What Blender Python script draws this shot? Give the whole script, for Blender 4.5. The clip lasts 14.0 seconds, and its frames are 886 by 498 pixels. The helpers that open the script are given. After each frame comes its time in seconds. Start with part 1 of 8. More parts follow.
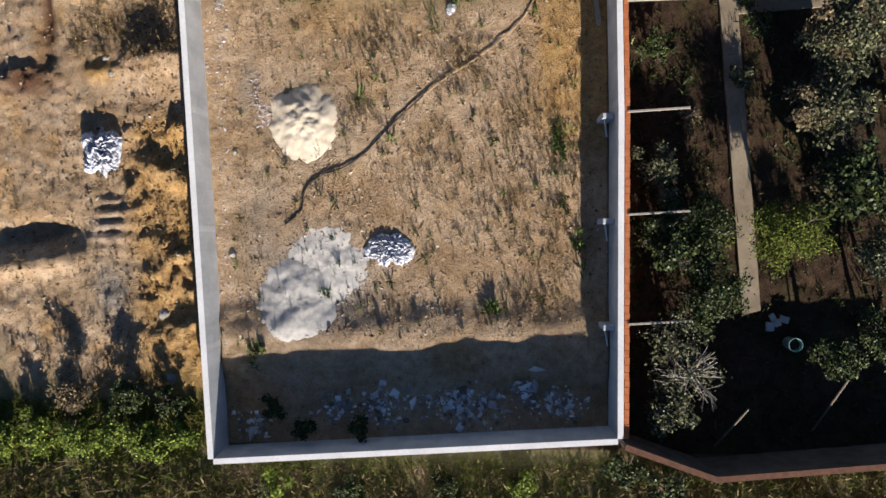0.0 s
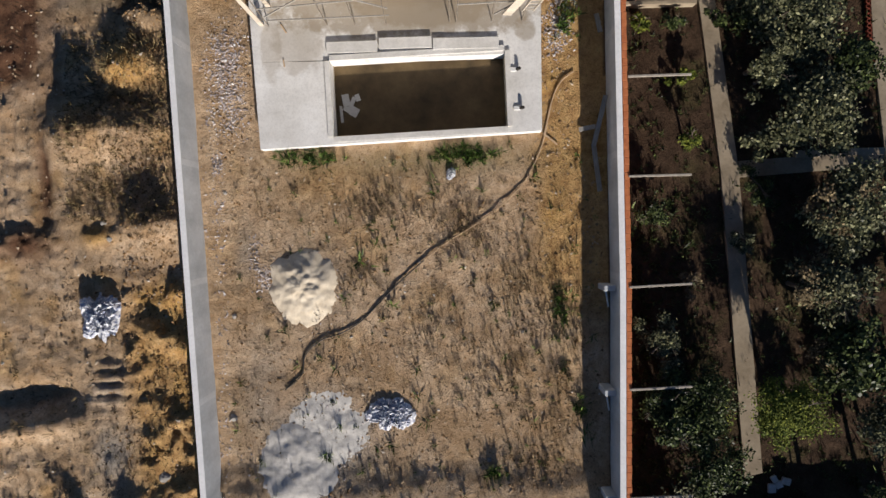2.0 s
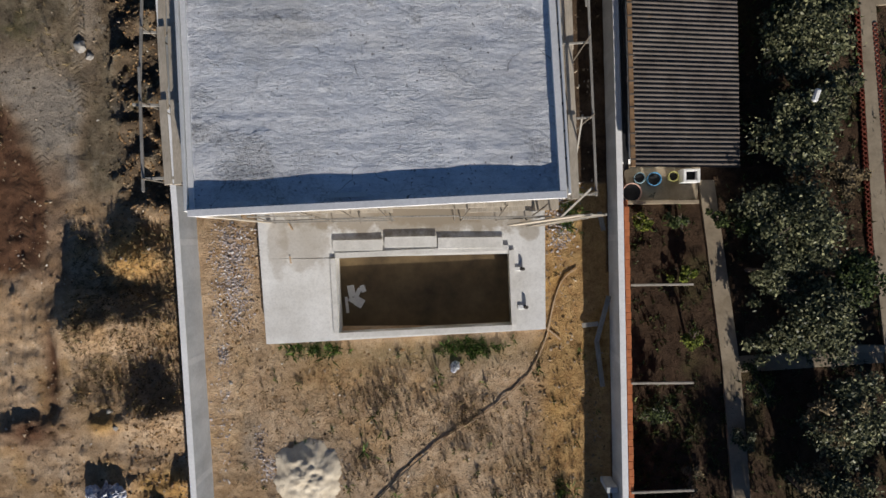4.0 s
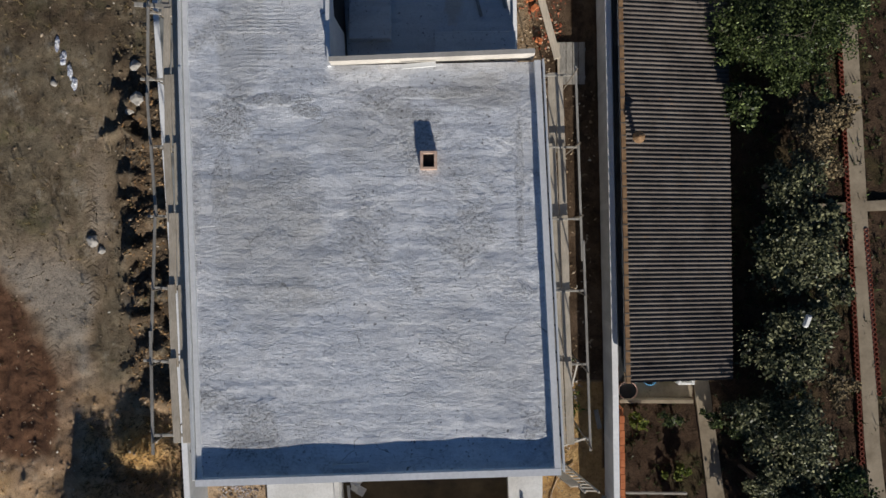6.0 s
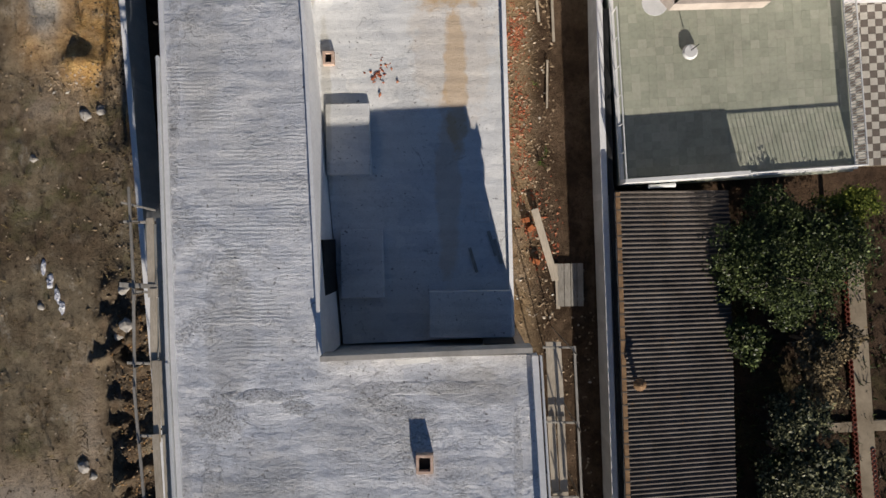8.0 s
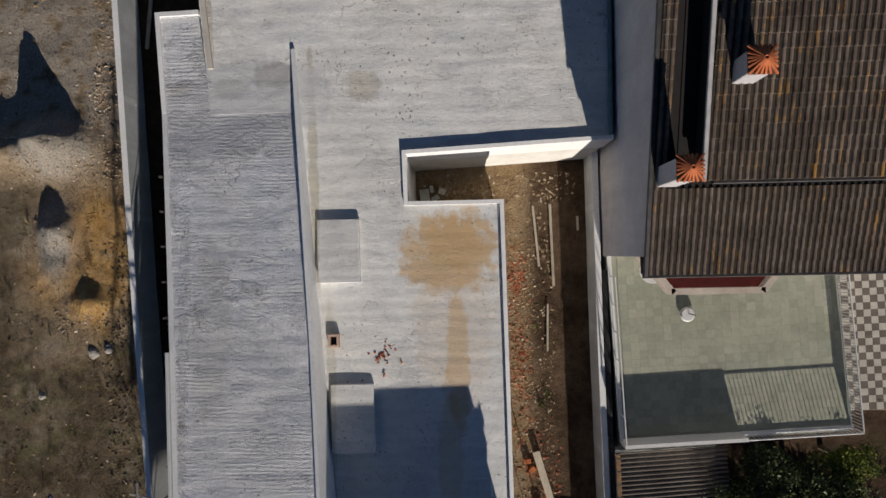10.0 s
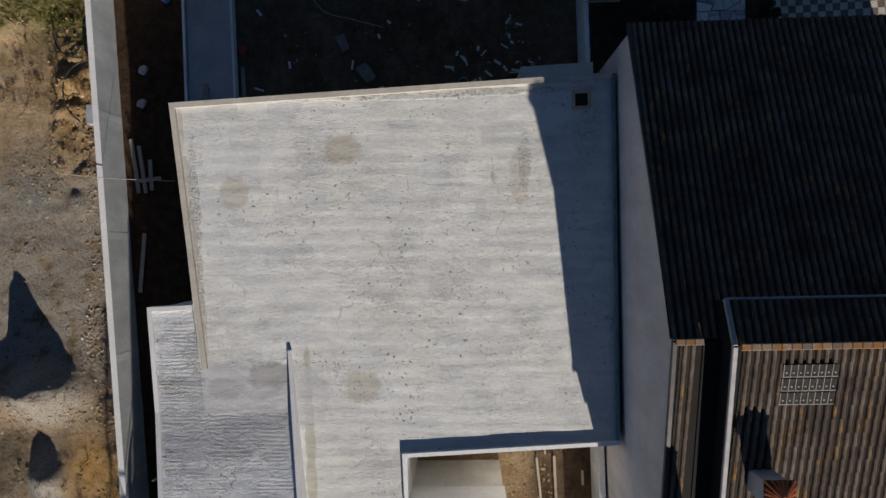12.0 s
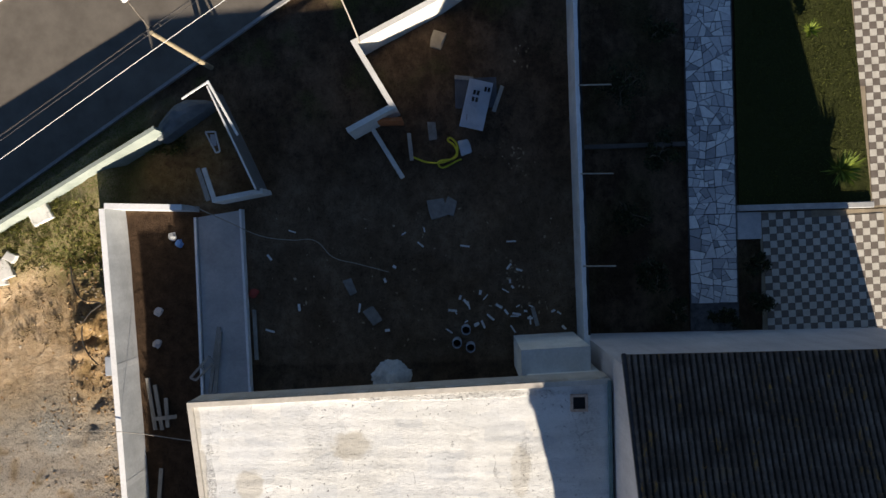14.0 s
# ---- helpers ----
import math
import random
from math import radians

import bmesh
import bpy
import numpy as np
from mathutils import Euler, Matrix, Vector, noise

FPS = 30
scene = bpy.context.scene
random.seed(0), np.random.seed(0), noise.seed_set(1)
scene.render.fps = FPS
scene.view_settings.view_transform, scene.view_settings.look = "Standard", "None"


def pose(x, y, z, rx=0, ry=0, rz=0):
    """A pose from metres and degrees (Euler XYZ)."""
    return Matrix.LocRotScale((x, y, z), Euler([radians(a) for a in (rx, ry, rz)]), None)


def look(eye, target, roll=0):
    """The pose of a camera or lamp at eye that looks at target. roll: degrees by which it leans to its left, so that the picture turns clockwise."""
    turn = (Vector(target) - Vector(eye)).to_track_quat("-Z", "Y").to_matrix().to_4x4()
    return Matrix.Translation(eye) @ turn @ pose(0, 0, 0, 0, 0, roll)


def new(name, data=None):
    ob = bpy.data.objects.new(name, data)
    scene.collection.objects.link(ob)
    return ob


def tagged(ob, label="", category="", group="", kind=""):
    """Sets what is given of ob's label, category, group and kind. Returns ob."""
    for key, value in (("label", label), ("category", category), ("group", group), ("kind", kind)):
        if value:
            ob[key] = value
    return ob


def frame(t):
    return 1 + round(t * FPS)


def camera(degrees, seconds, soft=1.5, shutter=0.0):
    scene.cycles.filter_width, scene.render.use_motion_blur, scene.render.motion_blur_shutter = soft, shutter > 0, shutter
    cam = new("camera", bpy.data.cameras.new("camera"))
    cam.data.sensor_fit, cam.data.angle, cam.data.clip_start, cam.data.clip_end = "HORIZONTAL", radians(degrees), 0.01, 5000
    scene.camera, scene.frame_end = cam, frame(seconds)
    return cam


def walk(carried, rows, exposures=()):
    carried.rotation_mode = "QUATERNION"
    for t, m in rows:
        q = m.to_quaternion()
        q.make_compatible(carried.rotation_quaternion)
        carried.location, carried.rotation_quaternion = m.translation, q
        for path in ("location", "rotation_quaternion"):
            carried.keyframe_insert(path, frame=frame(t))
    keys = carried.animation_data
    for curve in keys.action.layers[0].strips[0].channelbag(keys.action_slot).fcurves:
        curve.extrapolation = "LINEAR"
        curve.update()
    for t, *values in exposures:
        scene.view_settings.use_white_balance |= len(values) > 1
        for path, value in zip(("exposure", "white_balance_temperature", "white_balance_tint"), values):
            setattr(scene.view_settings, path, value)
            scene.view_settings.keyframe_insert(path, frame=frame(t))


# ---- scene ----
# ---- camera ----
cam = camera(66.0, 14.0, 1.5)
PATH = [
    (0, (0.997, 0.242, 29.285), (0.931, 0.194, 27.287), -126.5),
    (0.5, (1.027, 1.652, 29.227), (0.959, 1.612, 27.228), -120.9),
    (1, (1.046, 3.273, 29.186), (0.977, 3.238, 27.188), -117.2),
    (1.5, (1.004, 5.31, 29.065), (0.938, 5.264, 27.066), -126.0),
    (2, (0.883, 7.514, 28.98), (0.827, 7.449, 26.982), 219.9),
    (2.5, (0.892, 9.567, 28.98), (0.834, 9.502, 26.852), -139.3),
    (3, (0.722, 11.646, 29.065), (0.674, 11.578, 27.067), 214.8),
    (3.2, (0.725, 12.366, 29.042), (0.675, 12.303, 27.044), -142.5),
    (5.3, (0.98, 20.54, 29.03), (0.916, 20.518, 27.031), -108.7),
    (5.5, (1.007, 21.298, 29.172), (0.94, 21.279, 27.173), -105.8),
    (6, (1.004, 23.595, 29.653), (0.937, 23.571, 27.655), -109.8),
    (6.5, (1.03, 25.941, 29.355), (0.964, 25.914, 27.357), -112.8),
    (7, (1.11, 28.543, 29.009), (1.042, 28.507, 27.01), -118.0),
    (7.5, (1.159, 30.944, 28.818), (1.092, 30.904, 26.82), -121.4),
    (8, (1.214, 33.399, 28.849), (1.147, 33.357, 26.85), -123.1),
    (8.2, (1.22, 34.382, 28.902), (1.155, 34.342, 26.903), -122.9),
    (10.3, (1.294, 44.293, 29.284), (1.229, 44.312, 27.285), -74.9),
    (10.5, (1.291, 45.342, 29.287), (1.225, 45.356, 27.289), -79.5),
    (11, (1.319, 48.155, 29.161), (1.254, 48.159, 27.162), -87.7),
    (11.5, (1.367, 50.803, 28.839), (1.302, 50.807, 26.84), -87.4),
    (12, (1.434, 53.61, 28.55), (1.369, 53.606, 26.551), -94.8),
    (12.5, (1.507, 56.137, 28.802), (1.44, 56.131, 26.803), -96.6),
    (13, (1.557, 58.67, 29.125), (1.489, 58.661, 27.126), -98.8),
    (13.5, (1.576, 61.387, 29.349), (1.51, 61.372, 27.35), -104.2),
    (14, (1.602, 64.068, 29.669), (1.534, 64.052, 27.67), -104.8),
]
EXPOSURES = [(0.0, 0.8, 6550, 13), (1.5, 0.5, 6550, 13), (3.0, 0.2, 6500, 12), (5.5, 0.2, 6350, 10), (6.5, 0.2, 6400, 10), (8.0, 0.24, 6700, 12), (10.5, -0.2, 6750, 12), (11.5, -0.14, 6700, 11), (12.5, 0.06, 6800, 11), (13.2, 0.35, 7000, 11), (14.0, 1.0, 7250, 12)]
walk(cam, [(t, look(eye, target, roll)) for t, eye, target, roll in PATH], EXPOSURES)

# ---- world, sun, exposure ----
SUN = Vector((0.62, -2.62, 1.0)).normalized()
world = bpy.data.worlds.new("sky")
scene.world = world
world.use_nodes = True
wn = world.node_tree.nodes
sky = wn.new("ShaderNodeTexSky")
sky.sky_type, sky.sun_disc = "NISHITA", False
sky.sun_elevation, sky.sun_rotation = math.asin(SUN.z), math.atan2(SUN.x, SUN.y)
sky.altitude, sky.air_density, sky.dust_density, sky.ozone_density = 50, 0.75, 0.0, 4.5
world.node_tree.links.new(sky.outputs[0], wn["Background"].inputs[0])
wn["Background"].inputs[1].default_value = 0.05
sun_data = bpy.data.lights.new("sun", "SUN")
sun_data.energy, sun_data.angle, sun_data.color = 5.0, radians(0.5), (1.0, 0.94, 0.85)
sun = new("sun", sun_data)
sun.matrix_world = look(SUN * 60, (0, 0, 0))


# ---- node material helpers ----
class Mat:
    """A node material with a small vocabulary: coordinates, noises, ramps and mixes."""

    def __init__(self, name, rough=0.9, metal=0.0, spec=0.3):
        self.m = bpy.data.materials.new(name)
        self.m.use_nodes = True
        self.t = self.m.node_tree
        self.b = self.t.nodes["Principled BSDF"]
        self.b.inputs["Roughness"].default_value = rough
        self.b.inputs["Metallic"].default_value = metal
        self.b.inputs["Specular IOR Level"].default_value = spec
        self.co = self.t.nodes.new("ShaderNodeNewGeometry").outputs["Position"]

    def link(self, a, b):
        self.t.links.new(a, b)

    def local(self):
        self.co = self.t.nodes.new("ShaderNodeTexCoord").outputs["Object"]
        return self

    def stretch(self, x, y, z, rz=0.0):
        n = self.t.nodes.new("ShaderNodeMapping")
        n.inputs["Scale"].default_value = (x, y, z)
        n.inputs["Rotation"].default_value = (0, 0, radians(rz))
        self.link(self.co, n.inputs["Vector"])
        return n.outputs[0]

    def noise(self, scale, detail=4.0, rough=0.6, co=None, distort=0.0):
        n = self.t.nodes.new("ShaderNodeTexNoise")
        n.inputs["Scale"].default_value, n.inputs["Detail"].default_value = scale, detail
        n.inputs["Roughness"].default_value, n.inputs["Distortion"].default_value = rough, distort
        self.link(co or self.co, n.inputs["Vector"])
        return n.outputs["Fac"]

    def warped(self, scale, amount):
        """Coordinates that wander, for cracks that are not straight."""
        n = self.t.nodes.new("ShaderNodeTexNoise")
        n.inputs["Scale"].default_value, n.inputs["Detail"].default_value = scale, 6.0
        self.link(self.co, n.inputs["Vector"])
        v = self.t.nodes.new("ShaderNodeVectorMath")
        v.operation = "MULTIPLY_ADD"
        self.link(n.outputs["Color"], v.inputs[0])
        v.inputs[1].default_value = (amount, amount, amount)
        self.link(self.co, v.inputs[2])
        return v.outputs[0]

    def cells(self, scale, co=None, feature="F1"):
        n = self.t.nodes.new("ShaderNodeTexVoronoi")
        n.inputs["Scale"].default_value = scale
        n.feature = feature
        self.link(co or self.co, n.inputs["Vector"])
        return n.outputs["Distance"]

    def wave(self, scale, distort=2.0, detail=3.0, co=None, direction="Y", profile="SIN"):
        n = self.t.nodes.new("ShaderNodeTexWave")
        n.bands_direction, n.wave_profile = direction, profile
        n.inputs["Scale"].default_value, n.inputs["Distortion"].default_value = scale, distort
        n.inputs["Detail"].default_value, n.inputs["Detail Scale"].default_value = detail, 1.2
        self.link(co or self.co, n.inputs["Vector"])
        return n.outputs["Fac"]

    def ramp(self, fac, *stops):
        n = self.t.nodes.new("ShaderNodeValToRGB")
        r = n.color_ramp
        while len(r.elements) < len(stops):
            r.elements.new(0.5)
        for e, (p, c) in zip(r.elements, stops):
            e.position = p
            e.color = (c, c, c, 1) if isinstance(c, (int, float)) else (*c, 1)
        self.link(fac, n.inputs[0])
        return n.outputs[0]

    def mix(self, fac, a, b, how="MIX"):
        n = self.t.nodes.new("ShaderNodeMix")
        n.data_type, n.blend_type = "RGBA", how
        for s, v in ((0, fac), (6, a), (7, b)):
            if isinstance(v, (int, float)):
                n.inputs[s].default_value = v if s == 0 else (v, v, v, 1)
            elif isinstance(v, tuple):
                n.inputs[s].default_value = (*v, 1)
            else:
                self.link(v, n.inputs[s])
        return n.outputs[2]

    def math(self, op, a, b=0.5):
        n = self.t.nodes.new("ShaderNodeMath")
        n.operation = op
        for s, v in ((0, a), (1, b)):
            if isinstance(v, (int, float)):
                n.inputs[s].default_value = v
            else:
                self.link(v, n.inputs[s])
        return n.outputs[0]

    def attr(self, name):
        n = self.t.nodes.new("ShaderNodeVertexColor")
        n.layer_name = name
        s = self.t.nodes.new("ShaderNodeSeparateColor")
        self.link(n.outputs[0], s.inputs[0])
        return s.outputs[0], s.outputs[1], s.outputs[2]

    def random(self):
        return self.t.nodes.new("ShaderNodeObjectInfo").outputs["Random"]

    def island(self):
        return self.t.nodes.new("ShaderNodeNewGeometry").outputs["Random Per Island"]

    def bump(self, height, strength=0.5, distance=0.05):
        n = self.t.nodes.new("ShaderNodeBump")
        n.inputs["Strength"].default_value, n.inputs["Distance"].default_value = strength, distance
        self.link(height, n.inputs["Height"])
        last = self.b.inputs["Normal"].links
        if last:
            self.link(last[0].from_socket, n.inputs["Normal"])
        self.link(n.outputs[0], self.b.inputs["Normal"])
        return self

    def color(self, c):
        self.link(c, self.b.inputs["Base Color"])
        return self


def plain(name, low, high, scale=3.0, rough=0.85, metal=0.0, bump=0.3, grain=40.0, spec=0.3):
    """Two-tone material with broad stains and a fine grain."""
    m = Mat(name, rough, metal, spec)
    a = m.noise(scale, 5, 0.65)
    b = m.noise(grain, 3, 0.6)
    c = m.ramp(a, (0.3, low), (0.7, high))
    c = m.mix(0.35, c, m.ramp(b, (0.25, 0.45), (0.75, 1.0)), "MULTIPLY")
    return m.color(c).bump(b, bump, 0.01).m


# ---- mesh helpers ----
def box_into(bm, x0, x1, y0, y1, z0, z1, m=None):
    vs = [bm.verts.new(m @ Vector(p) if m else p) for p in ((x0, y0, z0), (x1, y0, z0), (x1, y1, z0), (x0, y1, z0), (x0, y0, z1), (x1, y0, z1), (x1, y1, z1), (x0, y1, z1))]
    for f in ((3, 2, 1, 0), (4, 5, 6, 7), (0, 1, 5, 4), (1, 2, 6, 5), (2, 3, 7, 6), (3, 0, 4, 7)):
        bm.faces.new([vs[i] for i in f])
    return vs


def box(x0, x1, y0, y1, z0, z1, bevel=0.0, m=None):
    bm = bmesh.new()
    box_into(bm, x0, x1, y0, y1, z0, z1, m)
    if bevel:
        bmesh.ops.bevel(bm, geom=bm.edges[:], offset=bevel, segments=1, affect="EDGES")
    return bm


def cyl(r0, r1, h, n=10, cap=True, m=None):
    bm = bmesh.new()
    bmesh.ops.create_cone(bm, cap_ends=cap, segments=n, radius1=r0, radius2=r1, depth=h, matrix=Matrix.Translation((0, 0, h / 2)))
    if m:
        bm.transform(m)
    return bm


def between(a, b):
    """The pose of a thing built along +z from a towards b."""
    a, b = Vector(a), Vector(b)
    return Matrix.Translation(a) @ (b - a).to_track_quat("Z", "Y").to_matrix().to_4x4()


def bar(a, b, r, n=8):
    """A round bar from a to b."""
    return cyl(r, r, (Vector(b) - Vector(a)).length, n, True, between(a, b))


def beam(a, b, w, t):
    """A board from a to b, w wide and t thick (thickness upwards where it lies flat)."""
    a, b = Vector(a), Vector(b)
    d = (b - a).normalized()
    side = d.cross(Vector((0, 0, 1)))
    if side.length < 0.05:
        side = Vector((1, 0, 0))
    side.normalize()
    up = side.cross(d)
    m = Matrix((side, d, up)).transposed().to_4x4()
    m.translation = a
    return box(-w / 2, w / 2, 0, (b - a).length, -t / 2, t / 2, min(w, t) * 0.12, m)


def mesh_of(name, bm, mat, smooth=False):
    bmesh.ops.recalc_face_normals(bm, faces=bm.faces[:])
    me = bpy.data.meshes.new(name)
    bm.to_mesh(me)
    bm.free()
    if mat:
        me.materials.append(mat)
    if smooth:
        me.shade_smooth()
    return me


def part(name, bm, mat, parent, label="", smooth=False):
    ob = new(name, mesh_of(name, bm, mat, smooth))
    ob.parent = parent
    if label:
        ob["label"] = label
    return ob


def thing(name, x, y, z, label, category, group="", kind="", rz=0.0):
    ob = new(name)
    ob.empty_display_size = 0.2
    ob.matrix_world = pose(x, y, z, 0, 0, rz)
    return tagged(ob, label, category, group, kind)


def single(name, bm, mat, label, category, kind="", group="", smooth=False):
    return tagged(new(name, mesh_of(name, bm, mat, smooth)), label, category, group, kind)


def lerp(a, b, t):
    return a + (b - a) * t


def along(pts, y):
    """x on a polyline of (x, y) at y."""
    for (xa, ya), (xb, yb) in zip(pts, pts[1:]):
        if y <= yb:
            break
    return lerp(xa, xb, (y - ya) / (yb - ya))


def fbm(x, y, s=1.0, z=0.0, o=4):
    return noise.fractal(Vector((x * s, y * s, z)), 1.0, 2.0, o)


def sheet(p00, p10, p11, p01, nx, ny, zf, thick, wob=0.0, seed=0.0):
    """A slab over a quadrilateral (x, y corners), its top at zf(x, y) with a slight unevenness."""
    bm = bmesh.new()
    top, bot = [], []
    for j in range(ny + 1):
        v = j / ny
        rt, rb = [], []
        for i in range(nx + 1):
            u = i / nx
            x = lerp(lerp(p00[0], p10[0], u), lerp(p01[0], p11[0], u), v)
            y = lerp(lerp(p00[1], p10[1], u), lerp(p01[1], p11[1], u), v)
            z = zf(x, y)
            dz = wob * (0.6 * fbm(x, y, 0.5, seed) + 0.5 * fbm(x * 0.6, y * 2.2, 1.1, seed + 9)) if wob else 0
            rt.append(bm.verts.new((x, y, z + dz)))
            if j in (0, ny) or i in (0, nx):
                rb.append(bm.verts.new((x, y, z - thick)))
            else:
                rb.append(None)
        top.append(rt)
        bot.append(rb)
    for j in range(ny):
        for i in range(nx):
            bm.faces.new((top[j][i], top[j][i + 1], top[j + 1][i + 1], top[j + 1][i]))
    edge = [(0, i) for i in range(nx)] + [(j, nx) for j in range(ny)] + [(ny, i) for i in range(nx, 0, -1)] + [(j, 0) for j in range(ny, 0, -1)]
    hi = [bm.verts.new(top[j][i].co) for j, i in edge]
    lo = [bot[j][i] for j, i in edge]
    for k in range(len(edge)):
        n = (k + 1) % len(edge)
        f = bm.faces.new((lo[k], lo[n], hi[n], hi[k]))
        f.smooth = False
    return bm


def prism(poly, z0, ztop):
    """Walls over a plan polygon, from z0 up to ztop(x, y), closed on top."""
    bm = bmesh.new()
    lo = [bm.verts.new((x, y, z0)) for x, y in poly]
    hi = [bm.verts.new((x, y, ztop(x, y))) for x, y in poly]
    n = len(poly)
    for i in range(n):
        bm.faces.new((lo[i], lo[(i + 1) % n], hi[(i + 1) % n], hi[i]))
    bm.faces.new(hi)
    return bm


def wall_strip(pts, w, z0, ztop, bm=None, offset=0.0):
    """A wall w thick on the left of the line of plan points, its top at ztop(x, y)."""
    bm = bm or bmesh.new()
    ring = []
    for i, p in enumerate(pts):
        p = Vector(p)
        d0 = (p - Vector(pts[i - 1])).normalized() if i else None
        d1 = (Vector(pts[i + 1]) - p).normalized() if i + 1 < len(pts) else None
        d = ((d0 or d1) + (d1 or d0)).normalized()
        k = 1.0 / max(0.3, d.dot(d0 or d1))
        n = Vector((-d.y, d.x)) * k
        a, b = p + n * offset, p + n * (offset + w)
        ring.append([bm.verts.new((a.x, a.y, z0)), bm.verts.new((a.x, a.y, ztop(a.x, a.y))), bm.verts.new((b.x, b.y, ztop(b.x, b.y))), bm.verts.new((b.x, b.y, z0))])
    for a, b in zip(ring, ring[1:]):
        for i in range(4):
            j = (i + 1) % 4
            bm.faces.new((a[i], a[j], b[j], b[i]))
    bm.faces.new(ring[0])
    bm.faces.new(ring[-1][::-1])
    return bm

# ---- materials ----
def ground_material():
    m = Mat("earth", 0.95, 0, 0.15)
    green, clay, grey = m.attr("zone")
    wet, dark, brown = m.attr("zone_b")
    n1 = m.noise(0.35, 6, 0.62)
    n2 = m.noise(2.2, 7, 0.72)
    n3 = m.noise(14, 6, 0.75)
    n4 = m.noise(60, 3, 0.6)
    base = m.ramp(n2, (0.3, (0.40, 0.265, 0.155)), (0.5, (0.60, 0.43, 0.275)), (0.72, (0.74, 0.57, 0.40)))
    base = m.mix(m.ramp(n1, (0.46, 0.0), (0.64, 0.45)), base, (0.42, 0.25, 0.12))
    c0 = m.ramp(m.noise(0.28, 5, 0.6, m.stretch(1, 1.4, 1)), (0.46, 0.0), (0.60, 0.5))
    base = m.mix(c0, base, m.ramp(n2, (0.3, (0.20, 0.12, 0.055)), (0.7, (0.44, 0.29, 0.15))))
    c = m.mix(clay, base, m.ramp(n2, (0.3, (0.28, 0.135, 0.045)), (0.55, (0.56, 0.34, 0.125)), (0.75, (0.70, 0.47, 0.20))))
    c = m.mix(grey, c, m.ramp(n3, (0.3, (0.22, 0.205, 0.18)), (0.7, (0.47, 0.44, 0.39))))
    c = m.mix(brown, c, m.ramp(n2, (0.3, (0.075, 0.036, 0.02)), (0.7, (0.20, 0.105, 0.06))))
    wetc = m.ramp(n2, (0.3, (0.15, 0.118, 0.075)), (0.7, (0.29, 0.235, 0.158)))
    wetc = m.mix(m.ramp(m.noise(0.55, 6, 0.68, m.stretch(1.3, 0.6, 1, 20)), (0.46, 0.0), (0.60, 0.8)), wetc, m.ramp(n2, (0.3, (0.07, 0.05, 0.03)), (0.7, (0.16, 0.118, 0.074))))
    wetc = m.mix(m.ramp(m.noise(0.8, 7, 0.74, m.stretch(1, 0.7, 1, -15)), (0.55, 0.0), (0.66, 0.75)), wetc, (0.38, 0.34, 0.27))
    wetc = m.mix(m.ramp(m.noise(0.33, 7, 0.72, m.stretch(1, 1.2, 1, 40)), (0.56, 0.0), (0.63, 0.5)), wetc, (0.12, 0.115, 0.05))
    c = m.mix(wet, c, wetc)
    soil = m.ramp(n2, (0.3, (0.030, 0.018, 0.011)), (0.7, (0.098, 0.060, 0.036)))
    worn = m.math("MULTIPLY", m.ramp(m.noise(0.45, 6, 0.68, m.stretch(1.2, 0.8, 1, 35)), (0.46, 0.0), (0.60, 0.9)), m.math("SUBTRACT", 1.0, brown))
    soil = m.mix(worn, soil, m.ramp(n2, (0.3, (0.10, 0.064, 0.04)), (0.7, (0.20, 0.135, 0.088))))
    # dark zones: dark soil, with alley, yard and garden shade put into its colour
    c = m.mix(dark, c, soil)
    c = m.mix(m.math("MULTIPLY", green, m.ramp(n3, (0.35, 0.3), (0.6, 1.0))), c, m.ramp(n3, (0.3, (0.03, 0.045, 0.01)), (0.7, (0.11, 0.14, 0.03))))
    # dark specks in the hollows paint in the small shadows between clods
    c = m.mix(0.8, c, m.ramp(n3, (0.34, 0.12), (0.45, 1.0), (0.75, 1.0)), "MULTIPLY")
    c = m.mix(m.ramp(m.noise(19, 4, 0.7), (0.60, 0.0), (0.68, 0.5)), c, m.mix(1.0, c, 1.6, "MULTIPLY"))
    n5 = m.noise(5, 6, 0.75, m.stretch(1.5, 0.8, 1, 14))
    c = m.mix(0.6, c, m.ramp(n5, (0.33, 0.28), (0.44, 1.0)), "MULTIPLY")
    c = m.mix(0.35, c, m.ramp(n4, (0.3, 0.5), (0.55, 1.0)), "MULTIPLY")
    # tyre treads pressed into the damp strip
    s = m.t.nodes.new("ShaderNodeSeparateXYZ")
    m.link(m.co, s.inputs[0])
    tread = None
    for cx, lean, cy, ry, w in ((-13.25, 0.03, 25.0, 4.6, 0.36), (-15.55, 0.03, 24.0, 3.0, 0.3), (-18.25, 0.0, 16.6, 2.6, 0.34), (-17.3, 0.12, 19.0, 1.3, 0.3)):
        u = m.math("DIVIDE", m.math("SUBTRACT", m.math("ADD", s.outputs[0], m.math("MULTIPLY", m.math("SUBTRACT", s.outputs[1], cy), lean)), cx), w)
        v = m.math("DIVIDE", m.math("SUBTRACT", s.outputs[1], cy), ry)
        inside = m.math("MULTIPLY", m.math("LESS_THAN", m.math("ABSOLUTE", u), 1.0), m.math("LESS_THAN", m.math("ABSOLUTE", v), 1.0))
        chev = m.math("SINE", m.math("MULTIPLY", m.math("ADD", s.outputs[1], m.math("MULTIPLY", m.math("ABSOLUTE", u), 0.22)), 2 * math.pi / 0.24))
        one = m.math("MULTIPLY", inside, m.ramp(chev, (0.35, 0.0), (0.75, 1.0)))
        tread = m.math("MAXIMUM", tread, one) if tread else one
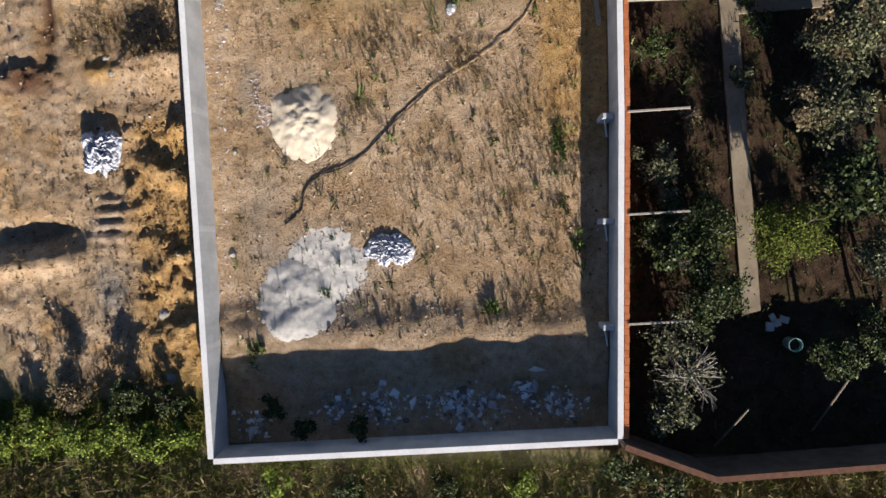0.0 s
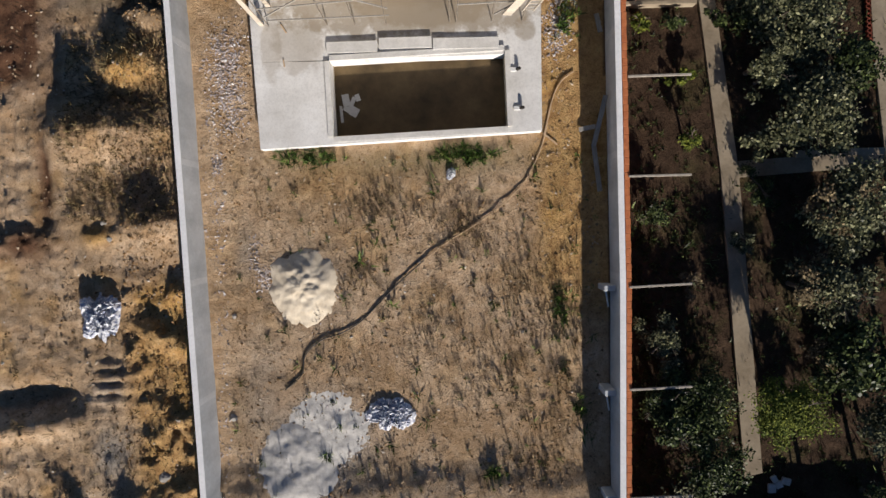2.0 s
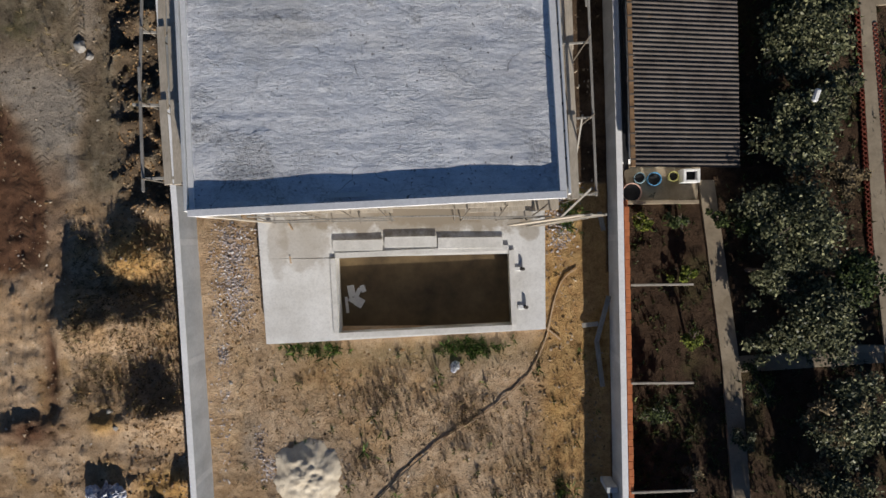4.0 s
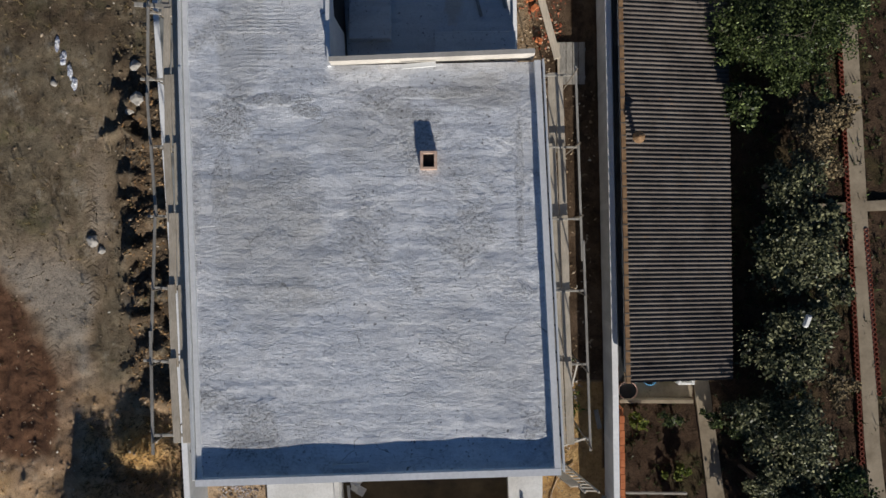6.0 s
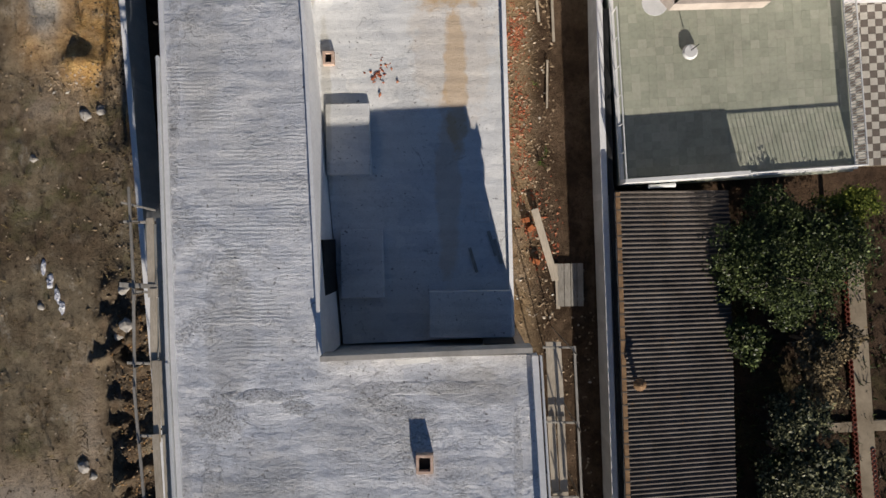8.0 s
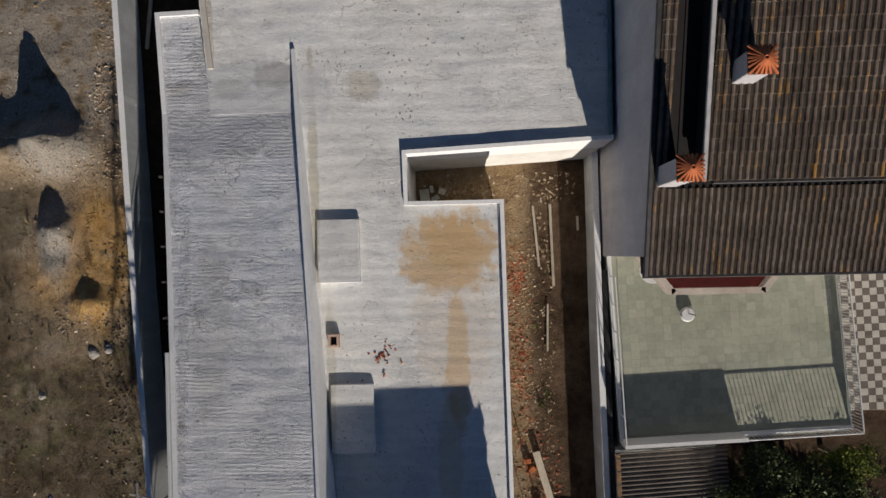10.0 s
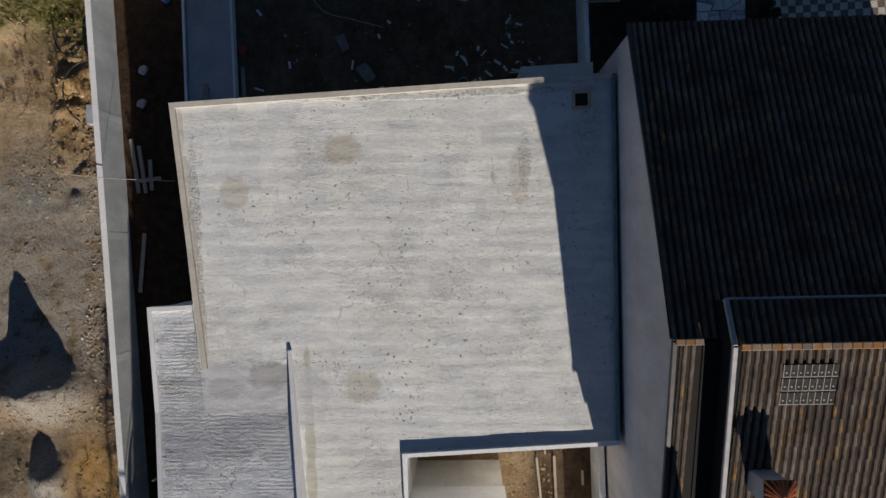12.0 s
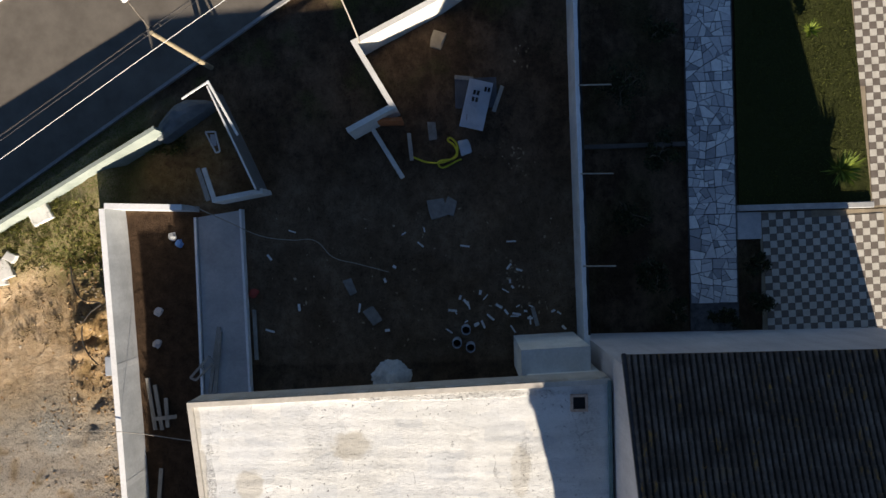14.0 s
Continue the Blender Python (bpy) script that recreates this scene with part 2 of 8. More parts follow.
    tread = m.math("MULTIPLY", tread, m.ramp(m.noise(1.1, 4, 0.6), (0.42, 0.0), (0.56, 1.0)))
    c = m.mix(m.math("MULTIPLY", tread, 0.55), c, (0.05, 0.035, 0.022))
    clod = m.math("ADD", m.math("MULTIPLY", n3, 0.7), m.math("MULTIPLY", n4, 0.3))
    return m.color(c).bump(n2, 0.5, 0.2).bump(n5, 0.5, 0.12).bump(clod, 0.9, 0.08).bump(m.math("SUBTRACT", 1.0, tread), 0.6, 0.05).m


def roof_concrete(name, low, mid, high, blot, stain=None, rough=1.0, sores=(), comb=1.0):
    """Hand-trowelled concrete: laps of the trowel, combed patches, crumbled seams, pits and cracks."""
    m = Mat(name, 0.92, 0, 0.2)
    broad = m.noise(0.22, 5, 0.62)
    mott = m.noise(1.1, 6, 0.7, m.stretch(0.8, 1.2, 1))
    fine = m.noise(30, 5, 0.75)
    c = m.ramp(mott, (0.28, low), (0.5, mid), (0.72, high))
    c = m.mix(m.ramp(broad, (0.45, 0.0), (0.6, 0.6)), c, m.mix(1.0, c, blot, "MULTIPLY"))
    # one lap of the trowel after another, each a shade of its own
    wob = m.warped(1.3, 0.35)
    sep = m.t.nodes.new("ShaderNodeMapping")
    sep.inputs["Scale"].default_value = (0.95, 1.9, 1)
    sep.inputs["Rotation"].default_value = (0, 0, radians(3))
    m.link(wob, sep.inputs["Vector"])
    vor = m.t.nodes.new("ShaderNodeTexVoronoi")
    vor.inputs["Scale"].default_value = 1.0
    vor.distance = "CHEBYCHEV"
    m.link(sep.outputs[0], vor.inputs["Vector"])
    sc = m.t.nodes.new("ShaderNodeSeparateColor")
    m.link(vor.outputs["Color"], sc.inputs[0])
    c = m.mix(1.0, c, m.ramp(sc.outputs[0], (0.0, (0.86, 0.875, 0.90)), (0.5, 0.96), (1.0, 1.0)), "MULTIPLY")
    edge = m.cells(1.0, sep.outputs[0], "DISTANCE_TO_EDGE")
    lap = m.math("MULTIPLY", m.ramp(edge, (0.0, 1.0), (0.07, 0.0)), m.ramp(m.noise(1.5, 4, 0.65), (0.50, 0.0), (0.62, 1.0)))
    c = m.mix(m.math("MULTIPLY", lap, 0.05 + 0.12 * rough), c, (0.30, 0.30, 0.31))
    # long low ridges left by the screed
    ridge = m.noise(1.0, 2, 0.45, m.stretch(0.6, 1.9, 1, 2), 0.4)
    thin = m.ramp(m.math("ABSOLUTE", m.math("SUBTRACT", ridge, 0.5)), (0.0, 1.0), (0.016, 0.0))
    thin = m.math("MULTIPLY", thin, m.ramp(m.noise(1.4, 5, 0.65), (0.53, 0.0), (0.60, 1.0)))
    c = m.mix(m.math("MULTIPLY", thin, 0.08 + 0.3 * rough), c, (0.26, 0.26, 0.27))
    # combing that wanders from lap to lap, and slow ripples across
    stroke = m.wave(2.3, 5.0, 3.0, m.stretch(0.35, 1.0, 1, 2))
    ripple = m.wave(0.62, 3.5, 2.0, m.stretch(0.3, 1.0, 1, 1))
    amp = m.math("MULTIPLY", m.ramp(sc.outputs[1], (0.2, 0.15), (0.8, 1.0)), m.ramp(m.noise(0.35, 4), (0.42, 0.15), (0.56, 1.0)))
    c = m.mix(0.10, c, m.ramp(ripple, (0.1, 0.6), (0.5, 1.0)), "MULTIPLY")
    c = m.mix(m.math("MULTIPLY", amp, 0.24 * comb), c, m.ramp(stroke, (0.1, 0.55), (0.6, 1.0)), "MULTIPLY")
    c = m.mix(0.4, c, m.ramp(fine, (0.30, 0.5), (0.52, 1.0)), "MULTIPLY")
    gran = m.noise(6.5, 9, 0.82)
    drag = m.noise(9, 6, 0.72, m.stretch(0.55, 1.7, 1, 3), 0.8)
    where = m.ramp(m.noise(0.7, 5, 0.65), (0.38, 0.25), (0.6, 1.0))
    c = m.mix(m.math("MULTIPLY", where, 0.25 + 0.25 * rough), c, m.ramp(drag, (0.34, 0.42), (0.45, 1.0)), "MULTIPLY")
    c = m.mix(m.math("MULTIPLY", m.ramp(m.noise(0.4, 5, 0.65), (0.42, 0.12), (0.6, 0.62)), rough), c, m.ramp(gran, (0.37, 0.45), (0.5, 1.0)), "MULTIPLY")
    crack = m.ramp(m.cells(0.5, m.warped(1.7, 0.7), "DISTANCE_TO_EDGE"), (0.0, 1.0), (0.010, 0.0))
    crack = m.math("MULTIPLY", crack, m.ramp(m.noise(0.6, 5, 0.7), (0.55, 0.0), (0.62, 0.5 + 0.4 * rough)))
    c = m.mix(crack, c, (0.16, 0.155, 0.15))
    # crumbled seams and sores where the skin broke
    sore = m.math("MULTIPLY", m.ramp(m.noise(0.3, 6, 0.68, m.stretch(1, 1, 1, 30)), (0.55, 0.0), (0.63, 0.8)), rough)
    if sores:
        sore = m.math("MAXIMUM", sore, ellipses(m, sores))
    crumble = m.noise(9, 7, 0.8, m.stretch(1, 1.3, 1))
    c = m.mix(m.math("MULTIPLY", sore, m.ramp(crumble, (0.42, 0.85), (0.50, 0.0))), c, (0.13, 0.125, 0.12))
    c = m.mix(m.math("MULTIPLY", sore, 0.22), c, (0.36, 0.34, 0.31))
    pit = m.math("MULTIPLY", m.ramp(m.noise(8, 3, 0.6), (0.64, 0.0), (0.67, 1.0)), m.ramp(m.noise(0.5, 5, 0.65), (0.47, 0.0), (0.6, 0.85)))
    c = m.mix(pit, c, (0.115, 0.11, 0.105))
    if stain:
        c = stain(m, c)
    m.color(c)
    lump = m.noise(2.1, 3, 0.5, m.stretch(0.75, 1.25, 1, 3))
    m.bump(lump, 0.10 + (0.66 - 0.46 * comb) * rough * rough, 0.08).bump(ridge, 0.10 + 0.14 * rough, 0.07).bump(mott, 0.12, 0.05).bump(m.math("MULTIPLY", stroke, amp), 0.4 * comb, 0.014).bump(ripple, 0.16, 0.03)
    m.bump(m.math("MULTIPLY", crumble, sore), 0.8, 0.07).bump(gran, 0.12 + 0.3 * rough, 0.04).bump(m.math("MULTIPLY", drag, where), 0.3 + 0.5 * rough, 0.04).bump(m.math("SUBTRACT", fine, pit), 0.5, 0.02)
    return m.m


def ellipses(m, places):
    """A ragged mask over ellipses at fixed places: x, y, half-widths and strength."""
    s = m.t.nodes.new("ShaderNodeSeparateXYZ")
    m.link(m.co, s.inputs[0])
    wob = m.math("MULTIPLY", m.math("SUBTRACT", m.noise(1.7, 6, 0.7), 0.5), 3.4)
    out = None
    for x, y, rx, ry, k in places:
        dx = m.math("DIVIDE", m.math("SUBTRACT", s.outputs[0], x), rx)
        dy = m.math("DIVIDE", m.math("SUBTRACT", s.outputs[1], y), ry)
        d = m.math("ADD", m.math("ADD", m.math("MULTIPLY", dx, dx), m.math("MULTIPLY", dy, dy)), wob)
        one = m.math("MULTIPLY", m.ramp(d, (0.35, 1.0), (1.0, 0.0)), k)
        out = m.math("MAXIMUM", out, one) if out else one
    return out


def spots(m, c, places, tint):
    """Soft-edged stains lying at fixed places: x, y, half-widths and strength."""
    s = m.t.nodes.new("ShaderNodeSeparateXYZ")
    m.link(m.co, s.inputs[0])
    wob = m.math("MULTIPLY", m.math("SUBTRACT", m.noise(1.6, 5, 0.65), 0.5), 2.2)
    for x, y, rx, ry, k in places:
        dx = m.math("DIVIDE", m.math("SUBTRACT", s.outputs[0], x), rx)
        dy = m.math("DIVIDE", m.math("SUBTRACT", s.outputs[1], y), ry)
        d = m.math("ADD", m.math("ADD", m.math("MULTIPLY", dx, dx), m.math("MULTIPLY", dy, dy)), wob)
        c = m.mix(m.math("MULTIPLY", m.ramp(d, (0.55, 1.0), (1.0, 0.0)), k), c, tint)
    return c


def ochre(m, c):
    c = spots(m, c, ((0.9, 41.0, 1.7, 4.2, 0.18), (0.95, 38.8, 0.45, 3.0, 0.55), (0.7, 42.9, 1.9, 1.7, 0.7), (0.9, 43.2, 1.2, 1.1, 0.4), (0.6, 35.0, 0.5, 3.5, 0.3)), (0.52, 0.33, 0.14))
    return spots(m, c, ((-4.1, 46, 0.2, 5.0, 0.5), (-3.7, 38, 0.2, 4.0, 0.35)), (0.34, 0.30, 0.20))


def seam(m, c):
    c = spots(m, c, ((-6.8, 47.9, 4.2, 1.7, 0.9),), (0.50, 0.505, 0.52))
    return spots(m, c, ((-9.0, 49.0, 0.7, 0.3, 0.3), (-5.3, 23.8, 2.0, 3.6, 0.25), (-1.9, 27.2, 2.2, 1.2, 0.25), (-6.5, 30.5, 0.9, 2.5, 0.3), (1.5, 28.5, 1.6, 0.7, 0.35), (-7.6, 40.0, 0.8, 3.5, 0.25)), (0.30, 0.28, 0.24))


def puddles(m, c):
    c = ochre(m, c)
    c = spots(m, c, ((-6.6, 48.4, 3.4, 1.6, 0.9), (-4.6, 49.0, 1.2, 0.8, 0.5)), (0.50, 0.505, 0.52))
    c = spots(m, c, ((-7.0, 48.9, 0.7, 0.4, 0.3), (-5.4, 49.3, 0.9, 0.5, 0.5), (-9.0, 49.0, 0.7, 0.3, 0.3)), (0.24, 0.23, 0.22))
    return spots(m, c, ((-2.6, 57.0, 0.75, 0.6, 0.6), (-6.4, 55.6, 0.55, 0.6, 0.55), (-2.3, 48.9, 0.75, 0.6, 0.55), (3.3, 56, 0.4, 1.0, 0.4), (-7.66, 51, 0.14, 1.5, 0.5), (-7.83, 53.4, 0.14, 1.5, 0.45), (-8.0, 55.8, 0.14, 1.5, 0.5), (-8.13, 57.6, 0.14, 1.0, 0.5)), (0.40, 0.36, 0.29))


def cement(name, low, high, scale=0.7, streak=0.3):
    m = Mat(name, 0.9, 0, 0.2)
    a = m.noise(scale, 6, 0.65)
    b = m.noise(9, 5, 0.7)
    run = m.noise(1.6, 4, 0.6, m.stretch(1, 1, 0.15))
    c = m.ramp(a, (0.3, low), (0.7, high))
    c = m.mix(streak, c, m.ramp(run, (0.35, 0.55), (0.6, 1.0)), "MULTIPLY")
    c = m.mix(0.3, c, m.ramp(b, (0.3, 0.55), (0.6, 1.0)), "MULTIPLY")
    return m.color(c).bump(b, 0.3, 0.01).m


def deck_cement():
    m = Mat("deck_cement", 0.9, 0, 0.2)
    c = m.ramp(m.noise(0.6, 6, 0.65), (0.3, (0.62, 0.60, 0.56)), (0.7, (0.86, 0.85, 0.82)))
    c = m.mix(0.35, c, m.ramp(m.noise(11, 5, 0.7), (0.3, 0.55), (0.55, 1.0)), "MULTIPLY")
    c = spots(m, c, ((-1.0, 17.2, 7.0, 2.2, 0.75), (-5.8, 15.2, 1.2, 1.4, 0.4), (3.6, 15.6, 0.5, 0.5, 0.6), (-0.5, 16.6, 3.0, 0.9, 0.7), (-6.9, 15.0, 0.5, 1.5, 0.4), (0.0, 17.3, 6.0, 0.8, 0.6)), (0.31, 0.25, 0.175))
    return m.color(c).bump(m.noise(9, 5, 0.7), 0.25, 0.01).m


def leaf_material(name, dark, light, rough=0.5):
    m = Mat(name, rough, 0, 0.15)
    c = m.ramp(m.island(), (0.0, dark), (0.6, tuple(lerp(a, b, 0.35) for a, b in zip(dark, light))), (0.93, light), (1.0, tuple(min(0.9, v * 1.7) for v in light)))
    c = m.mix(0.35, c, m.ramp(m.noise(1.4, 3), (0.35, 0.3), (0.62, 1.0)), "MULTIPLY")
    return m.color(c).m


def timber(name, low, high):
    m = Mat(name, 0.85, 0, 0.2).local()
    g = m.noise(6, 5, 0.7, m.stretch(6, 0.6, 6))
    s = m.noise(1.1, 4, 0.6)
    c = m.ramp(g, (0.3, low), (0.7, high))
    c = m.mix(0.45, c, m.ramp(s, (0.35, 0.5), (0.6, 1.0)), "MULTIPLY")
    c = m.mix(0.3, c, m.ramp(m.random(), (0.0, 0.55), (1.0, 1.0)), "MULTIPLY")
    return m.color(c).bump(g, 0.3, 0.006).m


EARTH = ground_material()
SORES = ((-6.9, 27.6, 1.0, 0.8, 1.0), (-5.6, 28.3, 1.6, 0.25, 0.9), (-4.3, 27.9, 0.6, 0.3, 0.9), (-0.3, 28.5, 3.0, 0.22, 0.7), (2.75, 25.5, 0.16, 2.6, 0.7), (-7.0, 25.6, 0.35, 1.6, 0.7), (-5.2, 24.6, 1.6, 1.5, 0.45), (1.0, 25.9, 1.2, 0.5, 0.4), (-0.3, 26.0, 0.9, 0.6, 0.5), (-5.0, 21.8, 2.0, 0.5, 0.35), (-8.55, 38.0, 0.22, 9.0, 0.6), (-7.85, 22.5, 0.2, 6.0, 0.55))
ROOF_GREY = roof_concrete("trowelled_roof", (0.72, 0.725, 0.745), (0.82, 0.83, 0.85), (0.90, 0.905, 0.92), (0.89, 0.865, 0.825), seam, 1.0, SORES, 0.35)
ROOF_COMBED = roof_concrete("combed_roof", (0.72, 0.725, 0.745), (0.82, 0.83, 0.85), (0.90, 0.905, 0.92), (0.89, 0.865, 0.825), seam, 0.9, SORES, 1.0)
ROOF_PALE = roof_concrete("pale_terrace", (0.66, 0.66, 0.645), (0.73, 0.73, 0.715), (0.79, 0.79, 0.775), (0.955, 0.94, 0.90), puddles, 0.35, ((-7.75, 53.5, 0.2, 4.5, 0.8), (-1.0, 58.75, 7.0, 0.18, 0.7), (3.5, 56.3, 0.25, 1.0, 0.6), (5.6, 57.5, 0.5, 1.6, 0.4)), 0.1)
WALL_CEMENT = cement("wall_cement", (0.46, 0.48, 0.49), (0.64, 0.66, 0.67))
CAP_CEMENT = cement("wall_cap", (0.74, 0.74, 0.73), (0.90, 0.89, 0.88), 0.7, 0.05)
JOINT_CEMENT = cement("joint_cement", (0.54, 0.56, 0.57), (0.72, 0.73, 0.73))
HOUSE_RENDER = cement("house_render", (0.42, 0.39, 0.34), (0.60, 0.56, 0.50))
WHITE_RENDER = cement("white_render", (0.62, 0.60, 0.55), (0.80, 0.78, 0.74), 0.8, 0.2)
DECK_CEMENT = deck_cement()
POOL_FLOOR = plain("pool_floor", (0.065, 0.043, 0.021), (0.17, 0.118, 0.058), 0.9, 0.55, 0, 0.3)
POOL_SIDE = cement("pool_side", (0.42, 0.36, 0.24), (0.66, 0.62, 0.52), 0.9, 0.4)
LUMBER = timber("form_timber", (0.44, 0.375, 0.29), (0.68, 0.60, 0.49))
GREY_LUMBER = timber("weathered_timber", (0.24, 0.22, 0.19), (0.48, 0.45, 0.40))
STEEL = plain("scaffold_steel", (0.18, 0.14, 0.10), (0.38, 0.34, 0.28), 5, 0.55, 0.5)
BRICK = plain("hollow_brick", (0.42, 0.12, 0.045), (0.62, 0.22, 0.085), 4, 0.85)
WHITE_PAINT = plain("white_paint", (0.68, 0.68, 0.66), (0.82, 0.82, 0.80), 2, 0.5)
DARK_HOLE = plain("dark_interior", (0.012, 0.012, 0.013), (0.03, 0.03, 0.03), 2, 0.9)
HOSE_BLACK = plain("black_hose", (0.02, 0.018, 0.016), (0.07, 0.06, 0.05), 3, 0.5)
HOSE_TAN = plain("tan_hose", (0.42, 0.29, 0.17), (0.66, 0.48, 0.31), 3, 0.6)
ASPHALT = plain("asphalt", (0.125, 0.108, 0.088), (0.19, 0.166, 0.138), 0.8, 0.85, 0, 0.4, 90)
BARK = plain("bark", (0.09, 0.07, 0.05), (0.22, 0.18, 0.14), 8, 0.95)
PALE_BARK = plain("pale_twig", (0.30, 0.26, 0.21), (0.50, 0.45, 0.38), 8, 0.95)
PATH_CEMENT = cement("garden_path", (0.22, 0.175, 0.12), (0.37, 0.305, 0.22), 1.2, 0.0)
SAND = plain("sand_pile", (0.62, 0.52, 0.38), (0.84, 0.74, 0.58), 3, 0.95, 0, 0.3, 70)
GRAVEL = plain("grey_grit", (0.50, 0.475, 0.43), (0.74, 0.71, 0.66), 5, 0.95, 0, 0.6, 40)
LEAF_GREEN = leaf_material("leaf_green", (0.010, 0.018, 0.006), (0.12, 0.15, 0.05), 0.42)
LEAF_OLIVE = leaf_material("leaf_olive", (0.022, 0.030, 0.014), (0.25, 0.245, 0.13), 0.45)
LEAF_LIME = leaf_material("leaf_lime", (0.075, 0.11, 0.015), (0.30, 0.37, 0.06), 0.6)
LEAF_SHRUB = leaf_material("leaf_shrub", (0.05, 0.075, 0.010), (0.20, 0.22, 0.035), 0.7)
LEAF_DRY = leaf_material("leaf_dry", (0.10, 0.075, 0.04), (0.30, 0.23, 0.13), 0.8)

# ---- plan ----
WEST = [(-9.4, -8.95), (-10.6, 16.2), (-12.15, 41.7), (-13.35, 65.9)]
EAST = [(7.05, -8.1), (7.12, 5.0), (6.95, 17.4), (6.5, 39.0), (6.2, 70.0), (6.17, 84.0)]
WALL_TOP = 1.85


def za(x, y):
    """The grey roof, falling away from the pool."""
    return 7.04 - (0.107 if y > 29.0 else 0.13) * (y - 29.0)


def zb(x, y):
    """The pale terrace, rising towards the street."""
    return 3.7 + 0.072 * (y - 29.4)


def hump(x, y, cx, cy, rx, ry, h, rz=0.0):
    c, s = math.cos(radians(rz)), math.sin(radians(rz))
    dx, dy = x - cx, y - cy
    u, v = (c * dx + s * dy) / rx, (c * dy - s * dx) / ry
    return h * math.exp(-(u * u + v * v) * 1.4)


def ss(a, b, x):
    t = min(1.0, max(0.0, (x - a) / (b - a)))
    return t * t * (3 - 2 * t)


def road_side(x):
    """The street's near edge."""
    return 66.15 + (x + 19.06) * 0.643


def ground_z(x, y):
    z = 0.05 * fbm(x, y, 0.45)
    xw, xe = along(WEST, max(-8.9, min(65, y))), along(EAST, max(-8.0, min(80, y)))
    if y > road_side(x) - 0.6:
        return lerp(z, -0.12, ss(0, 0.5, y - road_side(x) + 0.6))
    if x < xw and y > -9:
        d = xw - x
        edge = ss(0.0, 0.9, d - 0.2)
        z += edge * (0.10 * fbm(x, y, 0.9, 3) + 0.07 * fbm(x, y, 2.6, 5)) * lerp(1.0, 0.45, ss(16, 21, y))
        # spoil teeth along the dug strip: gentle to the south, broken off to the north
        reach = lerp(4.0, 3.3, ss(15, 19, y)) + 0.7 * fbm(x, y, 0.7, 14)
        k = ss(0.25, 0.9, d) * ss(reach, reach - 0.7, d) * ss(-6, -3.5, y) * ss(32.5, 30, y)
        k *= 1 - 0.95 * ss(5.2, 6.2, y) * ss(16.6, 15.8, y)
        saw = (y / 1.7 + 0.75 * fbm(x, y, 0.42, 2) + 0.22 * fbm(x, y, 1.7, 6)) % 1.0
        z += k * lerp(0.9, 1.35, ss(15, 18, y)) * (0.5 * min(saw, (1 - saw) * 5) * max(0.0, 0.55 + 1.5 * fbm(x, y, 0.5, 7)) + 0.14 * abs(fbm(x, y, 3.2, 9)) - 0.04)
        # brush-grown mounds and the spoil between them
        big = hump(x, y, -15.1, 11.7, 1.7, 1.15, 1.35) + hump(x, y, -13.0, 12.0, 1.6, 0.9, 0.8) + hump(x, y, -12.4, 7.8, 1.4, 1.1, 0.8) + hump(x, y, -13.2, 14.6, 1.5, 1.1, 0.8) + hump(x, y, -12.2, 16.6, 0.9, 0.5, 0.35) + hump(x, y, -14.8, 7.3, 0.9, 0.45, 0.25)
        z += big * (1 + 0.28 * fbm(x, y, 1.2, 17) + 0.16 * fbm(x, y, 3.1, 18))
        # plant tracks and ruts in the brown soil
        ruts = ss(-16.4, -17.2, x) * ss(8.0, 9.0, y) * ss(20.5, 19.0, y)
        z += ruts * 0.06 * math.sin(x * 11 + 0.7 * fbm(x, y, 0.6, 24)) * (0.5 + fbm(x, y, 0.8, 25))
        z -= hump(x, y, -17.1, 9.6, 0.3, 2.6, 0.28) * (1 + 0.5 * fbm(x, y, 1.5, 6))
        z += hump(x, y, -18.0, 7.0, 1.7, 0.8, 0.35) * (0.4 + 1.6 * abs(fbm(x, y, 1.8, 26)))
        z -= hump(x, y, -18.3, 0.2, 2.5, 0.6, 0.75, 8)
        z += hump(x, y, -18.0, -1.0, 2.6, 0.7, 0.5, 8)
        z += hump(x, y, -14.4, 0.9, 0.9, 1.2, 0.24) * (0.55 + 0.55 * math.sin(y * 11.5 + 0.6 * fbm(x, y, 0.8, 27)))
        z += hump(x, y, -14.4, -2.4, 1.0, 1.3, 0.22) * (0.6 + fbm(x, y, 1.5, 28))
        # tipped heaps of grit and sand farther on
        big = hump(x, y, -16.6, 47.9, 1.5, 1.1, 1.75) + hump(x, y, -18.9, 47.6, 1.0, 1.0, 1.1) + hump(x, y, -16.5, 44.2, 0.8, 0.85, 0.85) + hump(x, y, -15.1, 41.0, 0.8, 0.7, 0.5) + hump(x, y, -16.7, 42.6, 0.7, 0.9, 0.22)
        z += big * (1 + 0.16 * fbm(x, y, 1.3, 21) + 0.1 * fbm(x, y, 3.5, 22))
        z += hump(x, y, -15.0, 60.2, 1.1, 4.2, 0.6) * (0.3 + 0.9 * fbm(x, y, 0.8, 4) + 0.35 * fbm(x, y, 2.4, 9))
        z += 1.0 * ss(-13.2, -13.8, x) * ss(3.2, 0.5, abs(y - (65.65 + (x + 17.25) * 0.565))) * ss(57, 60, y) * (1 + 0.15 * fbm(x, y, 1.0, 40))
        z += ss(33, 36, y) * ss(46, 40, y) * 0.05 * fbm(x * 2.2, y * 0.6, 1.0, 29)
    elif x < xe and -9 < y < 17:
        z += 0.04 * fbm(x, y, 1.4, 8)
        z += 0.4 * ss(-6.6, -5.0, y) * ss(-2.4, -4.2, y) * (0.95 + 0.15 * fbm(x, y, 0.3, 6))
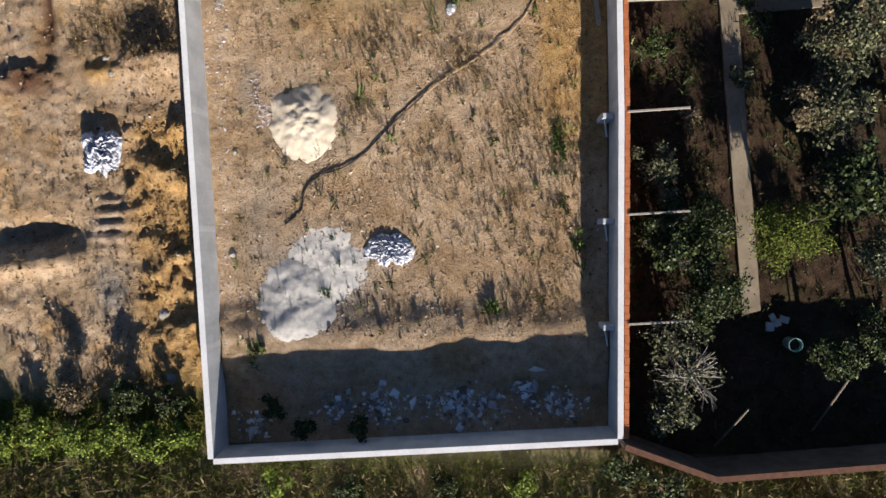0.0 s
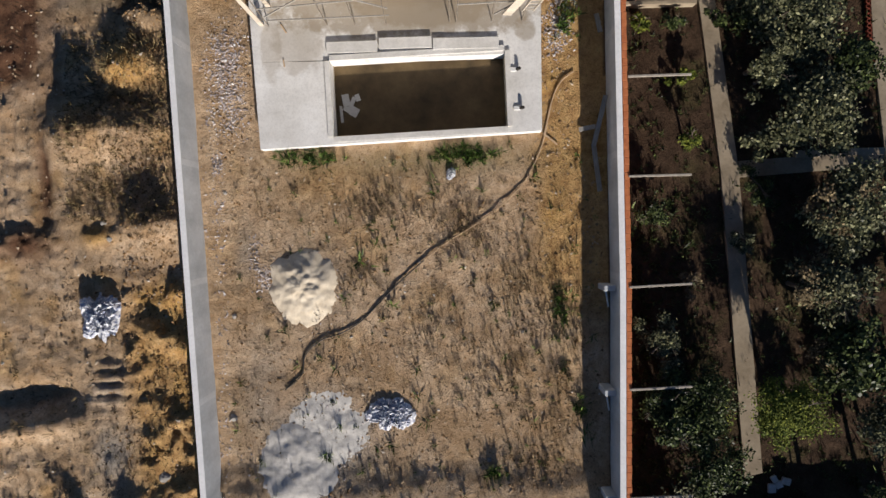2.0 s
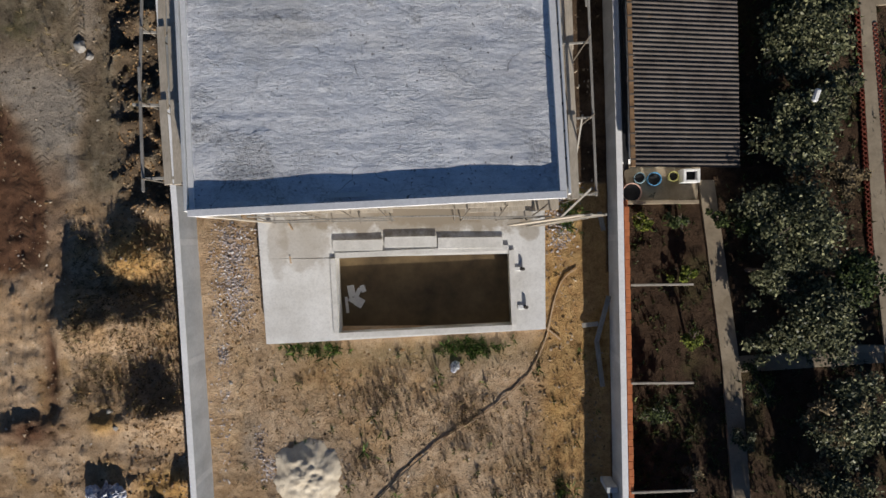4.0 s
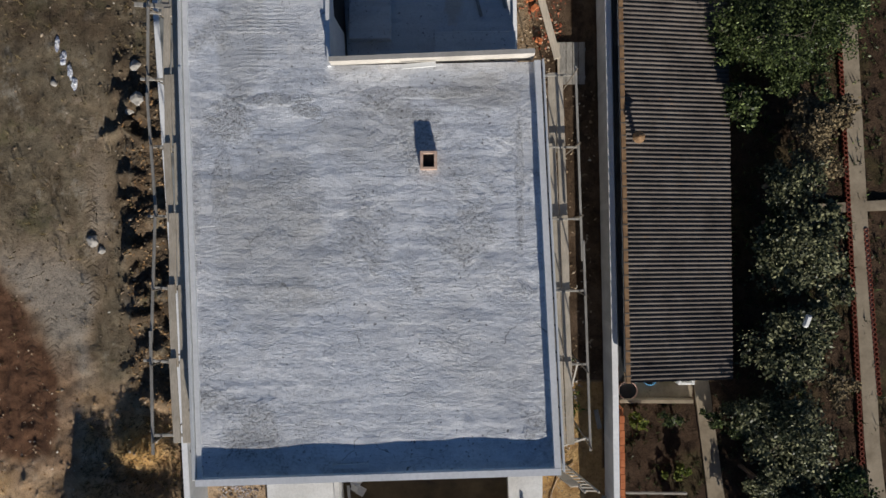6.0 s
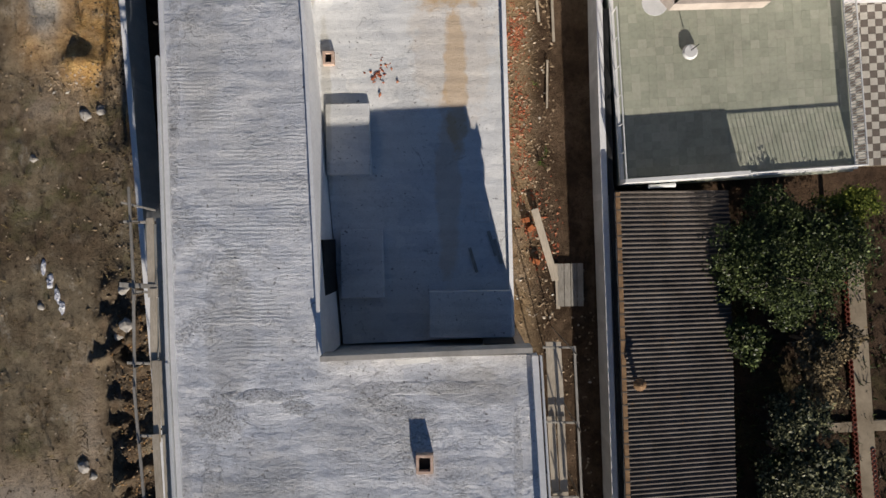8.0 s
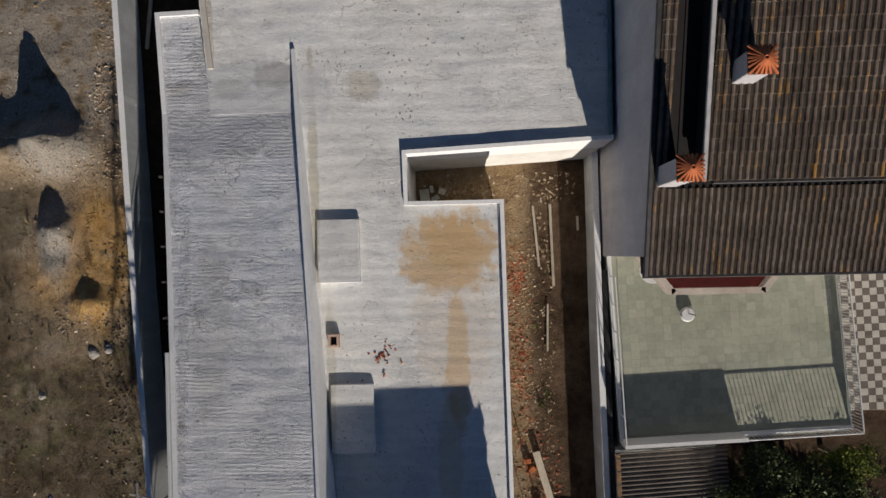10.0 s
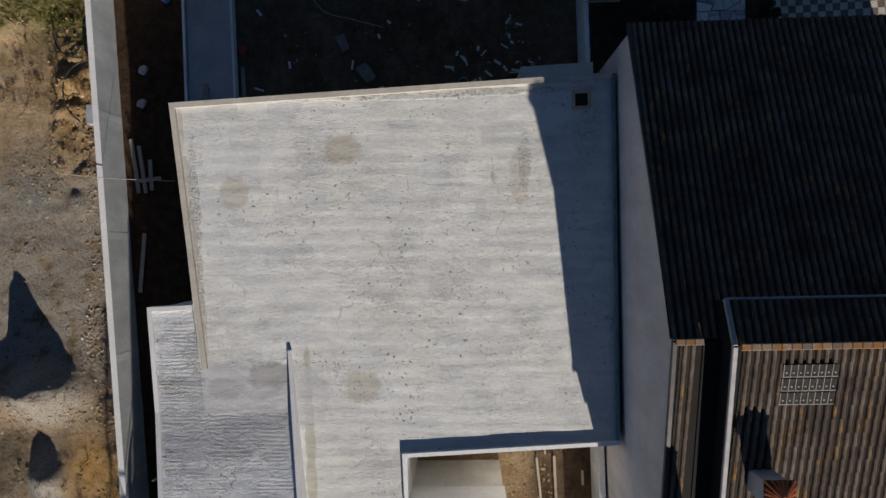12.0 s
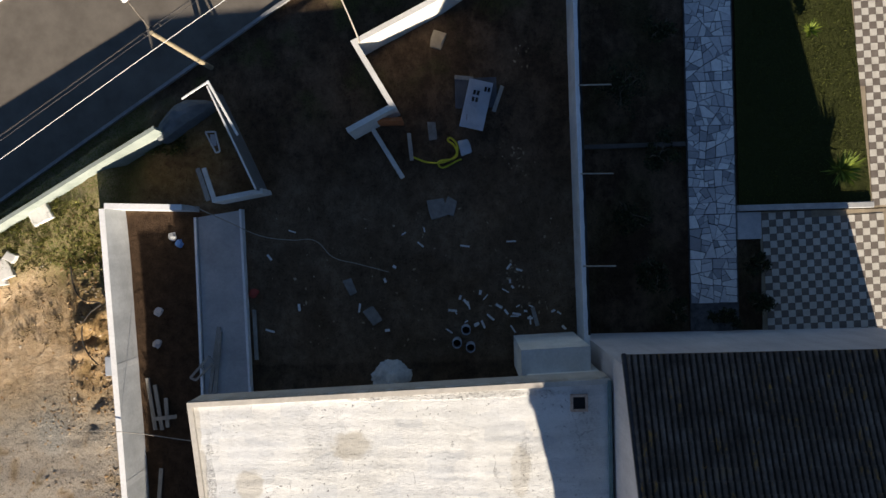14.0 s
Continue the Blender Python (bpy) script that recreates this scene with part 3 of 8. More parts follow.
        if -6.9 < x < 3.7 and 11.5 < y < 17:
            z = -1.6
    elif x > xe and y < 60:
        z += -0.35 * ss(0, 1.5, x - xe) * ss(36, 34, y) + 0.06 * fbm(x, y, 1.2, 4)
    return z


def ground_zones(x, y, z):
    """green, clay, grey; wet grey-brown, dark soil with painted-in shade, chocolate soil."""
    xw, xe = along(WEST, max(-8.9, min(65, y))), along(EAST, max(-8.0, min(80, y)))
    n = fbm(x, y, 0.5, 11)
    green = clay = grey = wet = dark = brown = 0.0
    if x < xw - 0.1 and y > -9.2:
        d = xw - x
        m2 = fbm(x, y, 1.4, 33)
        green = ss(-5.2, -7.6, y + 1.5 * n)
        clay = 0.8 * ss(4.6, 2.8, d + n) * ss(5.8, 4.6, y) + 0.5 * ss(0.15, 0.5, n) * ss(17, 15, y)
        clay = max(clay, 1.2 * hump(x, y, -13.2, 14.5, 1.7, 1.6, 1.0), hump(x, y, -14.8, 7.4, 0.9, 0.6, 1.2), 0.5 * hump(x, y, -12.6, 17.8, 1.0, 1.0, 1.0))
        clay = max(clay, min(1.0, 2.2 * hump(x, y, -14.9, 42.9, 1.7, 3.3, 1.0)) * (0.85 + 0.5 * m2), 0.8 * hump(x, y, -16.9, 42.2, 1.2, 1.8, 1.3), hump(x, y, -15.0, 60.3, 1.0, 4.0, 1.0) * (0.6 + 0.7 * m2), 0.5 * hump(x, y, -13.0, 25.5, 0.9, 2.2, 1.0) * (0.6 + m2))
        wet = ss(16.6, 18.4, y - 1.0 * n + 0.35 * (x + 15)) * ss(58, 55, y)
        strip = ss(0.1, 0.4, d) * ss(3.4, 2.7, d + 0.5 * m2) * ss(15.5, 17, y) * ss(33, 30.5, y)
        dark = max(0.72 * strip * ss(-0.7, 0.0, m2), 0.5 * ss(31, 34, y + n) * ss(41, 38.5, y + n) * ss(-0.35, 0.2, n))
        dark = max(dark, 0.4 * hump(x, y, -15.1, 11.6, 1.8, 1.2, 1.0), 0.35 * hump(x, y, -12.6, 11.2, 1.6, 1.6, 1.0), 0.4 * hump(x, y, -12.4, 8.0, 1.3, 1.0, 1.0), 0.7 * hump(x, y, -13.0, 5.7, 1.3, 0.5, 1.0))
        dark = max(dark, 0.55 * ss(0.05, 0.4, m2) * hump(x, y, -15.0, 59.8, 1.1, 4.5, 1.2), 0.6 * hump(x, y, -15.4, 64.0, 0.7, 0.6, 1.2), 0.55 * hump(x, y, -13.9, 49.5, 0.4, 4.0, 1.1))
        brown = max(ss(-16.7, -17.5, x + 0.7 * n) * ss(13.2, 14.4, y + 0.7 * n) * ss(1.2, -0.6, (y - 19.6) + 1.3 * (x + 18) + n), hump(x, y, -17.1, 9.8, 0.4, 3.0, 1.1), hump(x, y, -18.0, 7.0, 1.7, 1.0, 1.1), 0.55 * ss(-15.9, -16.6, x + 0.5 * n) * ss(12.5, 14, y) * ss(19.6, 18, y))
        grey = max(0.7 * hump(x, y, -14.4, -2.2, 1.0, 1.5, 1.2), 0.5 * hump(x, y, -14.4, 0.8, 0.9, 1.2, 1.0), 0.9 * hump(x, y, -17.0, 56.0, 1.8, 2.4, 1.2), min(0.9, 1.8 * hump(x, y, -16.4, 47.7, 1.9, 1.5, 1.0)), min(0.95, 2.0 * hump(x, y, -16.6, 44.0, 0.8, 1.9, 1.0)), 0.8 * ss(46.5, 49, y) * ss(59, 56, y) * ss(-0.7, -0.1, m2), 0.45 * hump(x, y, -15.2, 25.2, 0.7, 4.2, 1.2), 0.75 * ss(-15.2, -16.0, x + 0.5 * n) * ss(16.8, 18.4, y + 0.5 * (x + 17) + n) * ss(25, 22, y + n), 0.6 * hump(x, y, -16.9, 39.2, 1.6, 0.9, 1.0), 0.5 * ss(0.25, 0.5, m2) * hump(x, y, -16.3, 28.5, 1.2, 2.5, 1.2))
        clay *= 1 - 0.9 * min(1.0, 2.0 * hump(x, y, -16.6, 44.0, 0.8, 1.9, 1.0))
        grey *= 1 - 0.95 * min(1.0, brown)
        wet *= (1 - min(1.0, 1.2 * clay)) * (1 - min(1.0, 1.15 * grey)) * (1 - min(1.0, 1.2 * brown))
        green = max(green, 0.18 * ss(54, 58, y), ss(61.5, 64, y + n + 0.3 * (x + 17)), 0.4 * ss(0.0, 0.5, m2) * ss(32, 35, y) * ss(41, 39, y))
    elif x < xe + 0.1 and -8.9 < y < 17.5:
        clay = 0.8 * ss(3.6, 4.6, x + 0.4 * n) * ss(2.0, 6.0, y) + 0.45 * hump(x, y, -4.5, 9.4, 2.5, 1.2, 1) + 0.3 * ss(0.2, 0.6, n)
        grey = max(hump(x, y, -5.45, -1.7, 2.7, 2.2, 1.25), 0.7 * hump(x, y, -5.9, 5.0, 1.8, 1.9, 1.1), 0.55 * hump(x, y, -8.4, 6.5, 0.5, 1.6, 1), 0.6 * hump(x, y, -7.8, 0.2, 1.2, 3.0, 1))
        grey = min(1.0, grey) * (0.75 + 0.4 * n)
        green = 0.5 * hump(x, y, -0.5, 10.3, 6, 0.7, 1)
        dark = 0.12 * ss(-5.4, -7.0, y)
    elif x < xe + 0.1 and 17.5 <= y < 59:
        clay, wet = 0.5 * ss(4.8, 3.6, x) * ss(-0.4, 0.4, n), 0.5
        # the west alley's shade is put into the soil colour; brown hides worn patches
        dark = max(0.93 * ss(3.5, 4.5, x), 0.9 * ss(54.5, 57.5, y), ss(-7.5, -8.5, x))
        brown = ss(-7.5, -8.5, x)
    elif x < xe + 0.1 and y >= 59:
        # dark soil, darkened further to stand for the house's shade
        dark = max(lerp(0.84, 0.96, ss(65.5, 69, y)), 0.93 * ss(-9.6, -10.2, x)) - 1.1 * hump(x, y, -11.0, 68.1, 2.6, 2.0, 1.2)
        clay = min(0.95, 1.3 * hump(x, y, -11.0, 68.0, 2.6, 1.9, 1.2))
        # west strip blackened too; brown keeps the pale worn patches out
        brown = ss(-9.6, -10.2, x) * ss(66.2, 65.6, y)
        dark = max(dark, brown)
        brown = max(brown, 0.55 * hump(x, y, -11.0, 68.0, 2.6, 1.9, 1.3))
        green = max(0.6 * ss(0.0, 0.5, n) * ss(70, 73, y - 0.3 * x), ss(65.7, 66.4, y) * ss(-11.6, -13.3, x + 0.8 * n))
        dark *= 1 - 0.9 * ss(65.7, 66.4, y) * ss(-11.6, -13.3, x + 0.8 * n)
    else:
        dark = 1.0
        green = 0.2 * ss(-0.2, 0.4, n)
    if y < -9.2 or (x > xe and y < -9.5):
        green, clay, dark = 0.95 * ss(-0.5, 0.1, n + 0.15), 0.0, 0.3
    if x > xe and -9.5 <= y < 36:
        # dark garden soil, its colour also carrying the shade of the plants
        dark, green, brown = 1.0, 0.25 * ss(0.1, 0.5, n), 0.8
    c = lambda v: min(1.0, max(0.0, v))
    return (c(green), c(clay), c(grey), 1), (c(wet), c(dark), c(brown), 1)


def axis(lo, hi, step, far):
    inner = list(np.arange(lo, hi + 1e-6, step))
    out, d = [], step
    while d < far:
        d *= 1.8
        out.append(d)
    return [lo - o for o in reversed(out)] + inner + [hi + o for o in out]


def build_ground():
    xs, ys = axis(-21.5, 21.5, 0.15, 900), axis(-13, 79, 0.15, 900)
    verts, za_, zb_ = [], [], []
    for y in ys:
        for x in xs:
            inside = -30 < x < 30 and -20 < y < 90
            z = ground_z(x, y) if inside else -0.12
            verts.append((x, y, z))
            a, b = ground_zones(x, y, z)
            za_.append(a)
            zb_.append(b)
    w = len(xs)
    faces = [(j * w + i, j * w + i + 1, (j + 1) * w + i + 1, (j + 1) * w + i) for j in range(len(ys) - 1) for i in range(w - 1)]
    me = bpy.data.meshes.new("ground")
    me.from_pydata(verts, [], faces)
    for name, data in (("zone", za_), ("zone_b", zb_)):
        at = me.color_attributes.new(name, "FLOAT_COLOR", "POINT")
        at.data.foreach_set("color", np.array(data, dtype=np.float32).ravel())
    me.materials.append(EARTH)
    me.shade_smooth()
    tagged(new("ground", me), "bare tan and orange earth with weeds and dug heaps", "ground", "", "structure")


build_ground()


# ---- plot walls ----
def joint_patch(base, inv, pts, side, ys):
    """Paler cement patches where one pour of the wall met the next."""
    for y in ys:
        x = along(pts, y)
        bm = box(-0.02, 0.004, -0.13, 0.13, -0.9, 0.9, 0.0, pose(x, y, 0.92, 0, 0, math.degrees(math.atan2(along(pts, y) - along(pts, y + 0.5), 0.5)))) if side > 0 else box(-0.004, 0.02, -0.13, 0.13, -0.9, 0.9, 0.0, pose(x, y, 0.92))
        bm.transform(inv)
        part("joint", bm, JOINT_CEMENT, base, "paler cement joint")


def plot_wall(name, pts, side, label):
    """A rendered wall with a paler top, on one side of its inner line."""
    base = thing(name, *pts[0], 0, label, "wall", "", "structure")
    w = 0.23 * side
    inv = base.matrix_world.inverted()
    for nm, bm, mat in (("wall_body", wall_strip(pts, w, -0.4, lambda x, y: WALL_TOP), WALL_CEMENT), ("wall_cap", wall_strip(pts, w * 1.02, WALL_TOP, lambda x, y: WALL_TOP + 0.035, None, -0.01 * side), CAP_CEMENT)):
        bm.transform(inv)
        part(nm, bm, mat, base)
    if name in ("wall_west", "wall_east"):
        joint_patch(base, inv, pts, side, [-4.4 + 4.9 * k for k in range(14)])
    return base


plot_wall("wall_west", WEST, 1, "tall grey cement-rendered plot wall with pale top")
plot_wall("wall_south", [(-9.4, -8.95), (7.05, -8.1)], -1, "grey cement-rendered plot wall with bright top")
plot_wall("wall_east", EAST, -1, "long grey cement-rendered plot wall, shaded inner face")
plot_wall("wall_north", [(-10.1, 65.75), (-13.35, 65.9)], -1, "short grey rendered wall at the plot corner")


# ---- pool deck and pool ----
def build_deck():
    base = thing("pool_deck", -1.6, 14, 0, "raised pale concrete pool deck with stained surface", "deck")
    inv = base.matrix_world.inverted()
    zt = lambda x, y: 0.6
    fl, fr = (-7.47, 10.85), (4.25, 11.42)
    P = dict(bl=(-4.38, 11.32), br=(2.84, 11.62), tr=(2.74, 14.72), tl=(-4.5, 14.45))
    for q in (((-7.47, 10.85), (-4.35, 11.0), (-4.5, 14.45), (-7.68, 14.45)), ((2.86, 11.35), (4.25, 11.42), (4.25, 14.72), (2.74, 14.72)),
              ((-7.68, 14.45), (4.25, 14.6), (4.25, 19.0), (-7.95, 19.0))):
        bm = sheet(*q, 6, 6, zt, 0.75, 0.006)
        bm.transform(inv)
        part("slab", bm, DECK_CEMENT, base)
    bm = sheet((-4.35, 11.0), (2.86, 11.35), P["br"], P["bl"], 8, 2, zt, 0.75)
    bm.transform(inv)
    part("front_lip", bm, DECK_CEMENT, base)
    pool = thing("pool", -0.8, 13, -0.9, "empty rectangular concrete pool with dirty brown floor", "pool")
    inv = pool.matrix_world.inverted()
    ring = [P["bl"], P["br"], P["tr"], P["tl"]]
    for i in range(4):
        a, b = ring[i], ring[(i + 1) % 4]
        bm = wall_strip([a, b], -0.16, -1.0, lambda x, y: 0.63)
        bm.transform(inv)
        part("pool_wall", bm, WHITE_RENDER if i == 2 else POOL_SIDE, pool)
        bm = wall_strip([a, b], -0.22, 0.632, lambda x, y: 0.68)
        bm.transform(inv)
        part("coping", bm, WHITE_RENDER, pool, "white rendered coping")
    bm = sheet(*ring, 10, 6, lambda x, y: -0.36, 0.1, 0.02)
    bm.transform(inv)
    part("pool_floor", bm, POOL_FLOOR, pool)


build_deck()


# ---- the house under construction ----
AL = [(-7.36, 16.01), (-8.45, 29.4), (-9.0, 39.6), (-9.53, 48.1), (-9.74, 51.75)]
FIN = [(-3.46, 29.4), (-3.98, 39.5), (-4.62, 50.2)]
house = thing("house", -2, 38, 0, "long unfinished concrete house with flat grey roofs", "house")
HI = house.matrix_world.inverted()


def hpart(name, bm, mat, label="", smooth=False, parent=None):
    bm.transform(HI)
    return part(name, bm, mat, house, label, smooth)


hpart("front_roof", sheet((-7.36, 16.01), (3.9, 16.46), (3.45, 29.5), (-8.45, 29.4), 48, 54, za, 0.3, 0.05), ROOF_GREY, "trowelled grey concrete roof", True)
hpart("side_roof", sheet((-8.45, 29.4), (-3.46, 29.4), (-4.5, 48.02), (-9.52, 48.02), 24, 70, za, 0.3, 0.05), ROOF_COMBED, "trowelled grey concrete roof", True)
hpart("roof_ledge", sheet((-9.52, 48.0), (-7.7, 48.0), (-8.2, 51.75), (-9.74, 51.75), 6, 14, lambda x, y: 5.015 - 0.02 * (y - 47.9), 0.3, 0.04), ROOF_COMBED, "", True)
hpart("court_floor", sheet((-3.4, 29.4), (2.95, 29.6), (2.7, 44.72), (-4.3, 44.72), 30, 60, zb, 0.3, 0.025, 4), ROOF_PALE, "pale concrete terrace floor with ochre stain", True)
hpart("terrace_link", sheet((-4.3, 44.72), (-0.72, 44.72), (-0.75, 46.517), (-4.4, 46.4), 12, 8, zb, 0.3, 0.025, 4), ROOF_PALE, "", True)
hpart("terrace_link", sheet((-4.4, 46.4), (6.62, 46.75), (6.55, 48.0), (-4.5, 48.0), 40, 6, zb, 0.3, 0.025, 4), ROOF_PALE, "", True)
hpart("street_roof", sheet((-7.75, 48.0), (6.55, 48.0), (6.45, 59.25), (-8.42, 58.68), 56, 44, zb, 0.3, 0.025, 4), ROOF_PALE, "pale weathered concrete roof", True)
# walls below the roofs
low = lambda f, d: (lambda x, y: f(x, y) - d)
hpart("front_wall", prism([(-7.4, 17.4), (3.7, 17.8), (3.3, 29.4), (-8.2, 29.3)], -0.5, low(za, 0.29)), HOUSE_RENDER)
hpart("side_wall", prism([(-8.3, 29.3), (-3.5, 29.4), (-4.5, 47.9), (-9.35, 47.9)], -0.5, low(za, 0.29)), HOUSE_RENDER)
hpart("court_wall", prism([(-3.45, 29.41), (2.9, 29.61), (2.65, 44.7), (-4.3, 44.7)], -0.5, low(zb, 0.29)), WHITE_RENDER)
hpart("street_wall", prism([(-4.35, 44.7), (-0.75, 44.7), (-0.78, 46.4), (6.5, 46.75), (6.4, 59.2), (3.75, 59.1), (3.8, 57.0), (-7.6, 56.6), (-7.6, 51.7), (-9.6, 51.7), (-9.4, 47.9), (-4.5, 47.9)], -0.5, lambda x, y: min(zb(x, y), za(x, y) if x < -7.6 else 99) - 0.32), WHITE_RENDER)
# a wandering crack where the two roofs meet
crack = bmesh.new()
prev = None
for i in range(60):
    x = -7.3 + i * 0.06
    y = 49.75 + 0.3 * fbm(x, 0, 0.9, 3) + 0.16 * fbm(x, 2, 3.1, 5, 6)
    w = 0.004 + 0.014 * abs(fbm(x, 5, 5.0, 2))
    cur = (crack.verts.new((x, y - w, zb(x, y) + 0.03)), crack.verts.new((x, y + w, zb(x, y) + 0.03)))
    if prev:
        crack.faces.new((prev[0], cur[0], cur[1], prev[1]))
    prev = cur
hpart("roof_crack", crack, plain("crack_grime", (0.10, 0.095, 0.09), (0.30, 0.29, 0.27), 5), "dark wandering crack")
# parapets
up = lambda f, d: (lambda x, y: f(x, y) + d)
hpart("front_parapet", wall_strip([(-7.36, 16.01), (3.9, 16.46)], 0.2, 8.3, up(za, 0.22)), CAP_CEMENT)
hpart("east_parapet", wall_strip([(3.9, 16.67), (3.45, 29.5)], 0.2, 6.6, up(za, 0.22)), CAP_CEMENT)
hpart("west_curb", wall_strip(AL[:4], -0.16, 4.5, up(za, 0.05)), CAP_CEMENT)
hpart("west_curb", wall_strip([(-9.53, 48.1), (-9.74, 51.75), (-8.15, 51.8)], -0.16, 4.5, lambda x, y: 5.06), CAP_CEMENT)
hpart("court_curb", wall_strip([(-3.46, 29.45), (3.25, 29.65)], 0.16, 6.6, up(za, 0.5)), HOUSE_RENDER)
hpart("fin_parapet", wall_strip(FIN, 0.12, 4.0, lambda x, y: max(za(x, y), zb(x, y)) + 0.13), CAP_CEMENT)
hpart("annex_parapet", wall_strip([(2.95, 29.7), (2.7, 44.72), (-0.72, 44.72), (-0.75, 46.4), (6.6, 46.75)], 0.14, 3.2, up(zb, 0.2)), CAP_CEMENT)
hpart("street_curb", wall_strip([(6.45, 59.25), (-8.42, 58.68), (-7.75, 49.6)], 0.18, 4.6, up(zb, 0.13)), HOUSE_RENDER)


# ---- the neighbour's house ----
neighbour = thing("neighbour_house", 12, 51, 0, "tall grey house with a dark mossy tiled roof", "house")
NI = neighbour.matrix_world.inverted()


def npart(name, bm, mat, label="", smooth=False):
    bm.transform(NI)
    return part(name, bm, mat, neighbour, label, smooth)


def nx(y):
    """The neighbour's west face."""
    return 6.8 - 0.0145 * (y - 42)


def zl(x, y):
    """The lower tiled roof, a gable with its ridge at y 51.1."""
    return 11.0 - (51.1 - y) * 0.33 if y < 51.1 else 11.0 - (y - 51.1) * 0.38


def zu(x, y):
    """The raised part of the roof."""
    return 12.0 - (51.1 - y) * 0.33 if y < 51.1 else 12.0 - (y - 51.1) * 0.4


NWALL = cement("neighbour_render", (0.45, 0.435, 0.45), (0.60, 0.58, 0.59), 0.4, 0.3)
ROOF_TILE = Mat("old_roof_tile", 0.9, 0, 0.15)
_t = ROOF_TILE
_c = _t.ramp(_t.noise(1.1, 6, 0.7), (0.3, (0.075, 0.055, 0.044)), (0.5, (0.15, 0.115, 0.094)), (0.68, (0.25, 0.20, 0.168)))
_c = _t.mix(_t.ramp(_t.noise(0.55, 5, 0.7), (0.62, 0.0), (0.74, 0.6)), _c, (0.34, 0.19, 0.05))
_c = _t.mix(0.55, _c, _t.ramp(_t.random(), (0.0, 0.45), (1.0, 1.0)), "MULTIPLY")
_lich = _t.ramp(_t.noise(2.2, 6, 0.75, _t.stretch(1, 0.35, 1)), (0.57, 0.0), (0.66, 0.8))
_c = _t.mix(_lich, _c, (0.40, 0.21, 0.05))
_t.color(_t.mix(0.4, _c, _t.ramp(_t.noise(25, 4), (0.3, 0.45), (0.6, 1.0)), "MULTIPLY")).bump(_t.noise(30, 4), 0.4, 0.01)
ROOF_TILE = _t.m
# near-black tile channels: the troughs' shade painted in along with moss
TILE_TROUGH = plain("shaded_mossy_channel", (0.016, 0.014, 0.011), (0.055, 0.045, 0.034), 4, 0.95)
# near-black for the deck under the tiles, the valley and the raised wall
ROOF_BLACK = plain("roof_black", (0.010, 0.009, 0.009), (0.02, 0.018, 0.018), 3, 0.95)
TRIM_GREY = plain("grey_flashing", (0.30, 0.29, 0.30), (0.46, 0.45, 0.46), 3, 0.7)
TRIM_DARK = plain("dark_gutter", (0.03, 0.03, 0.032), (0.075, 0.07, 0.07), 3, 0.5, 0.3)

poly = [(nx(42.3), 42.4), (19.0, 42.9), (19.0, 60.4), (nx(60.1), 60.1)]
npart("wall_block", prism([(nx(42.4), 42.6), (nx(51.1), 51.1), (nx(60.0), 60.0), (19.0, 60.0), (19.0, 51.1), (19.0, 42.6)], -0.6, lambda x, y: zl(x, y) - 0.12), NWALL)


def tile_sheet(x0, x1, y0, y1, zf, pitch=0.205, row=0.36):
    """A field of wavy tiles in overlapping courses, running down the slope."""
    bm = bmesh.new()
    rows = int(abs(y1 - y0) / row)
    cols = int((x1 - x0) / pitch)
    dy = (y1 - y0) / rows
    prof = [(0.0, 0.0), (0.26, 0.0), (0.40, 0.065), (0.58, 0.085), (0.78, 0.07), (0.92, 0.0), (1.0, 0.0)]
    for r in range(rows):
        ya, yb = y0 + r * dy - 0.03 * (1 if dy > 0 else -1), y0 + (r + 1) * dy
        for c in range(cols):
            xa = x0 + c * pitch
            j = random.uniform(-0.006, 0.012)
            lo = [bm.verts.new((xa + u * pitch, ya, zf(xa, ya) + h + 0.035 + j)) for u, h in prof]
            hi = [bm.verts.new((xa + u * pitch, yb, zf(xa, yb) + h * 0.9 + 0.004)) for u, h in prof]
            ft = [bm.verts.new((xa + u * pitch, ya, zf(xa, ya) - 0.01)) for u, h in (prof[0], prof[-1])]
            for k in range(6):
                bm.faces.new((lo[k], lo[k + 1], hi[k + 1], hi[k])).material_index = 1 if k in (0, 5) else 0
            bm.faces.new([ft[0], *lo, ft[1]])
    return bm


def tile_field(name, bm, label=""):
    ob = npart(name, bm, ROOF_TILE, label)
    ob.data.materials.append(TILE_TROUGH)
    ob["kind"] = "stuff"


tile_field("lower_tiles", tile_sheet(nx(46) + 0.1, 19.0, 42.05, 44.6, zl), "mossy brown roof tiles in courses")
tile_field("verge_tiles", tile_sheet(nx(46) + 0.12, 7.42, 44.6, 51.05, zl))
tile_field("north_tiles", tile_sheet(nx(56) - 0.0, 19.0, 60.3, 51.15, zl), "roof tiles on the shaded slope")
tile_field("raised_tiles", tile_sheet(11.74, 19.0, 44.75, 51.05, zu), "mossy brown roof tiles in courses")
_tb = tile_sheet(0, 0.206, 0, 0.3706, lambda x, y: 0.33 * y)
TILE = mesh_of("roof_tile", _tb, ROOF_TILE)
TILE.materials.append(TILE_TROUGH)
for r in range(17):
    for c in range(18):
        ob = new("roof_tile", TILE)
        ob.parent = neighbour
        y = 44.75 + r * 0.3706
        ob.matrix_basis = NI @ pose(8.05 + c * 0.205, y, zu(0, y) + random.uniform(-0.006, 0.008))
tile_field("raised_north_tiles", tile_sheet(7.9, 19.0, 52.15, 51.15, zu))
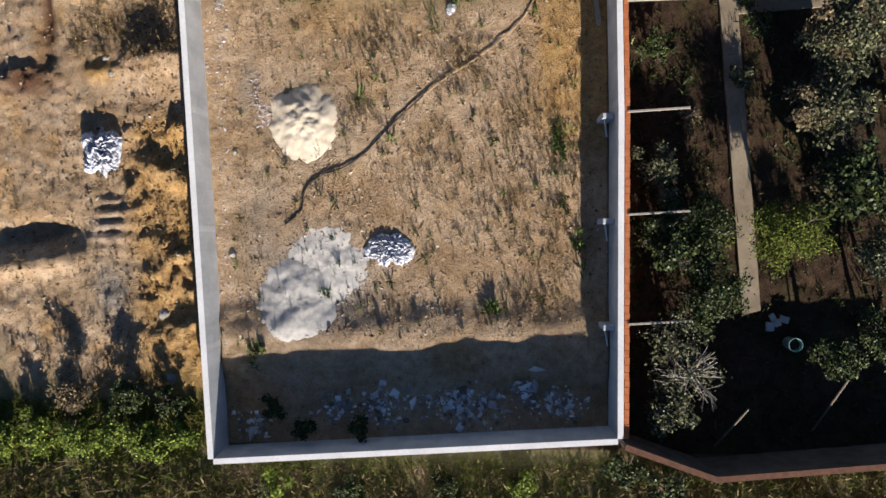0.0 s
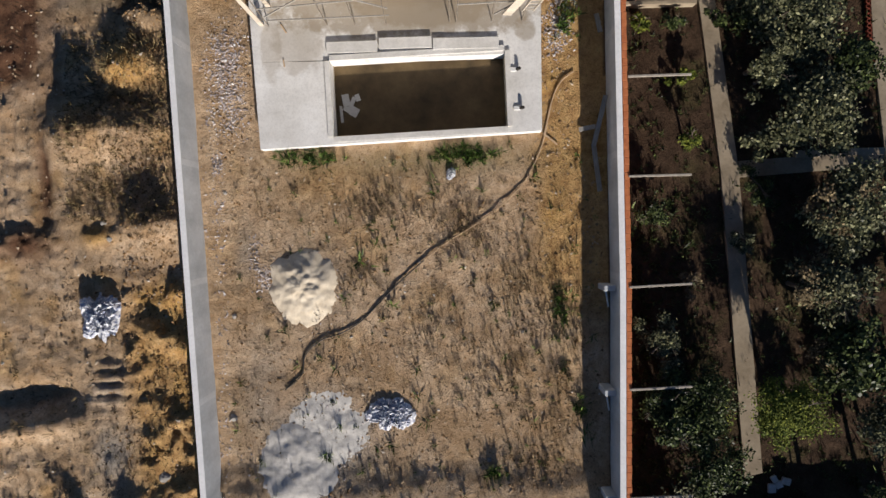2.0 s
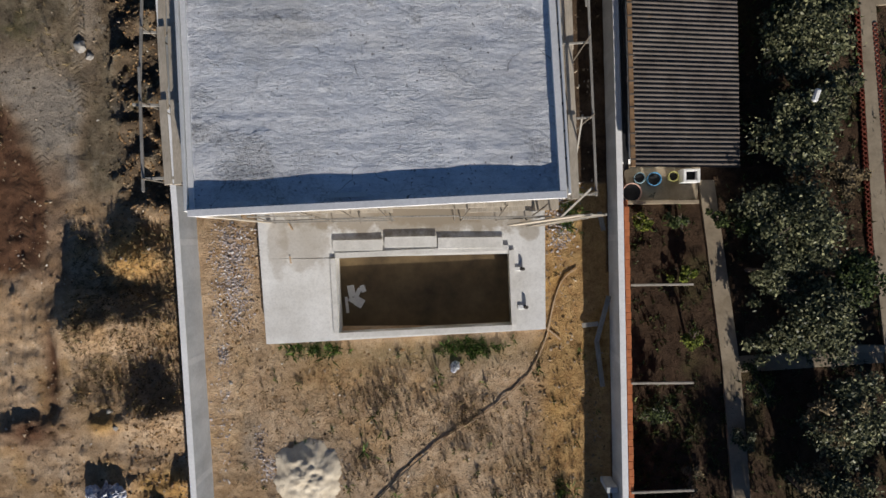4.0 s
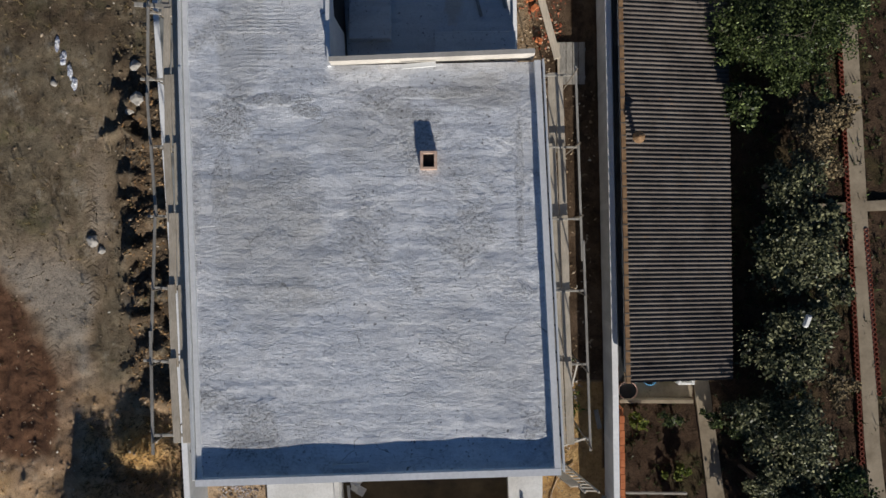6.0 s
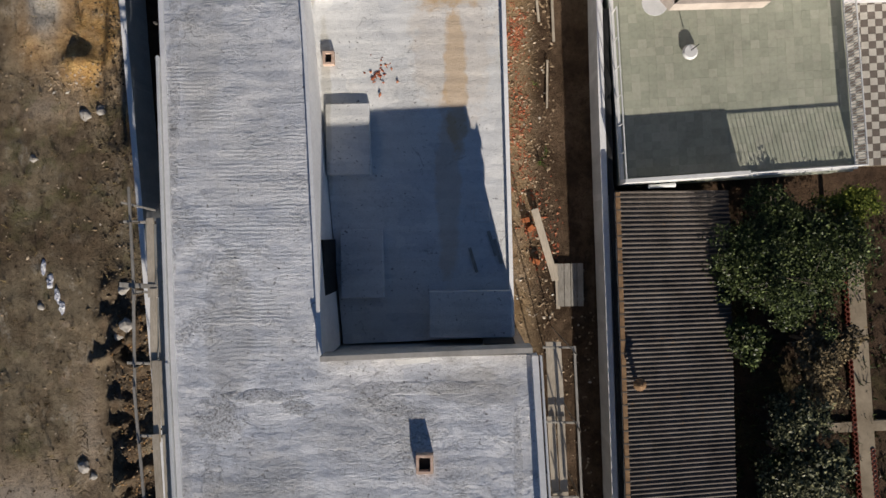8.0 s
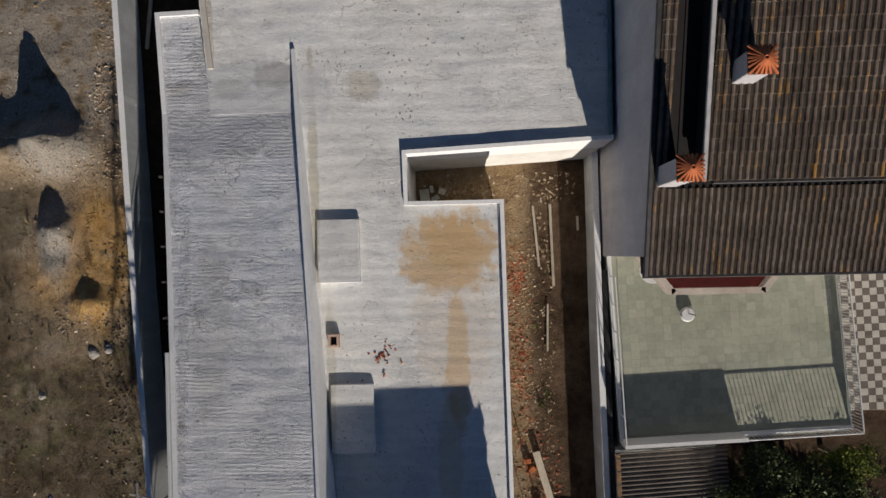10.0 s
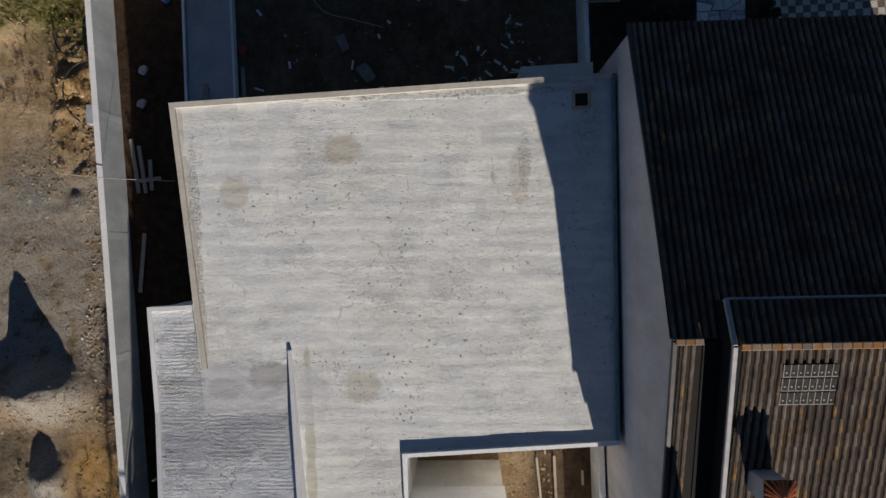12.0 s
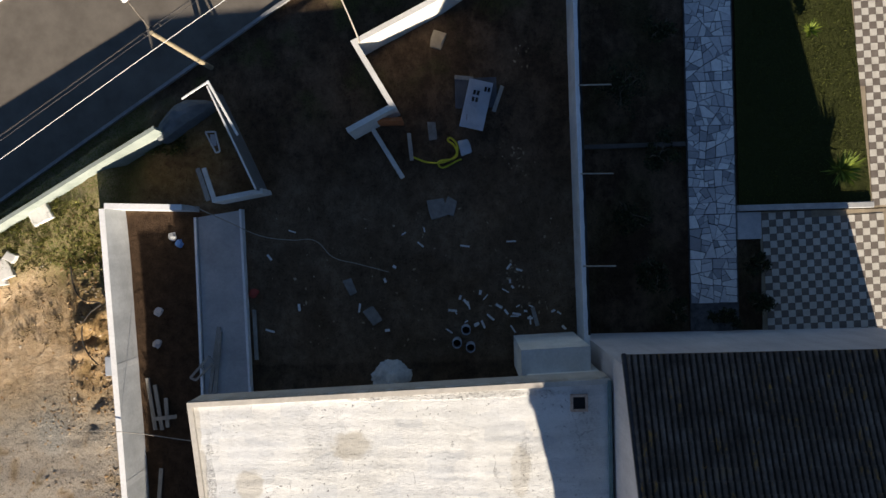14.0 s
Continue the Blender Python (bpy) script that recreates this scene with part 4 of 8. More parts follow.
npart("raised_wall", prism([(8.05, 44.8), (19.0, 44.8), (19.0, 51.1), (19.0, 52.1), (7.86, 52.1), (7.9, 51.1)], 8.5, lambda x, y: zu(x, y) - 0.02), ROOF_BLACK)
npart("lower_deck", prism([(nx(42.1) + 0.05, 42.05), (19.0, 42.05), (19.0, 51.1), (19.0, 60.3), (nx(60.3) + 0.05, 60.3), (nx(51.1) + 0.05, 51.1)], 7.4, lambda x, y: zl(x, y) - 0.01), ROOF_BLACK)
npart("valley_gutter", beam((7.78, 44.75, zl(0, 44.75) + 0.02), (7.66, 51.05, zl(0, 51.05) + 0.02), 0.46, 0.04), ROOF_BLACK)
npart("gutter", beam((nx(42) - 0.05, 42.0, 7.98), (19.0, 42.0, 7.98), 0.14, 0.12), TRIM_DARK)
for ya, yb in ((42.0, 51.1), (51.1, 60.35)):
    npart("verge", beam((nx(ya) + 0.05, ya, zl(0, ya) - 0.02), (nx(yb) + 0.05, yb, zl(0, yb) - 0.02), 0.13, 0.16), TRIM_DARK)
for a, b in (((8.02, 44.7), (7.83, 51.1)), ((7.83, 51.1), (7.8, 52.2))):
    npart("verge", beam((*a, zu(0, a[1]) + 0.03), (*b, zu(0, b[1]) + 0.03), 0.12, 0.12), TRIM_GREY)
npart("ridge_flashing", beam((7.85, 52.2, zu(0, 52.2) + 0.04), (19.0, 52.2, zu(0, 52.2) + 0.04), 0.06, 0.08), TRIM_GREY)


# ---- green terrace, shed ----
TERRACE_GREEN = plain("green_terrace", (0.28, 0.295, 0.225), (0.38, 0.395, 0.31), 1.2, 0.7)
gt = thing("green_terrace", 11.7, 39, 0, "green-tinted tiled roof terrace with white rim", "terrace")
GI = gt.matrix_world.inverted()
bm = sheet((7.25, 35.2), (16.3, 35.65), (15.75, 43.0), (6.85, 43.0), 30, 24, lambda x, y: 2.0, 2.6)
bm.transform(GI)
part("terrace_floor", bm, TERRACE_GREEN, gt)
bm = wall_strip([(6.86, 43.0), (7.25, 35.2), (16.3, 35.65)], 0.16, 1.7, lambda x, y: 2.12)
bm.transform(GI)
part("rim", bm, WHITE_PAINT, gt, "white painted rim")

SHEET_ROOF = Mat("fibre_cement", 0.85, 0, 0.2)
_t = SHEET_ROOF
_c = _t.ramp(_t.noise(0.9, 6, 0.7), (0.3, (0.075, 0.062, 0.054)), (0.7, (0.17, 0.145, 0.125)))
_c = _t.mix(0.45, _c, _t.ramp(_t.noise(12, 5, 0.7), (0.3, 0.4), (0.6, 1.0)), "MULTIPLY")
_c = _t.mix(0.3, _c, _t.ramp(_t.random(), (0.0, 0.7), (1.0, 1.0)), "MULTIPLY")
_c = _t.mix(_t.ramp(_t.noise(1.7, 5, 0.7), (0.62, 0.0), (0.75, 0.5)), _c, (0.24, 0.13, 0.05))
_t.color(_c).bump(_t.noise(30, 4), 0.3, 0.01)
SHEET_ROOF = _t.m
shed = thing("garden_shed", 9.4, 26.5, 0, "long low shed with corrugated grey fibre-cement roof", "shed")
SI = shed.matrix_world.inverted()


def corrugated(y0, y1, u0, u1, lift):
    """One corrugated sheet, lapping its neighbours."""
    bm = bmesh.new()
    y, rows = y0, []
    while y < y1:
        zo = 0.032 * math.sin(y * 2 * math.pi / 0.177) + lift
        rows.append([bm.verts.new((lerp(7.36 - 0.0225 * (y - 18), 11.85 - 0.015 * (y - 18), u), y, lerp(2.45, 1.6, u) + zo)) for u in (u0, u1)])
        y += 0.177 / 8
    for a, b in zip(rows, rows[1:]):
        bm.faces.new((a[0], a[1], b[1], b[0]))
    return bm


for i in range(17):
    for k, (u0, u1) in enumerate(((0.0, 0.51), (0.49, 1.0 + 0.006 * math.sin(i * 3.1)))):
        bm = corrugated(17.95 + i, min(34.95, 19.0 + i), u0, u1, 0.012 * (1 - k) + 0.006 * (i % 2))
        bm.transform(SI)
        part("roof_sheet", bm, SHEET_ROOF, shed, smooth=True)
bm = prism([(7.4, 18.3), (11.4, 18.3), (11.2, 34.9), (7.05, 34.9)], -0.8, lambda x, y: lerp(2.4, 1.68, (x - 7.3) / 4.3) - 0.26)
bm.transform(SI)
part("wall_block", bm, WHITE_PAINT, shed)


# ---- street ----
def strip_along_street(name, off0, off1, z, mat, label, cat, h=0.05, thick=0.3):
    d = Vector((1, 0.643)).normalized()
    n = Vector((-d.y, d.x))
    bm = sheet(*[tuple(Vector((-9.46, 72.32)) + d * s + n * o) for s, o in ((-60, off0), (60, off0), (60, off1), (-60, off1))], 60, 4, lambda x, y: z, thick)
    return single(name, bm, mat, label, cat, "structure")


KERB_CEMENT = cement("kerb_cement", (0.22, 0.22, 0.22), (0.38, 0.38, 0.37), 1.5, 0.0)
strip_along_street("road", 0.35, 7.6, -0.06, ASPHALT, "dark asphalt street with a worn surface", "road")
strip_along_street("kerb", 0.22, 0.36, 0.04, KERB_CEMENT, "pale concrete kerb beside the street", "kerb")
strip_along_street("far_kerb", 7.6, 7.9, 0.06, CAP_CEMENT, "pale concrete kerb on the far side of the street", "kerb")
strip_along_street("far_pavement", 7.9, 10.0, 0.05, PATH_CEMENT, "pale cement pavement beyond the street", "pavement")


# ---- trees ----
def quads(name, centres, u, w, mat, parent=None, tip=0.0):
    """Many small four-cornered blades in one mesh, given by centre, half length and half width."""
    p = np.stack([centres - u, centres + w + u * tip, centres + u, centres - w + u * tip], 1).reshape(-1, 3)
    n = len(centres)
    me = bpy.data.meshes.new(name)
    me.vertices.add(4 * n)
    me.vertices.foreach_set("co", p.astype(np.float32).ravel())
    me.loops.add(4 * n)
    me.loops.foreach_set("vertex_index", np.arange(4 * n, dtype=np.int32))
    me.polygons.add(n)
    me.polygons.foreach_set("loop_start", np.arange(0, 4 * n, 4, dtype=np.int32))
    me.polygons.foreach_set("loop_total", np.full(n, 4, dtype=np.int32))
    me.update(calc_edges=True)
    me.validate()
    me.materials.append(mat)
    ob = new(name, me)
    ob.parent = parent
    return ob


def unit(v):
    return v / np.maximum(1e-6, np.linalg.norm(v, axis=1, keepdims=True))


def leaf_crown(name, rs, centre, r, n, size, mat, parent, flat=0.75, gap=0.13, clumps=None):
    """Leaves in clumps through a rounded crown with gaps and an uneven outline."""
    k = clumps or max(10, int(26 * r * r))
    c = unit(rs.normal(size=(k, 3)))
    lobes = unit(rs.normal(size=(7, 3)) * (1, 1, 0.5))
    reach_ = 0.55 + 0.62 * np.max(np.maximum(0, c @ lobes.T) ** 5, axis=1, keepdims=True)
    c = c * rs.uniform(0.3, 1.0, (k, 1)) ** 0.6 * reach_ * (r, r, r * flat) * rs.uniform(0.85, 1.15, (k, 1))
    pick = c[rs.integers(0, k, n)] + rs.normal(size=(n, 3)) * (r * gap, r * gap, r * gap * 0.7)
    u = unit(rs.normal(size=(n, 3)) * (1, 1, 0.45))
    w = unit(np.cross(u, rs.normal(size=(n, 3)) * (0.5, 0.5, 0.5) + (0, 0, 1)))
    s = size * rs.uniform(0.6, 1.4, (n, 1))
    return quads(name, pick + centre, u * s * 0.5, w * s * 0.3, mat, parent)


def limbs(rng, bm, foot, top, r0, crown_r, n, twig=0.012):
    def tube(a, b, ra, rb, k=6):
        t = cyl(ra, rb, (Vector(b) - Vector(a)).length, k, True, between(a, b))
        me = bpy.data.meshes.new("limb")
        t.to_mesh(me)
        t.free()
        bm.from_mesh(me)
        bpy.data.meshes.remove(me)
    foot, top = Vector(foot), Vector(top)
    mid = foot.lerp(top, 0.55) + Vector((rng.uniform(-0.1, 0.1), rng.uniform(-0.1, 0.1), 0))
    tube(foot, mid, r0, r0 * 0.75, 8)
    tube(mid, top, r0 * 0.75, r0 * 0.4, 8)
    for _ in range(n):
        a = mid.lerp(top, rng.uniform(0, 1))
        v = Vector((rng.gauss(0, 1), rng.gauss(0, 1), rng.uniform(0.1, 0.9))).normalized() * crown_r * rng.uniform(0.6, 1.05)
        b = a + v
        tube(a, b, r0 * 0.32, twig, 5)
        for _ in range(2):
            c = a.lerp(b, rng.uniform(0.4, 0.8))
            tube(c, c + (v.normalized() + Vector((rng.gauss(0, 0.6), rng.gauss(0, 0.6), rng.gauss(0, 0.4)))).normalized() * crown_r * 0.45, twig * 1.2, twig * 0.5, 4)


def tree(name, x, y, z, height, r, leaves, size, mat, label, seed, category="tree", bark=None, group="garden trees", nl=6, flat=0.75):
    rng = random.Random(seed)
    base = thing(name, x, y, z, label, category, group)
    bm = bmesh.new()
    limbs(rng, bm, (0, 0, -0.2), (rng.uniform(-0.2, 0.2), rng.uniform(-0.2, 0.2), height - r * 0.5), 0.05 + 0.02 * height, r * 0.85, nl)
    part("trunk", bm, bark or BARK, base)
    leaf_crown("crown", np.random.default_rng(seed), (0, 0, height - r * flat), r, leaves, size, mat, base, flat)
    return base


GARDEN = [
    # x, y, height, radius, leaves, leaf size, material
    (9.1, 2.7, 2.0, 1.0, 4200, 0.10, LEAF_OLIVE), (13.7, 0.2, 3.6, 1.55, 9000, 0.10, LEAF_SHRUB), (9.6, -4.2, 3.0, 1.3, 900, 0.13, LEAF_OLIVE),
    (15.6, -4.9, 3.4, 1.0, 3000, 0.12, LEAF_GREEN), (16.2, 1.9, 3.4, 1.5, 3800, 0.19, LEAF_GREEN), (15.3, 5.0, 3.5, 1.6, 4400, 0.15, LEAF_OLIVE),
    (16.0, 8.0, 3.6, 1.7, 5200, 0.15, LEAF_OLIVE), (17.8, -4.0, 3.2, 1.3, 3000, 0.13, LEAF_GREEN), (10.6, 0.6, 2.6, 1.3, 4600, 0.11, LEAF_GREEN),
    (14.0, 15.8, 3.6, 1.9, 6500, 0.15, LEAF_OLIVE), (14.9, 11.9, 3.6, 1.8, 6500, 0.15, LEAF_OLIVE), (16.3, 13.6, 3.2, 1.2, 3400, 0.14, LEAF_GREEN),
    (10.3, 10.9, 1.3, 0.55, 1300, 0.10, LEAF_SHRUB), (14.3, 19.6, 3.4, 1.8, 6000, 0.15, LEAF_OLIVE), (14.4, 23.4, 3.6, 1.9, 6800, 0.15, LEAF_OLIVE),
    (12.7, 31.8, 4.2, 1.9, 15000, 0.12, LEAF_GREEN), (14.9, 32.9, 3.8, 1.9, 13000, 0.12, LEAF_GREEN), (13.2, 34.1, 3.4, 1.2, 6000, 0.12, LEAF_GREEN), (14.2, 30.2, 3.0, 1.1, 4500, 0.12, LEAF_GREEN), (16.2, 34.3, 3.2, 1.1, 4500, 0.11, LEAF_SHRUB), (15.4, 26.9, 2.2, 1.2, 2600, 0.12, LEAF_DRY),
    (10.9, -2.3, 2.8, 1.3, 3600, 0.13, LEAF_GREEN), (18.9, 5.5, 3.2, 1.3, 3200, 0.14, LEAF_GREEN), (9.3, -7.0, 2.4, 1.1, 2600, 0.14, LEAF_OLIVE),
    (12.6, 6.7, 0.9, 0.6, 900, 0.13, LEAF_OLIVE), (9.9, 16.0, 0.9, 0.5, 900, 0.14, LEAF_GREEN), (8.4, 15.9, 0.9, 0.5, 900, 0.14, LEAF_SHRUB),
    (11.6, 15.9, 1.0, 0.5, 900, 0.12, LEAF_GREEN), (10.1, 13.6, 0.8, 0.45, 800, 0.16, LEAF_SHRUB), (13.9, 25.9, 3.2, 1.3, 3600, 0.14, LEAF_OLIVE),
    (18.9, 1.0, 3.4, 1.5, 4000, 0.14, LEAF_GREEN), (17.7, -0.8, 2.6, 1.1, 2400, 0.14, LEAF_OLIVE), (13.3, 9.0, 1.1, 0.8, 2200, 0.10, LEAF_GREEN),
    (16.4, 17.6, 2.0, 0.8, 1800, 0.14, LEAF_DRY), (16.4, 21.5, 2.0, 0.8, 1800, 0.14, LEAF_OLIVE), (16.2, 28.8, 2.2, 0.9, 1800, 0.14, LEAF_DRY),
    (10.4, 5.0, 0.7, 0.6, 700, 0.1, LEAF_DRY), (8.9, 8.0, 1.4, 0.8, 1500, 0.11, LEAF_GREEN), (9.0, 0.0, 2.2, 1.1, 2800, 0.12, LEAF_GREEN),
]
more = random.Random(61)
for x0, x1, y0, y1, n_, mt in ((12.6, 15.6, 10.8, 25.0, 13, LEAF_OLIVE), (14.6, 17.0, 1.5, 8.5, 7, LEAF_OLIVE), (8.0, 10.6, -2.0, 2.5, 4, LEAF_GREEN), (11.2, 12.2, 28.8, 33.5, 3, LEAF_GREEN), (14.6, 16.4, 26.0, 29.5, 2, LEAF_DRY)):
    for _ in range(n_):
        GARDEN.append((more.uniform(x0, x1), more.uniform(y0, y1), more.uniform(1.7, 3.3), more.uniform(0.7, 1.15), 2200, more.uniform(0.12, 0.17), mt if more.random() < 0.75 else more.choice((LEAF_GREEN, LEAF_OLIVE, LEAF_DRY))))
KIND = {"leaf_green": "leafy garden tree with glossy dark green leaves", "leaf_olive": "garden tree with small grey-green leaves", "leaf_shrub": "rounded shrub with yellow-green leaves", "leaf_dry": "half-dry garden shrub with brownish leaves"}
for i, (x, y, hgt, r, n, s, mat) in enumerate(GARDEN):
    small = hgt < 1.6
    n, s = int(n * 1.1), s * 0.95
    tree("shrub" if small else "fruit_tree", x, y, -0.35, hgt, r, n, s, mat, KIND[mat.name], 100 + i, "shrub" if small else "tree", None, "garden shrubs" if small else "garden trees")
# a nearly bare bush with pale twigs
bare = tree("bare_bush", 10.0, -5.6, -0.35, 2.8, 1.7, 700, 0.12, LEAF_OLIVE, "nearly leafless bush with a tangle of pale twigs", 77, "bush", PALE_BARK, "garden trees", 34)
tree("pruned_tree", 10.7, -0.2, -0.35, 2.4, 1.0, 500, 0.12, LEAF_SHRUB, "pruned tree with bare branches and few leaves", 79, "tree", BARK, "garden trees", 9)


# ---- scattered stuff ----
def crumbs(name, places, sizes, mat, label, category, seed, squash=0.6):
    """Small angular lumps lying on the ground, joined into one mesh."""
    sizes = np.minimum(sizes, 0.3 if name == "shade_rubble" else 0.08)
    rs = np.random.default_rng(seed)
    base = np.array([(1, 0, 0), (-1, 0, 0), (0, 1, 0), (0, -1, 0), (0, 0, 1), (0, 0, -0.6)], float)
    tri = np.array([(0, 2, 4), (2, 1, 4), (1, 3, 4), (3, 0, 4), (2, 0, 5), (1, 2, 5), (3, 1, 5), (0, 3, 5)])
    n = len(places)
    v = base[None] * rs.uniform(0.55, 1.25, (n, 6, 1)) * (1, 1, squash)
    v = v + rs.normal(size=v.shape) * 0.12
    a = rs.uniform(0, 6.28, n)
    ca, sa = np.cos(a)[:, None], np.sin(a)[:, None]
    st = rs.uniform(0.7, 1.5, (n, 1))
    x, y = v[..., 0] * st, v[..., 1] / st
    v = np.stack([x * ca - y * sa, x * sa + y * ca, v[..., 2]], -1) * np.asarray(sizes)[:, None, None]
    v = v + np.asarray(places)[:, None, :]
    f = (tri[None] + (np.arange(n) * 6)[:, None, None]).reshape(-1, 3)
    me = bpy.data.meshes.new(name)
    me.from_pydata(v.reshape(-1, 3).tolist(), [], f.tolist())
    me.materials.append(mat)
    return tagged(new(name, me), label, category, "", "stuff")


def spread(rs, n, boxes, zoff=0.0):
    """Places on the ground in boxes (x0, x1, y0, y1, weight)."""
    w = np.array([b[4] for b in boxes], float)
    out = []
    for k in rs.choice(len(boxes), n, p=w / w.sum()):
        x0, x1, y0, y1, _ = boxes[k]
        x, y = rs.uniform(x0, x1), rs.uniform(y0, y1)
        out.append((x, y, ground_z(x, y) + zoff))
    return np.array(out)


def bunch(rs, n, blobs, zoff=0.0):
    """Places on the ground in soft heaps (x, y, rx, ry, weight)."""
    w = np.array([b[4] for b in blobs], float)
    out = []
    for k in rs.choice(len(blobs), n, p=w / w.sum()):
        cx, cy, rx, ry, _ = blobs[k]
        x, y = cx + rs.normal() * rx * 0.55, cy + rs.normal() * ry * 0.55
        out.append((x, y, ground_z(x, y) + zoff))
    return np.array(out)


def tufts(name, roots, height, blades, mat, label, category, seed, lean=0.5, width=0.012, kind="stuff"):
    """Tufts of narrow upright blades."""
    rs = np.random.default_rng(seed)
    n = len(roots)
    c = np.repeat(np.asarray(roots), blades, 0)
    h = np.repeat(np.asarray(height), blades)[:, None] * rs.uniform(0.5, 1.2, (n * blades, 1))
    d = unit(rs.normal(size=(n * blades, 3)) * (lean, lean, 0) + (0, 0, 1))
    c = c + rs.normal(size=c.shape) * (0.05, 0.05, 0) * (h / 0.25)
    w = unit(np.cross(d, rs.normal(size=c.shape) + (0, 0, 0.01))) * width * (h / 0.25) ** 0.5
    ob = quads(name, c + d * h * 0.5, d * h * 0.5, w, mat, None, -0.3)
    return tagged(ob, label, category, "", kind)


STONE = Mat("loose_stone", 0.95, 0, 0.2)
STONE.color(STONE.ramp(STONE.island(), (0.0, (0.18, 0.125, 0.075)), (0.6, (0.38, 0.28, 0.18)), (0.93, (0.50, 0.40, 0.29)), (1.0, (0.68, 0.63, 0.55))))
STONE = STONE.m
CLOD = Mat("earth_clod", 0.98, 0, 0.1)
CLOD.color(CLOD.ramp(CLOD.island(), (0.0, (0.10, 0.06, 0.03)), (0.6, (0.30, 0.18, 0.085)), (1.0, (0.46, 0.31, 0.17))))
CLOD = CLOD.m
DARK_CLOD = Mat("dark_clod", 0.98, 0, 0.1)
DARK_CLOD.color(DARK_CLOD.ramp(DARK_CLOD.island(), (0.0, (0.05, 0.035, 0.02)), (0.7, (0.15, 0.11, 0.07)), (1.0, (0.28, 0.22, 0.15))))
DARK_CLOD = DARK_CLOD.m
RUBBLE = Mat("pale_rubble", 0.9, 0, 0.2)
RUBBLE.color(RUBBLE.ramp(RUBBLE.island(), (0.0, (0.20, 0.17, 0.16)), (0.6, (0.44, 0.385, 0.37)), (0.9, (0.60, 0.55, 0.53)), (1.0, (0.80, 0.78, 0.76))))
RUBBLE = RUBBLE.m
PALE_RUBBLE = Mat("plaster_rubble", 0.9, 0, 0.2)
PALE_RUBBLE.color(PALE_RUBBLE.ramp(PALE_RUBBLE.island(), (0.0, (0.16, 0.12, 0.09)), (0.45, (0.36, 0.33, 0.31)), (0.7, (0.62, 0.62, 0.64)), (1.0, (0.88, 0.88, 0.88))))
PALE_RUBBLE = PALE_RUBBLE.m
SHARD = Mat("brick_shard", 0.9, 0, 0.2)
SHARD.color(SHARD.ramp(SHARD.island(), (0.0, (0.22, 0.07, 0.04)), (0.6, (0.38, 0.12, 0.06)), (1.0, (0.52, 0.24, 0.14))))
SHARD = SHARD.m
DRY = leaf_material("dry_grass", (0.09, 0.065, 0.03), (0.34, 0.26, 0.13), 0.9)
WEED = leaf_material("green_weed", (0.03, 0.06, 0.012), (0.15, 0.22, 0.045), 0.6)
FOIL = Mat("crumpled_foil", 0.35, 0.0, 0.6)
FOIL.color(FOIL.ramp(FOIL.noise(6, 5, 0.75), (0.40, (0.16, 0.19, 0.30)), (0.5, (0.55, 0.56, 0.60)), (0.62, (0.85, 0.85, 0.85))))
FOIL = FOIL.m

R = np.random.default_rng(5)
LOT = [(-9.2, 6.8, -4.3, 10.5, 10), (3.9, 5.6, 10.5, 16.5, 0.6), (-9.8, -7.9, 10.5, 16.5, 0.7)]
crumbs("lot_stones", spread(R, 2600, LOT), R.gamma(2.2, 0.016, 2600) + 0.012, STONE, "loose stones and clods on bare earth", "stones", 1)
crumbs("lot_clods", spread(R, 1700, LOT), R.gamma(2.0, 0.018, 1700) + 0.012, CLOD, "dry brown clods of earth", "clods", 2)
crumbs("dark_clods", spread(R, 1700, [(-20, -12, 17, 46, 2), (-14.4, -12.4, 17, 44, 8)]), R.gamma(2.0, 0.024, 1700) + 0.015, DARK_CLOD, "dark clods on the damp field", "clods", 13)
crumbs("field_clods", spread(R, 3400, [(-20, -10.6, -5, 17, 4), (-20, -14, 46, 66, 1), (-13.8, -10.9, -3, 17, 9), (-13.9, -11.2, 16.5, 31, 7), (-16.2, -14.1, 57, 64, 3)]), R.gamma(2.0, 0.026, 3400) + 0.015, CLOD, "brown clods on the dug field", "clods", 3)
crumbs("field_stones", spread(R, 2200, [(-20, -10.6, -5, 17, 8), (-20, -12, 17, 46, 2.5), (-20, -14, 46, 66, 1.5)]), R.gamma(2.0, 0.022, 2200) + 0.012, STONE, "loose pale stones on the dug field", "stones", 4)
crumbs("wall_rubble", np.concatenate([bunch(R, 2600, [(-9.0, 14.4, 0.75, 1.6, 9), (-9.0, 12.6, 0.7, 1.2, 4), (-9.5, 10.4, 0.25, 0.6, 1), (-8.0, 6.5, 0.25, 0.8, 1), (5.0, 15.8, 0.55, 1.1, 6), (5.3, 17.6, 0.4, 1.0, 2)]), spread(R, 500, [(-9.75, -9.2, -6, 10, 3), (-10.2, -9.3, 6, 16, 2)])]), R.gamma(2.2, 0.014, 3100) + 0.008, RUBBLE, "pale builders' rubble along the wall", "rubble", 5)
crumbs("shade_rubble", bunch(R, 900, [(-8.4, -8.0, 0.9, 0.6, 2), (-4.6, -7.4, 0.9, 0.7, 3), (-2.6, -7.4, 0.8, 0.7, 3), (0.8, -7.3, 1.2, 0.8, 4), (5.0, -7.2, 1.3, 0.6, 4), (1.5, -7.2, 4.0, 0.9, 4), (3.4, -6.5, 0.5, 0.3, 2), (-0.5, -7.0, 2.5, 0.5, 2)]), R.gamma(1.6, 0.05, 900) + 0.015, PALE_RUBBLE, "pale rubble heaped in the wall's shade", "rubble", 6)
